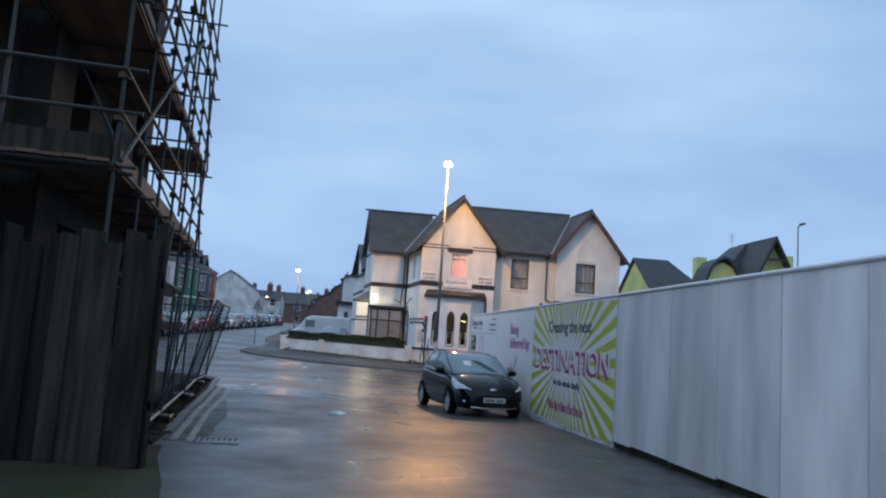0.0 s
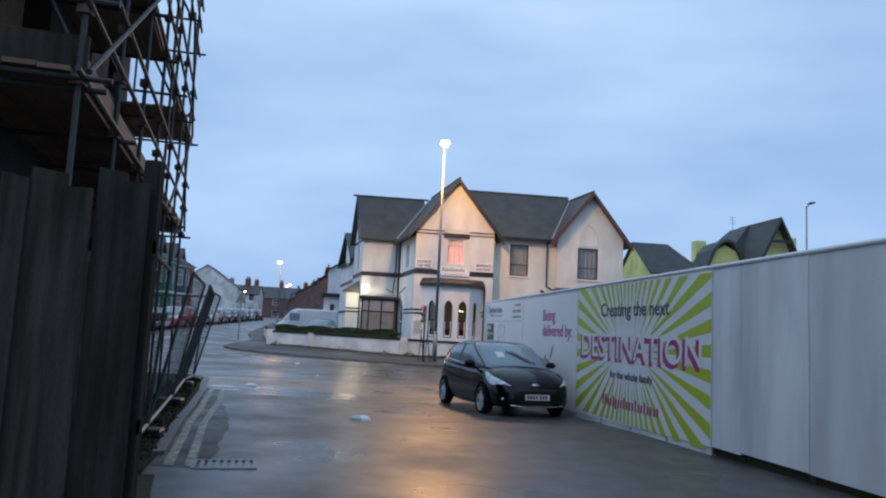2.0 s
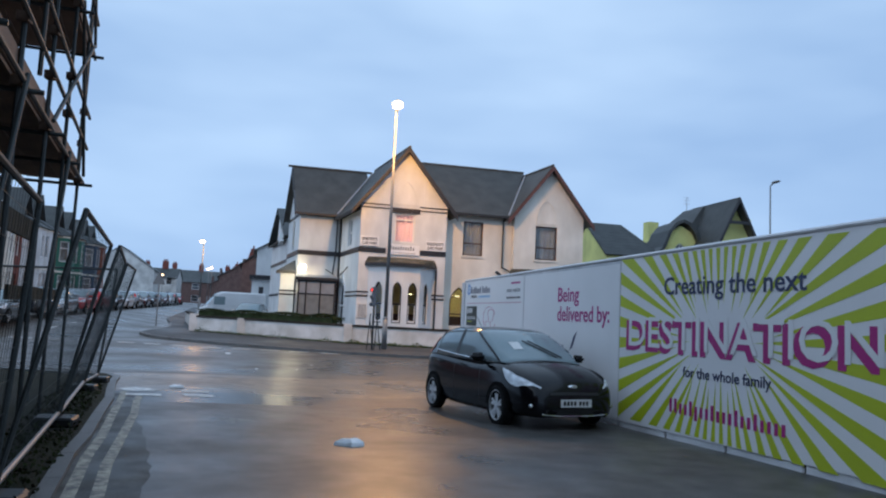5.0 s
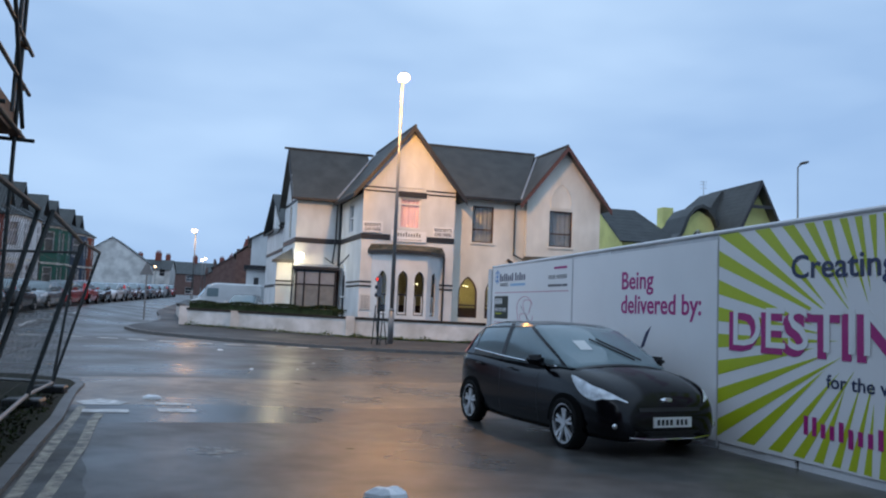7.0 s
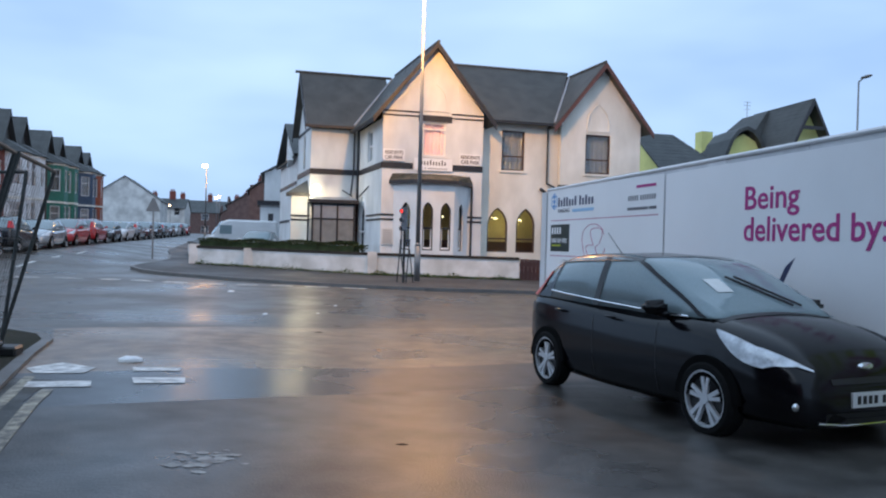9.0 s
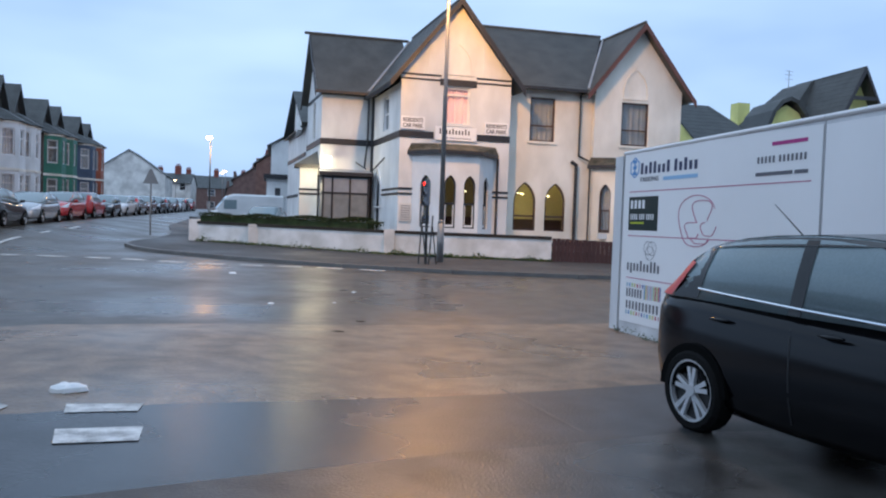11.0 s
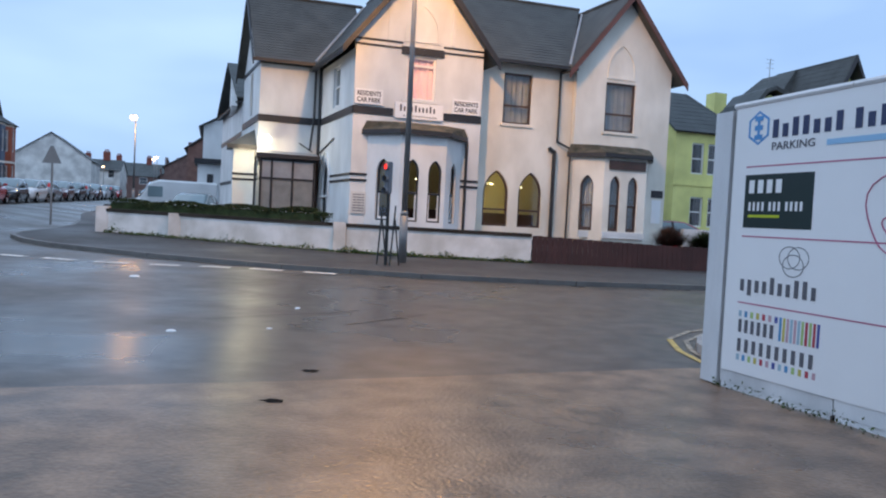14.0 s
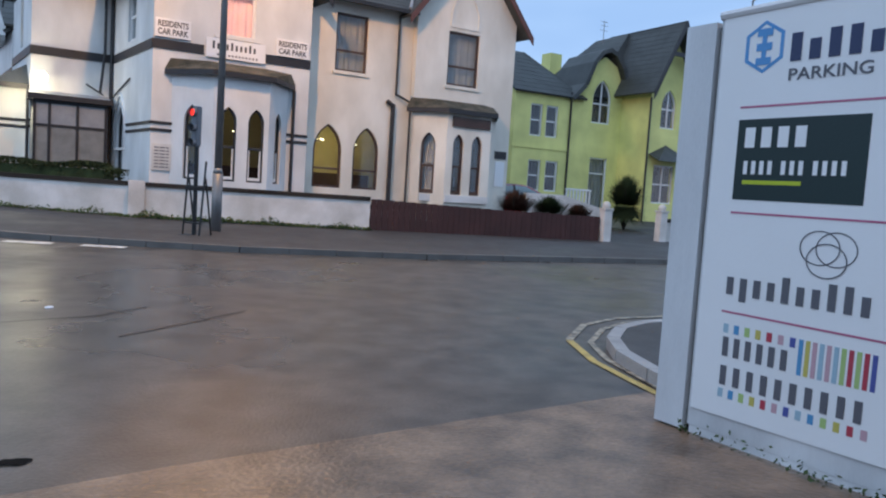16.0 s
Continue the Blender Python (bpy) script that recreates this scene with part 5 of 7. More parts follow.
def hoard_weeds(rnd):
    s = rnd.choice((0.3, 0.9, 1.5, 2.6, 3.3, 5.5, 7.0)) + rnd.gauss(0, 0.25)
    p = hoard_pt(max(0.0, s), 0, 0.03 + abs(rnd.gauss(0, 0.03)))
    return (p[0], p[1], gz(p[1]) + abs(rnd.gauss(0, 0.04)))


leaf_mass("hoarding_weeds", "small green weeds along the foot of the hoarding", "weeds", hoard_weeds, 380, 0.032, M_GRASS, 15)

# ---- cars ----


def spline(keys, n):
    """Smooth rows between key rows."""
    out = []
    m = len(keys)
    for i in range(m - 1):
        p0, p1, p2, p3 = keys[max(0, i - 1)], keys[i], keys[i + 1], keys[min(m - 1, i + 2)]
        for k in range(n):
            t = k / n
            out.append([0.5 * (2 * b + (c - a) * t + (2 * a - 5 * b + 4 * c - d) * t * t + (3 * b - a - 3 * c + d) * t ** 3) for a, b, c, d in zip(p0, p1, p2, p3)])
    out.append(list(keys[-1]))
    return out


def loft(bm, rings, close_ends=True):
    rows = [[bm.verts.new(p) for p in r] for r in rings]
    for a, b in zip(rows, rows[1:]):
        n = len(a)
        for i in range(n):
            j = (i + 1) % n
            bm.faces.new((a[i], a[j], b[j], b[i]))
    if close_ends:
        bm.faces.new(rows[0][::-1])
        bm.faces.new(rows[-1])


M_ARCH = mat("hollow_black", (0.004, 0.004, 0.004), 0.9, 0.1, 10, 60, 0.0)
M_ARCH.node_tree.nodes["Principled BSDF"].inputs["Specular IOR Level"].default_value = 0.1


def wheel(parent, x, y, r=0.305, detail=True):
    sgn = 1 if y > 0 else -1
    bm = bmesh.new()
    prof = [(r * 0.76, 0.0), (r - 0.03, 0.0), (r, 0.03), (r, 0.16), (r - 0.03, 0.19), (r * 0.76, 0.19)]
    n = 24
    rings = [[(x + q * math.cos(2 * math.pi * k / n), y - sgn * w, r + q * math.sin(2 * math.pi * k / n)) for q, w in prof] for k in range(n + 1)]
    loft(bm, rings, False)
    bmesh.ops.remove_doubles(bm, verts=bm.verts[:], dist=1e-5)
    w = part("wheel", bm, M_TYRE, parent, "black tyre on a silver alloy rim", smooth=False)
    bm = bmesh.new()
    tube(bm, (x, y - sgn * 0.055, r), (x, y - sgn * 0.12, r), r * 0.74, n=20)
    part("rim_well", bm, M_TRIM, w)
    bm = bmesh.new()
    ring = [(math.cos(2 * math.pi * k / 20) * r * 0.78, math.sin(2 * math.pi * k / 20) * r * 0.78) for k in range(20)]
    slab(bm, [[(a, b) for a, b in ring], [(a * 0.90, b * 0.90) for a, b in ring]], lambda s, z, d: (x + s, y - sgn * (0.012 + d), r + z), 0.04)
    if detail:
        for k in range(10):
            a = 2 * math.pi * k / 10 + 0.13 * (-1) ** k
            d = Vector((math.cos(a), math.sin(a)))
            e = Vector((-d.y, d.x)) * 0.014
            q = [d * 0.03 - e, d * r * 0.73 - e * 1.3, d * r * 0.73 + e * 1.3, d * 0.03 + e]
            prism(bm, [tuple(p) for p in q], lambda s, z, dd: (x + s, y - sgn * (0.018 + dd), r + z), 0.03)
    tube(bm, (x, y - sgn * 0.008, r), (x, y - sgn * 0.06, r), 0.045, n=10)
    part("rim", bm, M_ALLOY, w, "silver multi-spoke alloy rim")


def hatchback(paint, label, m, group="", detail=True, stretch=1.0, tall=1.0):
    car = thing("car", label, "car", m, group)
    keys = [(-1.90, 0.50, 0.46, 0.80, 0.82), (-1.87, 0.66, 0.34, 0.92, 0.94), (-1.70, 0.79, 0.25, 1.00, 1.03), (-1.25, 0.85, 0.20, 1.00, 1.03), (-0.5, 0.86, 0.17, 0.96, 1.0),
            (0.3, 0.86, 0.17, 0.91, 0.96), (0.95, 0.86, 0.18, 0.90, 0.99), (1.40, 0.85, 0.19, 0.83, 0.93), (1.75, 0.80, 0.20, 0.72, 0.81), (1.97, 0.69, 0.20, 0.60, 0.66), (2.06, 0.55, 0.22, 0.50, 0.53), (2.085, 0.44, 0.28, 0.44, 0.46)]
    rings = []
    for x, w, zb, zs, zc in spline(keys, 3):
        h = zs - zb
        half = [(0.0, zb), (w * 0.86, zb), (w * 0.96, zb + 0.10 * h), (w, zb + 0.36 * h), (w * 0.995, zb + 0.62 * h), (w * 0.975, zb + 0.86 * h), (w * 0.91, zs + 0.1 * (zc - zs)), (w * 0.66, zs + (zc - zs) * 0.62), (w * 0.3, zc - 0.008), (0, zc)]
        full = half + [(-a, z) for a, z in half[-2:0:-1]]
        rings.append([(x * stretch, a, z * tall) for a, z in full])
    bm = bmesh.new()
    loft(bm, rings)
    bmesh.ops.recalc_face_normals(bm, faces=bm.faces)
    skin = BVHTree.FromBMesh(bm)
    part("body", bm, paint, car, smooth=True)
    gk = [(1.14, 0.70, 0.55, 0.93, 0.955), (0.80, 0.79, 0.66, 0.93, 1.15), (0.42, 0.815, 0.635, 0.93, 1.345), (0.12, 0.82, 0.615, 0.94, 1.435), (-0.4, 0.82, 0.60, 0.95, 1.475),
          (-1.0, 0.81, 0.585, 0.97, 1.455), (-1.42, 0.79, 0.57, 0.98, 1.385), (-1.62, 0.765, 0.57, 0.98, 1.24), (-1.80, 0.70, 0.57, 0.98, 1.02)]
    gl = []
    for x, wb, wt, zb, zt in spline(gk, 3):
        half = [(wb, zb), (wb - (wb - wt) * 0.42, zb + (zt - zb) * 0.5), (wt + 0.03, zt - 0.045 * (zt > 1.1)), (wt - 0.06, zt - 0.008), (0, zt + 0.012)]
        full = half + [(-a, z) for a, z in half[-2::-1]]
        gl.append([(x * stretch, a, z * tall) for a, z in full])
    bm = bmesh.new()
    loft(bm, gl)
    bmesh.ops.recalc_face_normals(bm, faces=bm.faces)
    top = BVHTree.FromBMesh(bm)
    part("glasshouse", bm, M_CARGLASS, car, "opaque windows and windscreen, the sky's brightness in their colour", smooth=True)

    def on(tree, p, lift):
        q, nr, _, _ = tree.find_nearest(Vector(p))
        return q + nr * lift

    def patch(name, grid, tree, lift, material, label=""):
        bm = bmesh.new()
        vs = [[bm.verts.new(on(tree, (x * stretch, y, z * tall), lift)) for x, y, z in row] for row in grid]
        for a, b in zip(vs, vs[1:]):
            for i in range(len(a) - 1):
                bm.faces.new((a[i], a[i + 1], b[i + 1], b[i]))
        ob = part(name, bm, material, car, label, smooth=True)
        return ob

    def strip(p0, p1, w, n=8):
        """Rows of points for a band from p0 to p1, widened by the vector w."""
        a, b, w = Vector(p0), Vector(p1), Vector(w)
        return [[tuple(a.lerp(b, k / n)) for k in range(n + 1)], [tuple(a.lerp(b, k / n) + w) for k in range(n + 1)]]

    # roof skin, pillars
    patch("roof", [[(x, y, 1.6) for x in (0.12, -0.1, -0.4, -0.8, -1.1, -1.4)] for y in (-0.575, -0.4, -0.2, 0, 0.2, 0.4, 0.575)], top, 0.006, paint)
    for sg in (-1, 1):
        patch("pillar", strip((1.10, sg * 0.74, 0.97), (0.12, sg * 0.63, 1.42), (-0.09, 0, 0.0)), top, 0.007, paint)
        patch("pillar", strip((-0.32, sg * 0.83, 0.95), (-0.36, sg * 0.63, 1.45), (-0.10, 0, 0)), top, 0.007, M_TRIM)
        patch("pillar", strip((-1.28, sg * 0.82, 0.99), (-1.30, sg * 0.60, 1.42), (-0.30, 0, 0)), top, 0.007, paint)
        patch("roof_rail", strip((0.12, sg * 0.64, 1.40), (-1.4, sg * 0.60, 1.36), (0, -sg * 0.05, 0.05)), top, 0.008, paint)
        lens = []
        for r in range(5):
            row = []
            for k in range(13):
                t = k / 12
                full = 0.185 * math.sin(math.pi * min(1.0, 0.06 + 0.90 * t) ** 0.9)
                row.append((1.30 + 0.75 * t, sg * (0.84 - 0.30 * t ** 1.9), 0.90 - 0.235 * t + 0.02 - full * r / 4))
            lens.append(row)
        patch("headlamp", lens, skin, 0.014, M_HEADLAMP, "swept clear headlamp")
        lens = []
        for k in range(7):
            t = k / 6
            zl, xe, full = 0.99 + 0.30 * t, -1.76 + 0.20 * t, 1.0 - 0.45 * t
            lens.append([(xe + 0.16 * full, sg * (0.80 - 0.07 * t), zl), (xe + 0.08 * full, sg * (0.78 - 0.07 * t), zl), (xe, sg * (0.72 - 0.07 * t), zl), (xe - 0.05 * full, sg * (0.64 - 0.05 * t), zl), (xe - 0.07 * full, sg * (0.56 - 0.02 * t), zl)])
        patch("tail_lamp", lens, top, 0.016, M_REDLENS, "tall red tail lamp wrapped round the rear corner")
        bm = bmesh.new()
        path = [on(top, (x * stretch, sg * 0.83, z * tall), 0.012) for x, z in ((0.95, 0.945), (0.4, 0.965), (-0.3, 1.00), (-1.0, 1.05), (-1.3, 1.08))]
        path_tube(bm, [tuple(p) for p in path], 0.011, 6)
        part("window_trim", bm, M_CHROME, car, "bright chrome window trim")
        bm = bmesh.new()
        mv = box(bm, -0.06, 0.07, -0.115, 0.115, -0.07, 0.07)
        for v in mv:
            if v.co.y * sg > 0:
                v.co.z *= 0.8
                v.co.x -= 0.02
        bmesh.ops.bevel(bm, geom=bm.edges[:], offset=0.04, segments=3, affect="EDGES")
        tube(bm, (0.0, -sg * 0.2, -0.07), (0.0, -sg * 0.05, -0.05), 0.03, n=8)
        bm.transform(pose(0.70 * stretch, sg * 0.94, 1.0 * tall))
        part("mirror", bm, paint, car, smooth=True)
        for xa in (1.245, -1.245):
            # flat black half ring paints the shade of the hollow wheel arch
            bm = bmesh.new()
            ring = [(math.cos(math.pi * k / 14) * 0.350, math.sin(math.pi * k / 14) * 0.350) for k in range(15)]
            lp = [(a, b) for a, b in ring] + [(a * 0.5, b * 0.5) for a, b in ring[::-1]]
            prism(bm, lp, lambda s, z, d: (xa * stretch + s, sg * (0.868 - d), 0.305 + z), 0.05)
            part("arch_shade", bm, M_ARCH, car)
            wheel(car, xa * stretch, sg * 0.885, detail=detail)
        if detail:
            for xh in (-0.05, -0.98):
                bm = bmesh.new()
                bmesh.ops.create_uvsphere(bm, u_segments=8, v_segments=6, radius=1, matrix=pose(xh, sg * 0.872, 0.86) @ Matrix.Diagonal((0.10, 0.022, 0.016, 1)))
                part("door_handle", bm, paint, car, smooth=True)
            for xg in (0.62, -0.36):
                patch("door_gap", strip((xg, sg * 0.9, 0.25), (xg - 0.03, sg * 0.9, 0.90), (0.012, 0, 0)), skin, 0.002, M_TRIM)
            bm = bmesh.new()
            bmesh.ops.create_uvsphere(bm, u_segments=12, v_segments=8, radius=1, matrix=Matrix.Translation(on(skin, (1.95, sg * 0.66, 0.36), 0.0)) @ Matrix.Diagonal((0.02, 0.036, 0.034, 1)))
            part("fog_lamp", bm, M_CHROME, car, smooth=True)
    patch("windscreen_cowl", strip((1.12, -0.68, 0.97), (1.12, 0.68, 0.97), (0.10, 0, 0)), skin, 0.006, M_TRIM)
    patch("grille", [[(2.07, y, z) for y in (-0.5, -0.3, -0.1, 0.1, 0.3, 0.5)] for z in (0.24, 0.32)], skin, 0.006, M_TRIM)
    patch("grille", [[(2.06, y, z) for y in (-0.42, -0.2, 0, 0.2, 0.42)] for z in (0.52, 0.575)], skin, 0.006, M_TRIM)
    if detail:
        for sg in (-1, 1):
            bm = bmesh.new()
            a = on(top, (1.02, sg * 0.05 + 0.35, 0.99), 0.02)
            b = on(top, (0.62, sg * 0.05 - 0.05, 1.25), 0.02)
            tube(bm, a, b, 0.011, n=6)
            part("wiper", bm, M_TRIM, car)
        patch("windscreen_paper", [[(0.80 - 0.06 * k, y, 1.08 + 0.05 * k) for y in (-0.36, -0.27, -0.18)] for k in range(4)], top, 0.006, M_PLATE, "white paper behind the windscreen")
        bm = bmesh.new()
        tube(bm, (-1.05, 0, 1.46), (-1.35, 0, 1.72), 0.006, 0.003, 6)
        part("aerial", bm, M_TRIM, car)
        bm = bmesh.new()
        bmesh.ops.create_uvsphere(bm, u_segments=12, v_segments=8, radius=1, matrix=Matrix.Translation(on(skin, (2.02, 0, 0.66), 0.0)) @ Matrix.Diagonal((0.03, 0.085, 0.032, 1)))
        part("badge", bm, M_CHROME, car, "oval bright badge", smooth=True)
        bm = bmesh.new()
        path_tube(bm, [tuple(on(skin, (2.05, y, 0.25), 0.012)) for y in (-0.55, -0.3, 0, 0.3, 0.55)], 0.010, 6)
        part("lower_trim", bm, M_CHROME, car)
    bm = bmesh.new()
    box(bm, 2.075 * stretch, 2.10 * stretch, -0.26, 0.26, 0.355, 0.465)
    pl = part("number_plate", bm, M_PLATE, car, "white plate with its characters as a plain bar")
    for k in range(7 if detail else 1):
        a = -0.215 + 0.058 * k + 0.03 * (k > 3)
        bm = bmesh.new()
        box(bm, 2.1005 * stretch, 2.103 * stretch, a, a + (0.036 if detail else 0.43), 0.38, 0.44)
        part("plate_bar", bm, M_TRIM, pl)
    return car


# the black hatchback: right wheels stand at the measured places
fw, rw = Vector((0.35, 17.77)), Vector((-0.31, 20.17))
hd = (fw - rw).normalized()
mid = (fw + rw) / 2 + Vector((-hd.y, hd.x)) * 0.86
hatchback(M_BLACKCAR, "black five-door hatchback parked beside the hoarding on wet asphalt", pose(mid.x, mid.y, gz(mid.y) - 0.005, 0, -1.0, math.degrees(math.atan2(hd.y, hd.x))))

PAINTS = [mat("car_paint", c, 0.25, 0.08, 4, 80, 0.0, coat=1.0, metal=mt) for c, mt in (((0.03, 0.034, 0.04), 0.3), ((0.45, 0.015, 0.02), 0.0), ((0.35, 0.37, 0.39), 0.5), ((0.012, 0.013, 0.018), 0.2), ((0.68, 0.68, 0.68), 0.0), ((0.10, 0.02, 0.022), 0.2))]
NAMES = ["dark grey", "bright red", "silver", "black", "white", "dark red"]
protos = [None] * len(PAINTS)
ORDER = [0, 3, 2, 1, 1, 0, 4, 2, 5, 3, 2, 5, 4, 3, 1]
for i, k in enumerate(ORDER):
    y = 43.0 + 4.9 * i
    x = -17.4 - 0.097 * (y - 43)
    m = pose(x, y, gz(y, x), -0.6, 0, -90 + 5.6 + 180 * (i % 3 == 1) + (1.5 * ((i * 7) % 3 - 1)))
    if protos[k] is None:
        protos[k] = hatchback(PAINTS[k], NAMES[k] + " car parked in a row along the terraced street", m, "cars parked along the terrace", False, 1.0 + 0.08 * (k % 3), 1.0 + 0.05 * (k % 2))
    else:
        copy_thing(protos[k], m)
hatchback(PAINTS[4], "white car parked behind the garden wall", pose(-7.4, 53.5, gz(52.5) + 0.11, 0, 0, -95), "", False)
hatchback(PAINTS[1], "red car parked in front of the yellow house", pose(13.0, 48.6, gz(48) + 0.05, 0, 0, -12), "", False)


def van(m):
    ob = thing("van", "white panel van parked behind the garden wall", "van", m)
    bm = bmesh.new()
    keys = [(-2.4, 0.85, 0.45, 2.2), (-2.3, 0.95, 0.35, 2.3), (0.9, 0.95, 0.35, 2.3), (1.3, 0.94, 0.35, 2.15), (1.9, 0.92, 0.35, 1.25), (2.5, 0.85, 0.4, 1.0), (2.6, 0.75, 0.45, 0.8)]
    rings = []
    for x, w, zb, zt in keys:
        half = [(w, zb), (w, zb + (zt - zb) * 0.5), (w * 0.95, zt - 0.12), (w * 0.85, zt)]
        rings.append([(x, a, z) for a, z in half] + [(x, -a, z) for a, z in half[::-1]])
    loft(bm, rings)
    part("body", bm, PAINTS[4], ob)
    bm = bmesh.new()
    bm.faces.new([bm.verts.new(p) for p in ((1.38, -0.80, 2.04), (1.38, 0.80, 2.04), (1.93, 0.84, 1.30), (1.93, -0.84, 1.30))])
    part("windscreen", bm, M_CARGLASS, ob)
    for sg in (-1, 1):
        boxed("side_window", (0.7, 1.5, sg * 0.95 - 0.01, sg * 0.95 + 0.01, 1.3, 1.9), M_CARGLASS, ob)
        for x in (-1.5, 1.7):
            wheel(ob, x, sg * 0.97, 0.33, False)
    return ob


van(pose(-10.2, 65.9, gz(65.9) - 0.10, 0, 0, -165))

# ---- derelict building, scaffolding and fences on the left ----
LO, LA, LN = Vector((-3.3, 8.3)), Vector((-0.229, 0.9734)), Vector((-0.9734, -0.229))


def lp3(a, n, z):
    p = LO + LA * a + LN * n
    return (p.x, p.y, z)


derelict = thing("derelict_building", "dark stone building wrapped in scaffolding", "building")
for name, (a0, n0, a1, n1) in {"front_wall": (9.3, 1.95, 1.3, 1.95), "end_wall": (1.3, 1.95, 1.3, 14.0), "far_wall": (9.3, 14.0, 9.3, 1.95)}.items():
    A3, B3 = lp3(a0, n0, 0), lp3(a1, n1, 0)
    ln = (Vector(A3) - Vector(B3)).length
    holes = []
    k = 1.1
    while k + 1.2 < ln:
        for z in (0.6, 3.6, 6.8):
            holes.append(rect(k, k + 1.05, z, z + 1.9))
        k += 2.4
    bm = bmesh.new()
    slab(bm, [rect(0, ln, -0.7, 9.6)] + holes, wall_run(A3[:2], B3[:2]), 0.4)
    part("wall", bm, M_DARKSTONE, derelict)
bm = bmesh.new()
vs = [bm.verts.new(lp3(a, n, z)) for a, n, z in ((1.3, 1.9, 9.6), (9.3, 1.9, 9.6), (9.3, 14, 9.6), (1.3, 14, 9.6))]
bm.faces.new(vs)
part("roof", bm, M_SLATE, derelict)
bm = bmesh.new()
vs = [bm.verts.new(lp3(a, n, z)) for a, n, z in ((2.6, 3.2, -0.6), (8.5, 3.2, -0.6), (8.5, 3.2, 9.4), (2.6, 3.2, 9.4))]
bm.faces.new(vs)
part("inner_wall", bm, M_DARKSTONE, derelict)
# unseen plain blocks added behind the start to cut the skylight
for x0, x1, y0, y1, h in ((-40, -5.5, -22, -12, 11), (9.5, 40, -24, -14, 9), ):
    tagged(boxed("unseen_shade_block", (x0, x1, y0, y1, -1, h), M_BRICK), "unseen brick block added to keep skylight off the street", "building", "", "structure")

scaff = thing("scaffolding", "galvanised tube scaffolding with boarded lifts round the building", "scaffolding")
LIFTS = [3.0, 5.05, 7.1, 9.1]
NEARN = [0.45, 1.65]
ALONG = [0.0, 1.75, 3.5, 5.25, 7.0, 8.75, 10.7]
rs = random.Random(11)


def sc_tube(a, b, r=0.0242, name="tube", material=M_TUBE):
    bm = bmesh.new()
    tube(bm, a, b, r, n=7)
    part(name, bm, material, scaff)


def coupler(p):
    bm = bmesh.new()
    box(bm, p[0] - 0.05, p[0] + 0.05, p[1] - 0.05, p[1] + 0.05, p[2] - 0.045, p[2] + 0.045)
    part("coupler", bm, M_RUST, scaff)


for a in ALONG:
    for n in NEARN:
        top = 10.6 + rs.uniform(-0.4, 0.6) if a < 9 else 7.9 + rs.uniform(-0.6, 0.6)
        sc_tube(lp3(a + rs.uniform(-0.05, 0.05), n, gz(8 + a)), lp3(a, n, top), name="standard")
for extra in (10.2, 6.1):
    sc_tube(lp3(extra, 0.42, 2.2 + rs.uniform(0, 2)), lp3(extra, 0.42, 7.0 + rs.uniform(0, 3)), name="standard")
for z in LIFTS:
    for n in NEARN:
        for dz in (-0.07, 0.5, 1.0):
            if dz > 0 and n > 1:
                continue
            sc_tube(lp3(-0.3, n - 0.05, z + dz), lp3(11.1 if z < 8 else 8.9, n - 0.05, z + dz), name="ledger")
            for a in ALONG:
                if n < 1 and (a < 9 or z < 8):
                    coupler(lp3(a, n, z + dz))
    for a in ALONG:
        sc_tube(lp3(a + 0.06, 0.25, z - 0.13), lp3(a + 0.06, 1.9, z - 0.13), name="transom")
# face and ledger braces
for a0, z0, a1, z1 in ((0.0, 3.0, 3.5, 5.1), (3.5, 5.1, 7.0, 7.1), (7.0, 3.0, 10.7, 5.1), (10.7, 5.05, 8.75, 7.1), (3.5, 0.0, 5.25, 3.0), (10.7, 3.0, 8.75, 5.05), (7.0, 0, 8.75, 3), (1.75, 5.05, 3.5, 7.1)):
    sc_tube(lp3(a0, 0.38, z0), lp3(a1, 0.38, z1), name="brace")
for a in (1.75, 8.75):
    for z0, z1 in zip(LIFTS, LIFTS[1:]):
        sc_tube(lp3(a, 0.5, z0), lp3(a, 1.6, z1), name="brace")
# near end: standards, ledgers and a brace across the end of the building
for n in (2.9, 4.2, 5.6, 7.0):
    for a in (0.0, 1.1):
        sc_tube(lp3(a, n, gz(8)), lp3(a, n, 10.5), name="standard")
for z in LIFTS:
    for dz in (-0.07, 0.55, 1.05):
        sc_tube(lp3(-0.05, 0.2, z + dz), lp3(-0.05, 7.6, z + dz), name="ledger")
for n0, z0, n1, z1 in ((1.65, 5.05, 4.2, 3.1), (4.2, 5.05, 1.65, 7.1), (4.2, 3.1, 7.0, 5.05), (0.6, 7.1, 2.9, 9.1)):
    sc_tube(lp3(-0.1, n0, z0), lp3(-0.1, n1, z1), 0.028, name="brace")
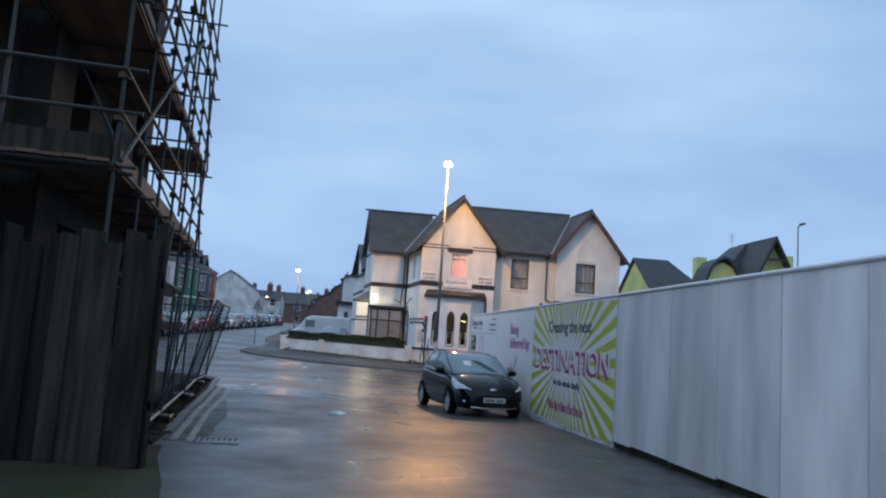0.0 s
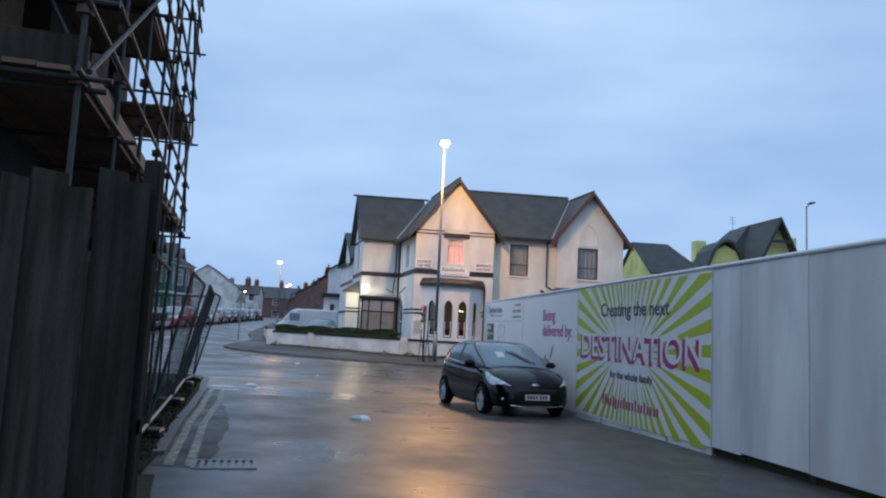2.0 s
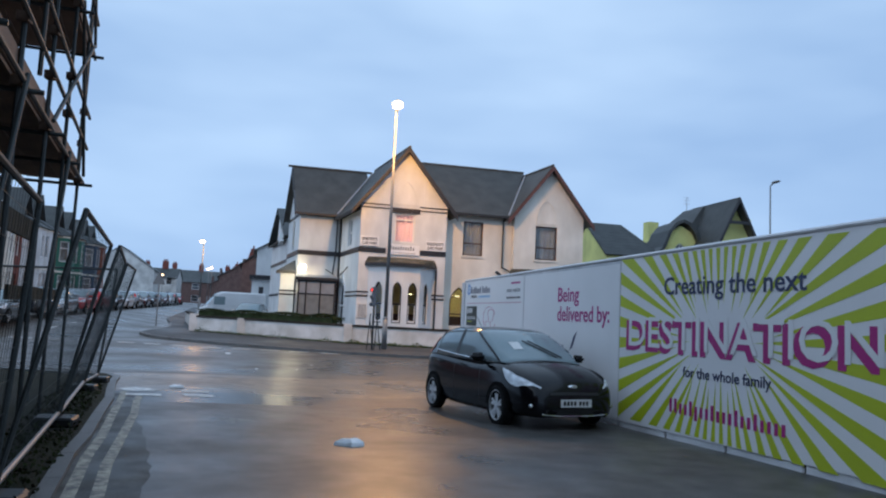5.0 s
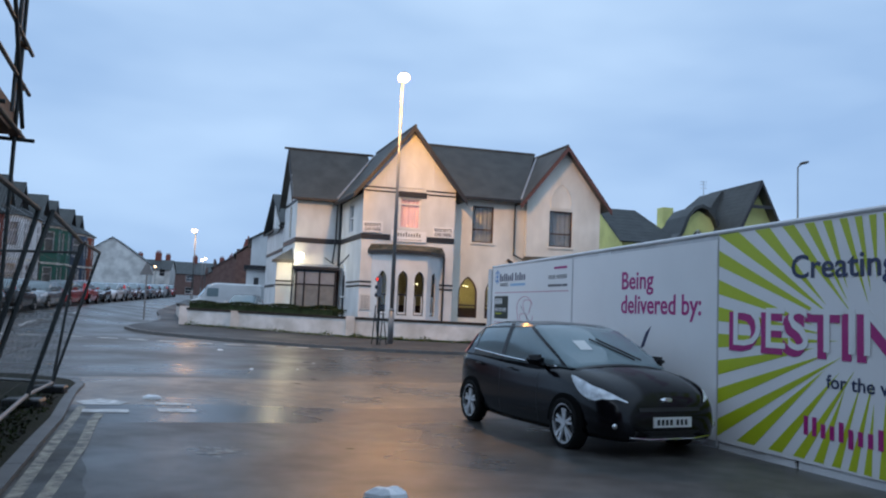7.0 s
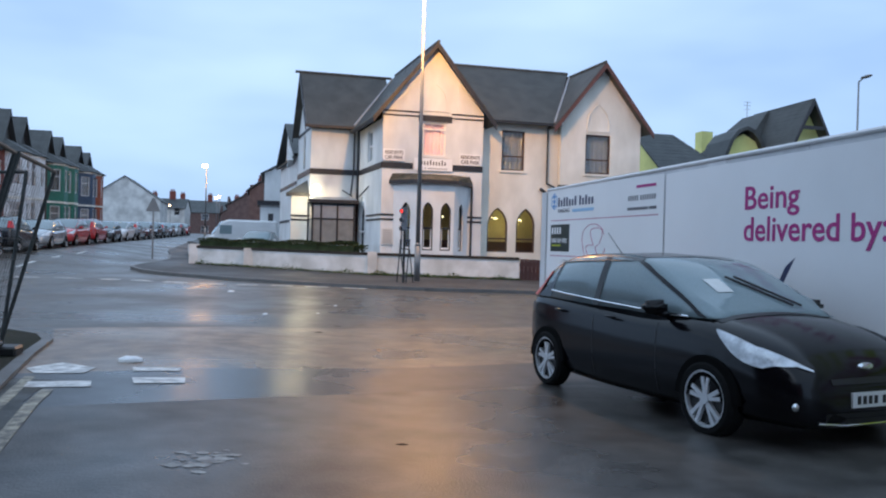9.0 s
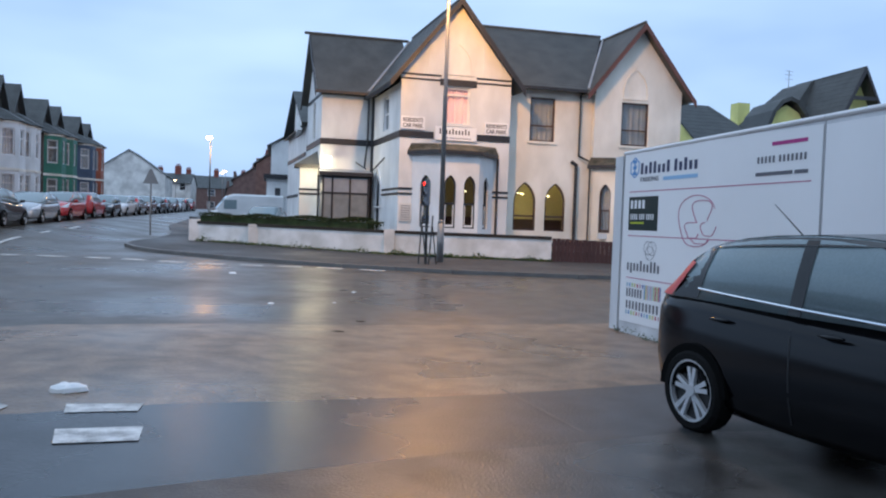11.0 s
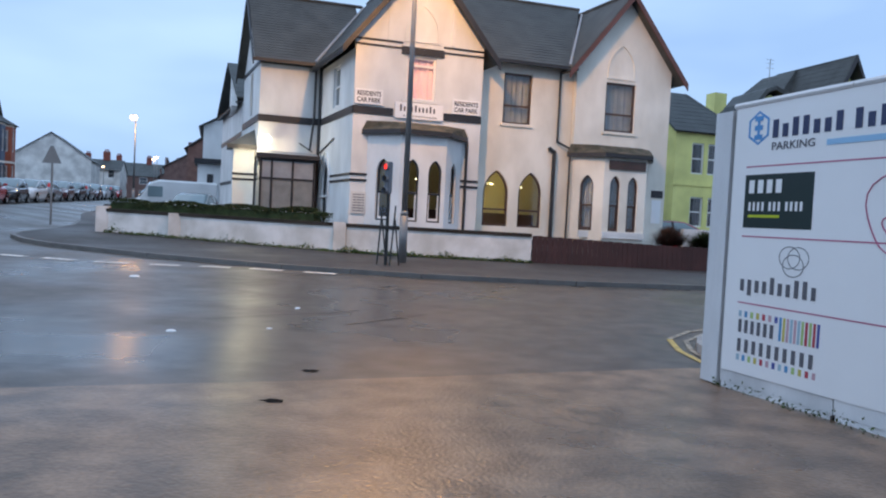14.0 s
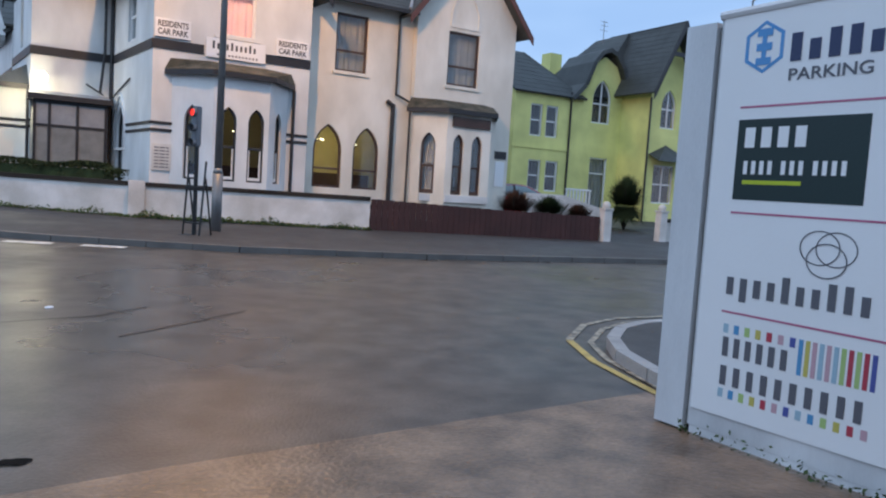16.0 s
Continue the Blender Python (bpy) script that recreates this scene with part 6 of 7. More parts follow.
# boards and toe boards; some bays have lost theirs
BAYS = {3.0: ((-0.1, 3.7), (3.6, 7.3), (7.25, 11.0)), 5.05: ((-0.1, 3.7), (3.6, 5.6), (8.3, 11.0)), 7.1: ((-0.1, 4.6),), 9.1: ((-0.1, 3.7),)}
for z in LIFTS:
    for j in range(5):
        n0 = 0.50 + 0.235 * j
        for a0, a1 in BAYS[z]:
            bm = bmesh.new()
            prism(bm, [(a0, n0), (a1, n0), (a1, n0 + 0.225), (a0, n0 + 0.225)], lambda s, t, d: lp3(s, t, z + 0.04 * (j % 2) * 0.2 - d), 0.038)
            part("board", bm, M_BOARD, scaff)
        bm = bmesh.new()
        prism(bm, [(1.66, 0.02 + 0.215 * j), (7.4, 0.02 + 0.215 * j), (7.4, 0.22 + 0.215 * j), (1.66, 0.22 + 0.215 * j)], lambda s, t, d: lp3(t, s, z - d), 0.038)
        part("board", bm, M_BOARD, scaff)
    for a0, a1 in ((0.0, 3.7), (3.75, 7.3), (7.35, 10.8)) if z < 6 else ((0.0, 4.6),):
        bm = bmesh.new()
        prism(bm, [(a0, z), (a1, z), (a1, z + 0.225), (a0, z + 0.225)], lambda s, t, d: lp3(s, 0.475 + d, t), 0.035)
        part("toe_board", bm, M_BOARD, scaff)
    bm = bmesh.new()
    prism(bm, [(0.4, z - 0.02), (7.6, z - 0.02), (7.6, z + 0.28), (0.4, z + 0.28)], lambda s, t, d: lp3(0.0 + d, s, t), 0.035)
    part("toe_board", bm, M_WOOD, scaff)

for a0, a1, n, z0, h in ((0.4, 4.2, 0.55, 1.62, 0.22), (3.9, 7.9, 0.56, 1.70, 0.22), (1.0, 5.2, 0.57, 0.55, 0.20), (6.4, 10.6, 0.55, 1.05, 0.15)):
    bm = bmesh.new()
    prism(bm, [(a0, z0), (a1, z0 + 0.03), (a1, z0 + h + 0.03), (a0, z0 + h)], lambda s, t, d: lp3(s, n + d, t), 0.035)
    part("guard_board", bm, M_WOOD, scaff, "dark guard board tied to the standards")

wood = thing("board_hoarding", "tall rough fence of dark weathered timber boards", "fence")
x = -3.04
i = 0
rb = random.Random(4)
while x > -10.5:
    w = rb.uniform(0.17, 0.27)
    z1 = 2.12 + rb.uniform(-0.13, 0.12) + (0.10 if i == 0 else 0)
    lean = rb.uniform(-0.02, 0.02)
    yo = 7.98 + (0.028 if i % 2 else 0.0)
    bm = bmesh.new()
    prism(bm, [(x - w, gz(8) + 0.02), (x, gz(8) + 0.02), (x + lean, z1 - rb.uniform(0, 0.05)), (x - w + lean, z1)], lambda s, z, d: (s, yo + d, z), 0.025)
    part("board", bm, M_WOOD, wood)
    x -= w * 0.97 + rb.uniform(0.0, 0.03)
    i += 1
boxed("end_post", (-3.12, -3.0, 8.04, 8.16, gz(8) - 0.05, 2.30), M_WOOD, wood, bevel=0.01)
for z in (0.3, 1.6):
    boxed("rail", (-10.5, -3.0, 8.05, 8.10, z, z + 0.1), M_WOOD, wood)
for k in range(6):
    boxed("post", (-4.9 - k * 1.2, -4.8 - k * 1.2, 8.10, 8.20, gz(8) - 0.05, 2.0), M_WOOD, wood)


def mesh_panel(p0, p1, h=1.95, lean=(0.0, 0.0)):
    """A temporary fence panel of tube and welded wire on two block feet."""
    ob = thing("fence_panel", "galvanised wire mesh temporary fence panel on block feet", "fence panel", group="site fence panels")
    a, b = Vector((*p0, 0)), Vector((*p1, 0))
    off = Vector((lean[0], lean[1], 0))

    def pt(t, z):
        p = a.lerp(b, t)
        return tuple(Vector((p.x, p.y, gz(p.y, p.x) + 0.14 + z)) + off * (z / h))

    bm = bmesh.new()
    path_tube(bm, [pt(0, 0), pt(0, h), pt(1, h), pt(1, 0)], 0.021, 7)
    part("frame", bm, M_TUBE, ob)
    bm = bmesh.new()
    tube(bm, pt(0, 0.04), pt(1, 0.04), 0.024, n=7)
    part("bottom_rail", bm, M_STEEL, ob, "paler bottom rail")
    bm = bmesh.new()
    n = round((b - a).length / 0.10)
    for k in range(1, n):
        tube(bm, pt(k / n, 0.1), pt(k / n, h), 0.0019, n=3, cap=False)
    for k in range(1, 9):
        tube(bm, pt(0, 0.1 + 0.215 * k), pt(1, 0.1 + 0.215 * k), 0.0021, n=3, cap=False)
    part("wire_mesh", bm, M_TUBE, ob)
    for t in (0.0, 1.0):
        p = a.lerp(b, t)
        bm = bmesh.new()
        box(bm, p.x - 0.24, p.x + 0.20, p.y - 0.10, p.y + 0.10, gz(p.y, p.x) + 0.035, gz(p.y, p.x) + 0.14)
        bmesh.ops.bevel(bm, geom=bm.edges[:], offset=0.02, segments=1, affect="EDGES")
        part("block_foot", bm, M_TRIM, ob, "black rubber block foot")


mesh_panel((-3.42, 8.5), (-4.27, 11.95), 1.95, (0.12, 0.0))
mesh_panel((-4.30, 12.05), (-5.10, 15.45), 1.95, (0.34, 0.25))
mesh_panel((-5.13, 15.6), (-6.0, 19.1), 1.95, (0.42, 0.25))
mesh_panel((-6.02, 19.2), (-6.30, 20.8), 1.95, (0.45, 0.2))
mesh_panel((-6.33, 20.9), (-9.5, 22.0), 1.95, (0.10, 0.3))


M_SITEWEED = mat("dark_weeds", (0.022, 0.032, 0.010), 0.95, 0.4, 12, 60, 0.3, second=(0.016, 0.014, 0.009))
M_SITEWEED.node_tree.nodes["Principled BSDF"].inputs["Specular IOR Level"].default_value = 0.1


def rubble_region(rnd):
    a = rnd.uniform(0.5, 12)
    p = lp3(a, rnd.uniform(-0.12, 0.5), 0)
    return (p[0], p[1], gz(p[1], p[0]) + 0.03 + abs(rnd.gauss(0, 0.05)))


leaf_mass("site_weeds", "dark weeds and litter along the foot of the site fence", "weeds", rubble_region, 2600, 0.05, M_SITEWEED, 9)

# ---- terraced houses ----
TA = Vector((-0.0946, 0.9955))
TF = Vector((0.9955, 0.0946))


def terrace_house(s_start, wall_m, bay_m, barge_m, label, W=4.63, mirror=False, apex=8.75, net=None):
    """A two-storey bay-fronted house; s runs along the street, f out towards it."""
    zg = gz(43 + s_start + 3, -24.0)
    ob = thing("terraced_house", label, "house", group="terrace along the far street")

    def q(s, f, z):
        p = Vector((-22.2, 43.0)) + TA * (s_start + (W - s if mirror else s)) + TF * f
        return (p.x, p.y, zg + z)

    def face(f):
        return lambda s, z, d: q(s, f - d, z)

    holes = [rect(0.3, 1.15, 3.6, 5.2), rect(0.12, 1.02, 0.1, 2.3)]
    bm = bmesh.new()
    slab(bm, [rect(0, W, -0.8, 6.0)] + holes, face(-1.0), 0.3)
    part("front_wall", bm, wall_m, ob)
    for s in (0.0, W - 0.25):
        bm = bmesh.new()
        prism(bm, [(-1.3, -0.8), (-1.3, 6.0), (-5.0, apex - 0.1), (-9.0, 6.0), (-9.0, -0.8)], lambda f, z, d: q(s + d, f, z), 0.25)
        part("party_wall", bm, wall_m, ob)
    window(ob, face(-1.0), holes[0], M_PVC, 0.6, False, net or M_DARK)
    boxed("door", (0, 0.9, -0.03, 0.03, 0, 2.1), M_BROWN, ob, m=Matrix((((TA.x), 0, 0, q(1.02 if mirror else 0.12, -1.15, 0)[0]), (TA.y, 1, 0, q(1.02 if mirror else 0.12, -1.15, 0)[1]), (0, 0, 1, zg + 0.15), (0, 0, 0, 1))))
    # two-storey bay
    b0, b1 = 1.6, 4.6
    pts = [(b0, -1.0), (b0 + 0.9, 0.0), (b1 - 0.9, 0.0), (b1, -1.0)]
    if mirror:
        pts = pts[::-1]
    for a, b in zip(pts, pts[1:]):
        a3, b3 = Vector(q(*a, 0)), Vector(q(*b, 0))
        ln = (b3 - a3).length
        d = (b3 - a3) / ln
        inn = Vector((-d.y, d.x, 0))

        def fn(s, z, t, a3=a3, d=d, inn=inn):
            p = a3 + d * s + inn * t
            return (p.x, p.y, zg + z)

        hl = [rect(ln * 0.2, ln * 0.8, z0, z0 + 1.75) for z0 in (0.8, 3.7)] if ln < 2 else [rect(ln * f0, ln * f1, z0, z0 + 1.75) for z0 in (0.8, 3.7) for f0, f1 in ((0.08, 0.46), (0.54, 0.92))]
        bm = bmesh.new()
        slab(bm, [rect(0, ln, -0.8, 6.0)] + hl, fn, 0.15)
        part("bay_wall", bm, bay_m, ob)
        for h in hl:
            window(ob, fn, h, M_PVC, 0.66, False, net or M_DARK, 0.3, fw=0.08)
        for z0 in (0.55, 2.75, 5.75):
            bm = bmesh.new()
            prism(bm, rect(-0.02, ln + 0.02, z0, z0 + 0.16), lambda s, z, t: fn(s, z, t - 0.05), 0.06)
            part("string_course", bm, M_CREAM if z0 > 1 else bay_m, ob)
    roof_plane("roof_slope", [q(-0.1, -0.6, 5.9), q(W + 0.1, -0.6, 5.9), q(W + 0.1, -5.0, apex + 0.1), q(-0.1, -5.0, apex + 0.1)], M_SLATE, ob, 10)
    roof_plane("roof_slope", [q(-0.1, -9.3, 5.9), q(W + 0.1, -9.3, 5.9), q(W + 0.1, -5.0, apex + 0.1), q(-0.1, -5.0, apex + 0.1)], M_SLATE, ob, 4)
    sm = 3.0
    zr = apex - 0.35
    bm = bmesh.new()
    prism(bm, [(sm - 1.25, 6.3), (sm + 1.25, 6.3), (sm, zr)], face(-1.5), 0.2)
    part("gable", bm, M_SLATE if barge_m is M_SLATE else M_BRICK, ob)
    for sg in (-1, 1):
        roof_plane("gable_roof", [q(sm + sg * 1.55, -1.2, 6.2), q(sm + sg * 1.55, -5.0, 6.2), q(sm, -5.0, apex), q(sm, -1.2, apex)], M_SLATE, ob, 8)
        bm = bmesh.new()
        prism(bm, [(sm + sg * 1.6, 5.95), (sm, apex - 0.32), (sm, apex + 0.02), (sm + sg * 1.6, 6.2)], face(-1.13), 0.06)
        part("bargeboard", bm, barge_m, ob)
        sa, sb = (b0 - 0.15, b0 + 0.8) if sg < 0 else (b1 + 0.15, b1 - 0.8)
        roof_plane("bay_roof", [q(sa, -1.05, 5.92), q(sb, 0.22, 5.92), q(sm + sg * 0.8, -1.2, 6.75), q(sm + sg * 1.4, -1.6, 6.75)], M_SLATE, ob, 3)
    roof_plane("bay_roof", [q(b0 + 0.8, 0.22, 5.92), q(b1 - 0.8, 0.22, 5.92), q(sm + 0.8, -1.2, 6.75), q(sm - 0.8, -1.2, 6.75)], M_SLATE, ob, 4)
    bm = bmesh.new()
    c = Vector((q(W, -5, 0)[0], q(W, -5, 0)[1], 0))
    box(bm, c.x - 0.5, c.x + 0.5, c.y - 0.35, c.y + 0.35, zg + apex - 0.7, zg + apex + 0.6)
    part("chimney", bm, M_BRICK, ob)
    return ob


M_GREENP = mat("green_painted_bay", (0.015, 0.14, 0.095), 0.5, 0.15, 6, 50)
M_BLUEPT = mat("blue_painted_bay", (0.045, 0.075, 0.125), 0.5, 0.15, 6, 50)
M_OLDWALL = mat("dark_brown_brick", (0.07, 0.045, 0.038), 0.8, 0.25, 8, 40, 0.3)
M_ORANGEP = mat("orange_painted_bay", (0.30, 0.07, 0.03), 0.5, 0.15, 6, 50)
# net curtains, paled further to paint in sky mirrored by the panes
M_NETPALE = mat("net_curtain_with_sky_sheen", (0.55, 0.57, 0.60), 0.9, 0.12, 14, 60)
for s0, wm, bmx, brg, lab, wide, mir, top, cur in (
        (8.15, M_BRICK, M_WHITE, M_SLATE, "red brick terraced house with white two-storey bay", 4.95, False, 8.8, M_NETPALE),
        (13.15, M_BRICK, M_CREAM, M_PVC, "red brick terraced house with cream bay and white bargeboards", 6.85, False, 8.9, M_NETPALE),
        (20.02, M_BRICK, M_WHITE, M_SLATE, "red brick terraced house with white two-storey bay", 4.63, False, 8.85, M_NETPALE),
        (24.65, M_BRICK, M_WHITE, M_SLATE, "red brick terraced house with white two-storey bay", 4.63, True, 8.75, M_NETPALE),
        (29.29, M_OLDWALL, M_GREENP, M_SLATE, "dark brick terraced house with a green painted bay", 4.63, False, 8.55, M_NET),
        (33.92, M_OLDWALL, M_GREENP, M_SLATE, "dark brick terraced house with a green painted bay", 4.63, True, 8.4, M_NET),
        (38.56, M_BLUEPT, M_BLUEPT, M_SLATE, "blue painted terraced house with slate gable", 4.63, False, 8.3, M_NET),
        (43.19, M_ORANGEP, M_ORANGEP, M_SLATE, "orange painted terraced house at the row's end", 4.63, True, 8.0, M_NET)):
    terrace_house(s0, wm, bmx, brg, lab, wide, mir, top, cur)


M_OLDBRICK = mat("old_brown_brick", (0.150, 0.090, 0.078), 0.8, 0.25, 8, 40, 0.3)


def far_block(name, label, x, y, rz, w, d, eave, ridge, wall_m, windows=0, gable_front=False, chimneys=0):
    """A plain distant house: walls, pitched roof, windows and chimneys."""
    ob = thing(name, label, "house", pose(x, y, gz(y), 0, 0, rz))
    holes = []
    if windows:
        step = w / windows
        for k in range(windows):
            for z in (1.0, 4.0):
                holes.append(rect(-w / 2 + step * (k + 0.3), -w / 2 + step * (k + 0.7), z, z + 1.6))
    out = [(-w / 2, -0.5), (w / 2, -0.5), (w / 2, eave)] + ([(0, ridge)] if gable_front else []) + [(-w / 2, eave)]
    bm = bmesh.new()
    slab(bm, [out] + holes, plane_u(-d / 2), 0.3)
    part("front_wall", bm, wall_m, ob)
    for h in holes:
        window(ob, plane_u(-d / 2), h, M_PVC, 0.5, False, M_DARK, 0.3, fw=0.1)
    for sg in (-1, 1):
        bm = bmesh.new()
        pr = [(-d / 2 + 0.3, -0.5), (d / 2, -0.5), (d / 2, eave)] + ([] if gable_front else [(0, ridge - 0.1)]) + [(-d / 2 + 0.3, eave)]
        prism(bm, pr, lambda s, z, t: (sg * (w / 2 - t), s, z), 0.3)
        part("side_wall", bm, wall_m, ob)
        if gable_front:
            roof_plane("roof_slope", [(sg * (w / 2 + 0.3), -d / 2 - 0.2, eave - 0.2), (sg * (w / 2 + 0.3), d / 2, eave - 0.2), (0, d / 2, ridge + 0.15), (0, -d / 2 - 0.2, ridge + 0.15)], M_SLATE, ob, 6)
        else:
            roof_plane("roof_slope", [(-w / 2 - 0.2, sg * (d / 2 + 0.3), eave - 0.2), (w / 2 + 0.2, sg * (d / 2 + 0.3), eave - 0.2), (w / 2 + 0.2, 0, ridge), (-w / 2 - 0.2, 0, ridge)], M_SLATE, ob, 6)
    for k in range(chimneys):
        cx = -w / 2 + w * (k + 0.5) / chimneys
        ch = boxed("chimney", (cx - 0.6, cx + 0.6, -0.4, 0.4, ridge - 0.8, ridge + 1.5), M_BRICK, ob)
        for p in (-0.3, 0.0, 0.3):
            bm = bmesh.new()
            tube(bm, (cx + p, 0, ridge + 1.5), (cx + p, 0, ridge + 1.95), 0.11, n=7)
            part("chimney_pot", bm, M_BRICK, ch)
    return ob


far_block("gabled_house", "pale rendered gable-ended house at the street's end", -41.5, 150, 8, 11.5, 12, 6.0, 9.8, M_PALE, 0, True)
far_block("brick_row", "red brick row of houses closing the street", -41, 205, 10, 26, 9, 6.0, 9.0, M_OLDBRICK, 6, False, 4)
far_block("pale_house", "pale rendered house beside the brick row", -39.3, 172.5, 5, 6, 9, 5.6, 7.6, M_PALE, 2, False, 1)
far_block("white_house", "white rendered house beyond the guest house", -5.2, 71.5, -84, 9, 8, 5.7, 8.0, M_WHITE, 3, False, 1)
far_block("dark_house", "dark slate-roofed house farther along the street", -8.0, 89, -84, 12, 9, 5.2, 8.6, M_OLDBRICK, 4, False, 2)
far_block("brick_house", "brick terraced houses farther along the street", -16.6, 130, -82, 30, 9, 4.6, 7.3, M_OLDBRICK, 8, False, 5)
far_block("brick_house", "brick terraced houses farther along the street", -25, 172, -80, 40, 9, 4.4, 6.8, M_OLDBRICK, 8, False, 5)
for x, y, h, in ((-14.4, 75.4, 6.3), (-22.6, 130, 5.9), (-24.6, 139, 6.0), (-38, 165, 5.4)):
    ob = street_lamp(x, y, h, True, 0.07, 0.3, 0.0 if y > 125 else 0.11)
lamp("street_lamp_light_far", "POINT", (-14.4, 74.7, gz(75) + 6.2), (-14.4, 74.7, 0), 220, SODIUM, size=0.2)
dim = street_lamp(22.1, 46.0, 9.7, False, 0.07, 0.25)
dim["label"] = "unlit grey steel street lamp column behind the houses"

# ---- yellow house ----
YM = pose(16, 52.8, 0, 0, 0, 6)
yh = thing("yellow_house", "lime yellow rendered house with slate roofs and gables", "house", YM)
yb = -0.6
h_up = [rect(-0.20, 0.50, 3.74, 5.25), rect(0.72, 1.44, 3.74, 5.25)]
h_lo = [rect(-0.14, 0.60, 1.16, 2.62), rect(0.88, 1.64, 1.16, 2.62)]
bm = bmesh.new()
slab(bm, [rect(-1.15, 2.1, yb, 5.85)] + h_up + h_lo, plane_u(0), 0.25)
part("front_wall", bm, M_YELLOW, yh)
for h in h_up + h_lo:
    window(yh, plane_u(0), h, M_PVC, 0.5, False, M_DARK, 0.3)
boxed("string_course", (-1.2, 2.1, -0.05, 0.0, 3.15, 3.27), M_YELLOW, yh)
bm = bmesh.new()
prism(bm, [(0.25, yb), (6.0, yb), (6.0, 5.85), (3.1, 8.0), (0.25, 5.85)], lambda s, z, d: (-1.15 + d, s, z), 0.25)
part("gable_wall", bm, M_YELLOW, yh)
roof_plane("roof_slope", [(-1.35, -0.25, 5.75), (3.0, -0.25, 5.75), (1.3, 3.1, 8.2), (-1.35, 3.1, 8.2)], M_SLATE, yh, 10)
roof_plane("hip_slope", [(3.0, -0.25, 5.75), (3.0, 6.3, 5.75), (1.3, 3.1, 8.2), (1.3, 3.0, 8.2)], M_SLATE, yh, 8)
roof_plane("roof_slope", [(-1.35, 6.3, 5.75), (3.0, 6.3, 5.75), (1.3, 3.1, 8.2), (-1.35, 3.1, 8.2)], M_SLATE, yh, 4)
# middle with a curved gable
h_arch = lancet(3.55, 4.75, 4.70, 6.85)
h_door = rect(3.65, 4.80, 0.2, 3.0)
gab = [(2.1, yb), (5.6, yb), (5.6, 6.2), (5.4, 6.8), (5.0, 7.6), (4.2, 8.0), (3.45, 7.55), (3.05, 6.75), (2.6, 6.1), (2.1, 5.6)]
bm = bmesh.new()
slab(bm, [gab, h_arch, h_door], plane_u(0.02), 0.25)
part("front_wall", bm, M_YELLOW, yh)
window(yh, plane_u(0.02), h_arch, M_PVC, 0.45, True, M_DARK, 0.3)
window(yh, plane_u(0.02), h_door, M_PVC, 0.72, False, M_NET, 0.3, name="door", label="white framed glazed door")
curve = [(1.95, 5.75), (2.7, 6.5), (3.15, 7.6), (3.65, 8.2), (4.2, 8.4), (4.75, 8.2), (5.25, 7.6), (5.7, 6.5)]
for a, b in zip(curve, curve[1:]):
    roof_plane("gable_roof", [(a[0], -0.35, a[1]), (b[0], -0.35, b[1]), (b[0] + 0.3, 2.6, b[1]), (a[0] + 0.3, 2.6, a[1])], M_SLATE, yh, 0, thick=0.2)
roof_plane("hip_slope", [(3.3, 6.0, 6.0), (3.5, 0.2, 6.0), (6.5, 1.0, 9.62), (6.5, 3.5, 9.6)], M_SLATE, yh, 14)
roof_plane("front_slope", [(3.5, 0.15, 6.0), (6.2, 0.15, 6.0), (6.65, 1.0, 9.62), (6.5, 1.0, 9.62)], M_SLATE, yh, 14)
# right gabled wing with a steep roof
WV, UA, WH, RH = -2.0, 6.7, 1.2, 1.8
h_w = [lancet(6.2, 7.2, 4.6, 6.5)]
h_b = rect(6.0, 7.4, 0.9, 2.8)
bm = bmesh.new()
slab(bm, [[(UA - WH, yb), (UA + WH, yb), (UA + WH, 7.2), (UA, 9.5), (UA - WH, 7.2)]] + h_w + [h_b], plane_u(WV), 0.25)
part("gable_wall", bm, M_YELLOW, yh)
window(yh, plane_u(WV), h_w[0], M_PVC, 0.5, True, M_DARK, 0.3)
window(yh, plane_u(WV), h_b, M_PVC, 0.5, True, M_DARK, 0.3)
for sg in (-1, 1):
    bm = bmesh.new()
    prism(bm, rect(WV + 0.25, 5.0, yb, 6.8), lambda s, z, d: (UA + sg * (WH - d), s, z), 0.25)
    part("side_wall", bm, M_YELLOW, yh)
    roof_plane("roof_slope", [(UA + sg * RH, WV - 0.7, 6.15), (UA + sg * RH, 4.0, 6.15), (UA - 0.05, 2.5, 9.7), (UA, WV - 0.7, 9.75)], M_SLATE, yh, 14)
    gable_board(yh, UA + sg * RH, 6.15, UA, 9.75, WV - 0.78, 0.34)
boxed("collar_beam", (UA - 0.75, UA + 0.75, WV - 0.76, WV - 0.66, 8.0, 8.2), M_BLACK, yh)
bm = bmesh.new()
vs = [bm.verts.new(p) for p in ((5.6, WV, 3.3), (5.4, WV - 0.9, 2.95), (7.9, WV - 0.9, 2.95), (7.7, WV, 3.3), (6.7, WV, 3.8))]
for f in ((0, 1, 4), (1, 2, 4), (2, 3, 4), (0, 3, 2, 1)):
    bm.faces.new([vs[i] for i in f])
part("bay_roof", bm, M_SLATE, yh)
for u, v in ((2.15, -0.06), (5.42, -2.06)):
    bm = bmesh.new()
    tube(bm, (u, v, 6.0), (u, v, yb), 0.05)
    part("drainpipe", bm, M_BLACK, yh)
boxed("chimney", (4.6, 5.4, 5.0, 5.8, 7.0, 8.9), M_YELLOW, yh, "yellow rendered chimney stack")
boxed("chimney", (9.0, 9.9, 0.5, 1.3, 6.0, 8.9), M_YELLOW, yh, "yellow rendered chimney stack")
bm = bmesh.new()
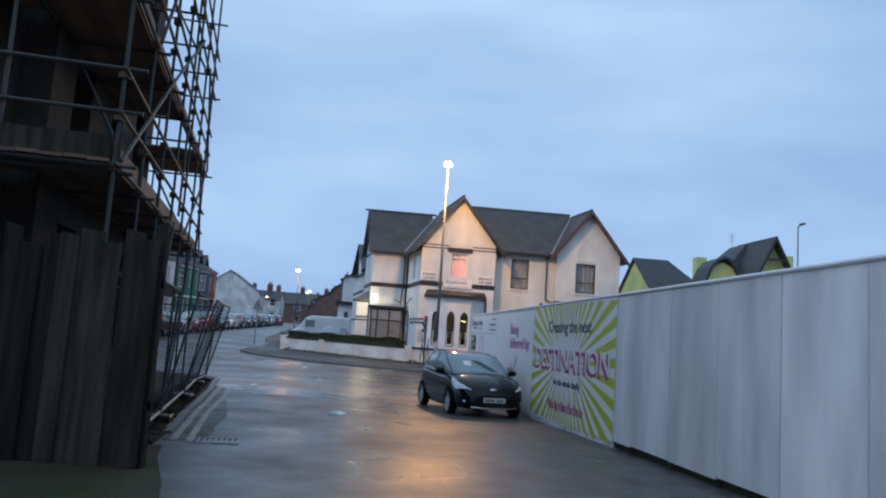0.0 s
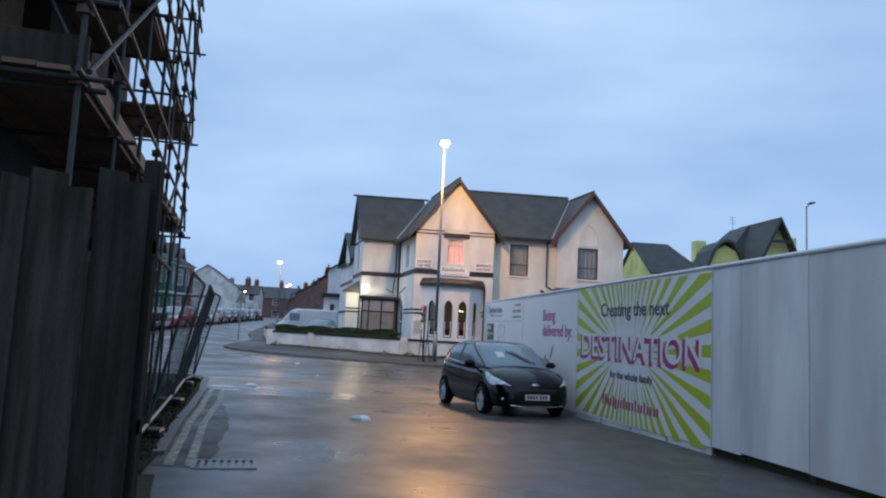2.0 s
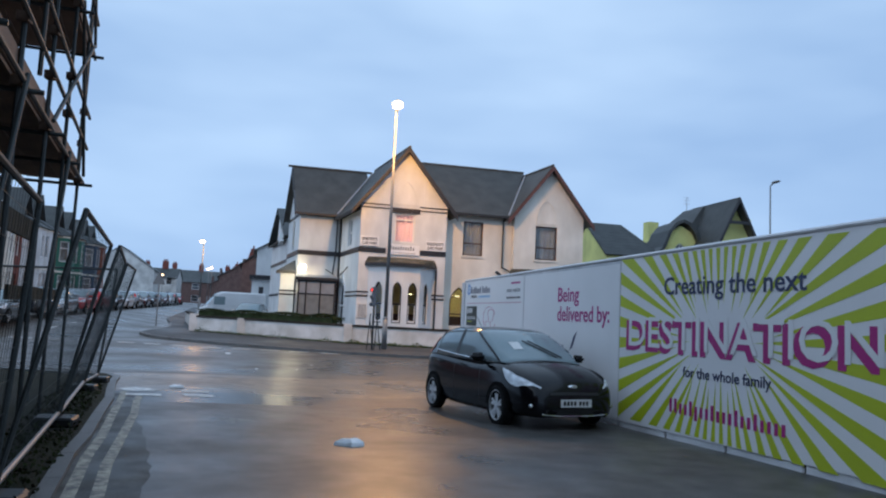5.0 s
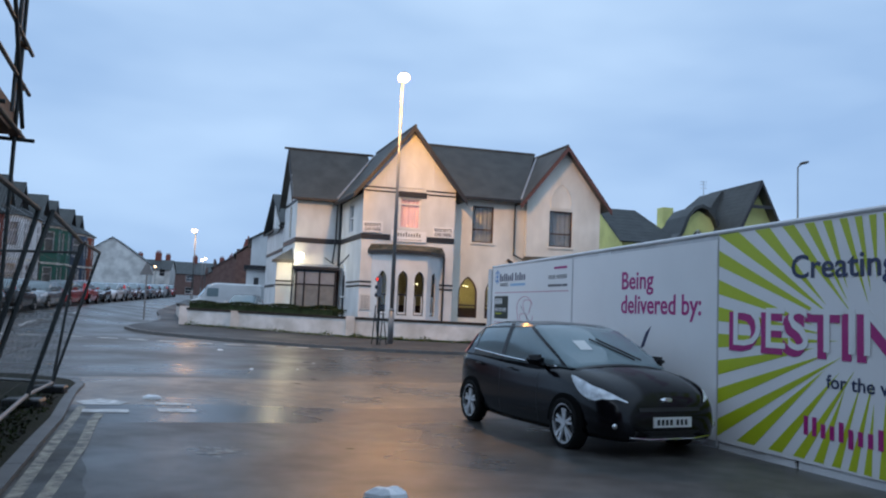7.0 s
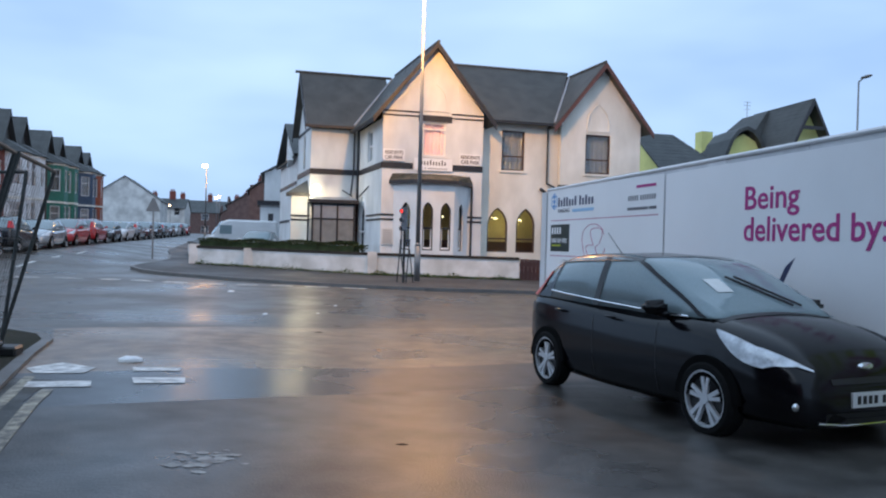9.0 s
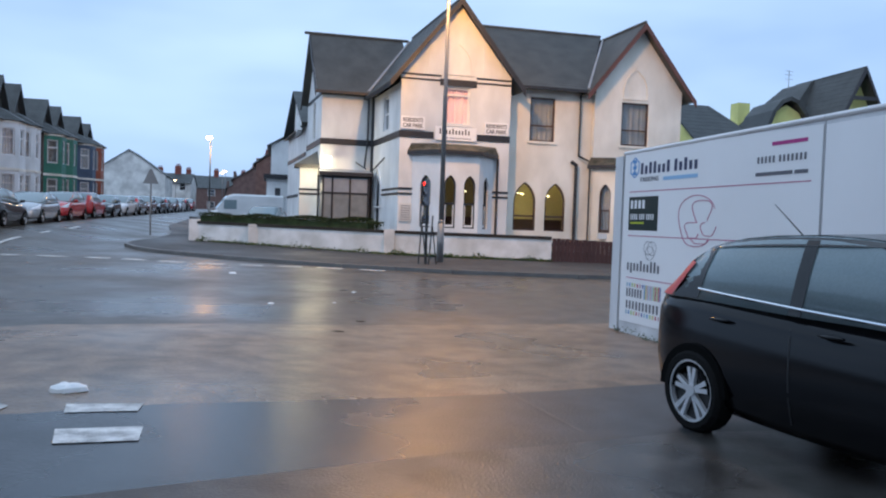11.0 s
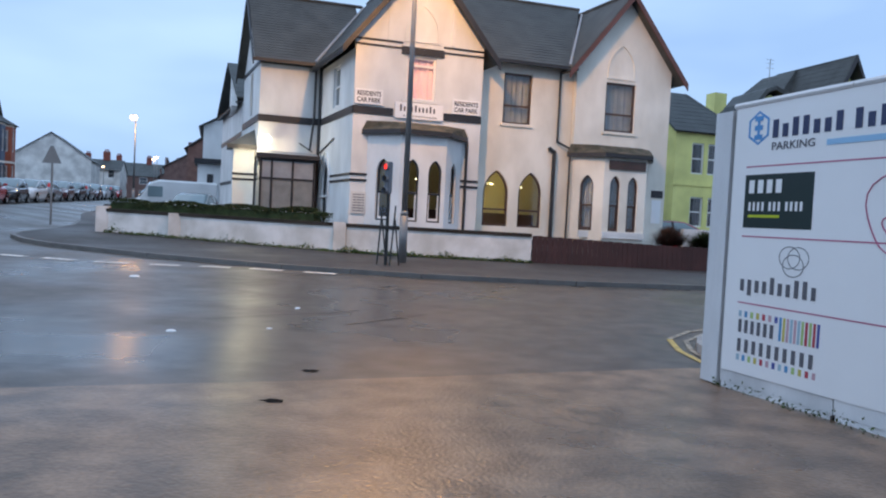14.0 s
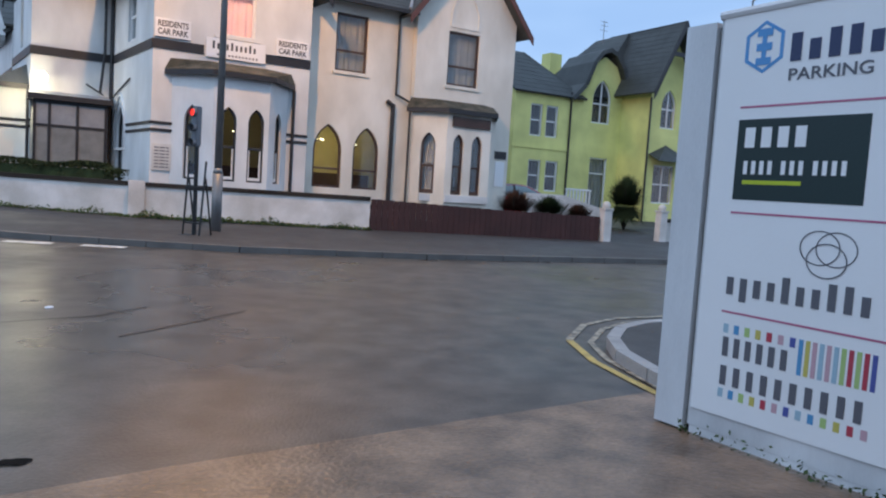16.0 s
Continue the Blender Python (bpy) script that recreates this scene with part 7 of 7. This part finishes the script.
tube(bm, (6.2, 2.6, 9.3), (6.2, 2.6, 10.5), 0.02, n=6)
for z in (10.0, 10.25, 10.45):
    tube(bm, (5.95, 2.6, z), (6.45, 2.6, z), 0.012, n=5)
part("aerial", bm, M_STEEL, yh)
bm = bmesh.new()
prism(bm, [(0, -0.6), (4.2, -0.6), (4.2, 0.45), (1.8, 1.0), (0, 1.0)], wall_run((12.2, 46.6), (20.5, 47.3)), 0.2)
tagged(part("divider_wall", bm, M_WALL), "grey rendered garden wall in front of the yellow house", "garden wall", "", "structure")


def shrub(x, y, r, h, material, seed, label, n=900):
    ob = thing("shrub", label, "shrub", pose(x, y, gz(y) + 0.1))
    bm = bmesh.new()
    rnd = random.Random(seed)
    for _ in range(9):
        a = rnd.uniform(0, 6.28)
        tube(bm, (0, 0, 0), (r * 0.6 * math.cos(a), r * 0.6 * math.sin(a), h * 0.7), 0.03, 0.01, 5)
    part("stem", bm, M_WOOD, ob)
    verts, faces = [], []
    for _ in range(n):
        a, e = rnd.uniform(0, 6.28), rnd.uniform(-0.5, 1.5)
        k = rnd.uniform(0.5, 1.0)
        o = Vector((0, 0, h * 0.38))
        d = Vector((math.cos(a) * math.cos(e) * r, math.sin(a) * math.cos(e) * r, math.sin(e) * h * 0.62))
        p, t = o + d * 0.4 * k, o + d * k + Vector((0, 0, -0.1 * k))
        sd = d.cross(Vector((0, 0, 1))).normalized() * 0.025
        b = len(verts)
        verts += [tuple(p - sd), tuple(p + sd), tuple(t)]
        faces.append((b, b + 1, b + 2))
    me = bpy.data.meshes.new("foliage")
    me.from_pydata(verts, [], faces)
    me.materials.append(material)
    f = new("foliage", me)
    f.parent = ob
    return ob


M_RUSSET = mat("russet_leaf", (0.075, 0.035, 0.022), 0.8, 0.4, 12, 60, 0.3)
shrub(15.6, 45.0, 1.05, 2.3, M_HEDGE, 21, "dense dark spiky shrub behind the low wall", 3800)
shrub(9.9, 43.4, 1.1, 1.5, M_RUSSET, 22, "bushy russet shrub behind the boarded fence", 2600)
shrub(11.4, 43.7, 1.1, 1.35, M_HEDGE, 23, "bushy green shrub behind the boarded fence", 2600)
shrub(12.8, 44.0, 0.9, 1.1, M_RUSSET, 24, "bushy russet shrub behind the boarded fence", 2200)
rails = thing("step_railing", "white painted balustrade beside the yellow house's door", "railing", pose(16.6, 50.6, gz(50.6) + 0.1, 0, 0, 6))
boxed("handrail", (0.0, 1.5, -0.04, 0.04, 1.30, 1.38), M_PVC, rails)
boxed("base_rail", (0.0, 1.5, -0.04, 0.04, 0.05, 0.13), M_PVC, rails)
for k in range(8):
    boxed("baluster", (0.04 + 0.195 * k, 0.10 + 0.195 * k, -0.03, 0.03, 0.13, 1.30), M_PVC, rails)

# ---- small things in the street ----
sig = thing("temporary_signal", "temporary traffic signal on a black stand showing red", "traffic signal", pose(-0.62, 38.6, gz(38.6) + 0.11, 0, 0, -50))
bm = bmesh.new()
tube(bm, (0.02, 0, 0), (0.02, 0, 1.9), 0.045, n=10)
part("post", bm, M_TRIM, sig)
bm = bmesh.new()
for x0 in (-0.2, 0.26):
    tube(bm, (x0, -0.1, 0), (x0 + 0.03, 0, 1.55), 0.022, n=7)
    tube(bm, (x0, 0.25, 0), (x0 + 0.03, 0, 1.2), 0.02, n=7)
for z in (0.25, 0.95, 1.0):
    tube(bm, (-0.2, -0.07, z), (0.28, -0.07, z), 0.018, n=7)
part("stand", bm, M_TRIM, sig)
M_SIGNAL = mat("dull_grey_plastic", (0.14, 0.15, 0.17), 0.5, 0.1, 10, 60, 0.05)
boxed("head", (-0.085, 0.085, -0.09, 0.06, 1.85, 2.68), M_SIGNAL, sig, bevel=0.02)
M_REDGLOW = glow("red_signal_glow", (1.0, 0.03, 0.015), 2.2)
for z, mm in ((2.55, M_REDGLOW), (2.24, M_TRIM), (1.93, M_TRIM)):
    bm = bmesh.new()
    tube(bm, (0, -0.09, z), (0, -0.115, z), 0.072, n=16)
    part("lens", bm, mm, sig, "glowing red lens" if mm is M_REDGLOW else "")
    bm = bmesh.new()
    tube(bm, (0, -0.09, z), (0, -0.18, z), 0.082, n=16, cap=False)
    part("hood", bm, M_SIGNAL, sig)

sp = thing("sign_post", "grey street sign post with a triangular plate on the corner", "road sign", pose(-12.0, 49.6, gz(49.6) + 0.11))
bm = bmesh.new()
tube(bm, (0, 0, 0), (0, 0, 2.95), 0.04, n=8)
part("post", bm, M_STEEL, sp)
bm = bmesh.new()
prism(bm, [(-0.34, 2.3), (0.34, 2.3), (0.05, 2.95), (-0.05, 2.95)], plane_u(-0.06), 0.012)
part("plate", bm, M_STEEL, sp)


M_PAPER = mat("white_paper", (0.86, 0.86, 0.86), 0.6, 0.05, 20, 60, 0.1)


def litter(x, y, r, seed):
    """A crumpled sheet: two rings of uneven points under a low crown."""
    rnd = random.Random(seed)
    bm = bmesh.new()
    n = 13
    z = gz(y, x)
    turn = [6.283 * k / n for k in range(n)]
    edge = [rnd.uniform(0.8, 1.2) * r for _ in turn]
    rings = [[bm.verts.new((x + f * e * math.cos(a), y + 0.72 * f * e * math.sin(a), z + h * r + rnd.uniform(-0.06, 0.06) * r * (h > 0.1))) for a, e in zip(turn, edge)] for f, h in ((1.0, 0.03), (0.92, 0.25), (0.5, 0.42))]
    top = bm.verts.new((x, y, z + 0.46 * r))
    for lo, hi in zip(rings, rings[1:]):
        for k in range(n):
            j = (k + 1) % n
            bm.faces.new((lo[k], lo[j], hi[j], hi[k]))
    for k in range(n):
        bm.faces.new((rings[-1][k], rings[-1][(k + 1) % n], top))
    return tagged(part("litter", bm, M_PAPER), "crumpled white paper litter lying on wet asphalt", "litter", "litter on the road")


litter(-1.88, 15.2, 0.17, 1)
litter(-4.9, 20.68, 0.13, 2)
rnd = random.Random(8)
bm = bmesh.new()
for k in range(30):
    cx, cy = -3.34 + rnd.gauss(0, 0.13), 16.86 + rnd.gauss(0, 0.11)
    q = rnd.choice((0.2, 0.3, 0.5, 0.9))
    ring = []
    for i in range(9):
        y = cy + q * rnd.uniform(0.03, 0.09) * math.sin(6.283 * i / 9)
        x = cx + q * rnd.uniform(0.05, 0.12) * math.cos(6.283 * i / 9)
        ring.append(bm.verts.new((x, y, gz(y, x) + 0.0065 + 0.00005 * k)))
    bm.faces.new(ring)
tagged(part("white_splash", bm, M_SPLASH), "dried white splash on the wet asphalt", "road stain", "", "stuff")
litter(-0.25, 38.2, 0.16, 3)
litter(-3.35, 8.55, 0.08, 4)
for k, (x, y, r) in enumerate(((-3.18, 28.7, 0.05), (-4.28, 28.35, 0.07), (-2.84, 30.7, 0.06), (-5.95, 34.6, 0.12))):
    litter(x, y, 0.8 * r, 11 + k)
litter(5.3, 40.6, 0.07, 5)
drain = thing("drain_grate", "cast-iron slotted drain grate set in the gutter", "drain", pose(-2.93, 10.45, gz(10.45) + 0.006, 0, 0, 12))
for a0, a1, b0, b1 in ((-0.32, 0.32, -0.24, -0.20), (-0.32, 0.32, 0.20, 0.24), (-0.32, -0.28, -0.20, 0.20), (0.28, 0.32, -0.20, 0.20)):
    boxed("rim", (a0, a1, b0, b1, -0.01, 0.012), M_STEEL, drain)
for k in range(7):
    boxed("slat", (-0.245 + 0.075 * k, -0.205 + 0.075 * k, -0.20, 0.20, -0.01, 0.009), M_STEEL, drain)
# thin black sheet paints the darkness of the pit below the slats
bm = bmesh.new()
box(bm, -0.28, 0.28, -0.20, 0.20, -0.012, -0.004)
part("pit_shade", bm, M_BLACK, drain)
for px, py, pr, seed in ((-3.02, 24.95, 0.10, 3), (-2.72, 26.2, 0.08, 6), (-2.11, 17.43, 0.05, 8)):
    rnd = random.Random(seed)
    edge = [rnd.uniform(0.65, 1.15) for _ in range(14)]
    marking("pothole", [(px + pr * e * math.cos(math.tau * k / 14), py + 0.7 * pr * e * math.sin(math.tau * k / 14)) for k, e in enumerate(edge)], "small dark broken patch in the asphalt", M_ARCH, 0.007)
marking("tar_line", offset_strip([(-1.47, 21.55), (-1.38, 21.2), (-1.15, 20.1)], 0.03), "thin pale scored line in the dark asphalt", M_KERB, 0.007)

# cracks in the main road
for pts in ([(-4.0, 29.4), (-3.2, 29.9), (-2.4, 30.2), (-1.9, 30.7)], [(-2.2, 29.2), (-1.3, 30.0), (-0.9, 30.4)]):
    marking("road_crack", offset_strip(pts, 0.035), "dark sealed crack in the asphalt", M_BLACK, 0.007)
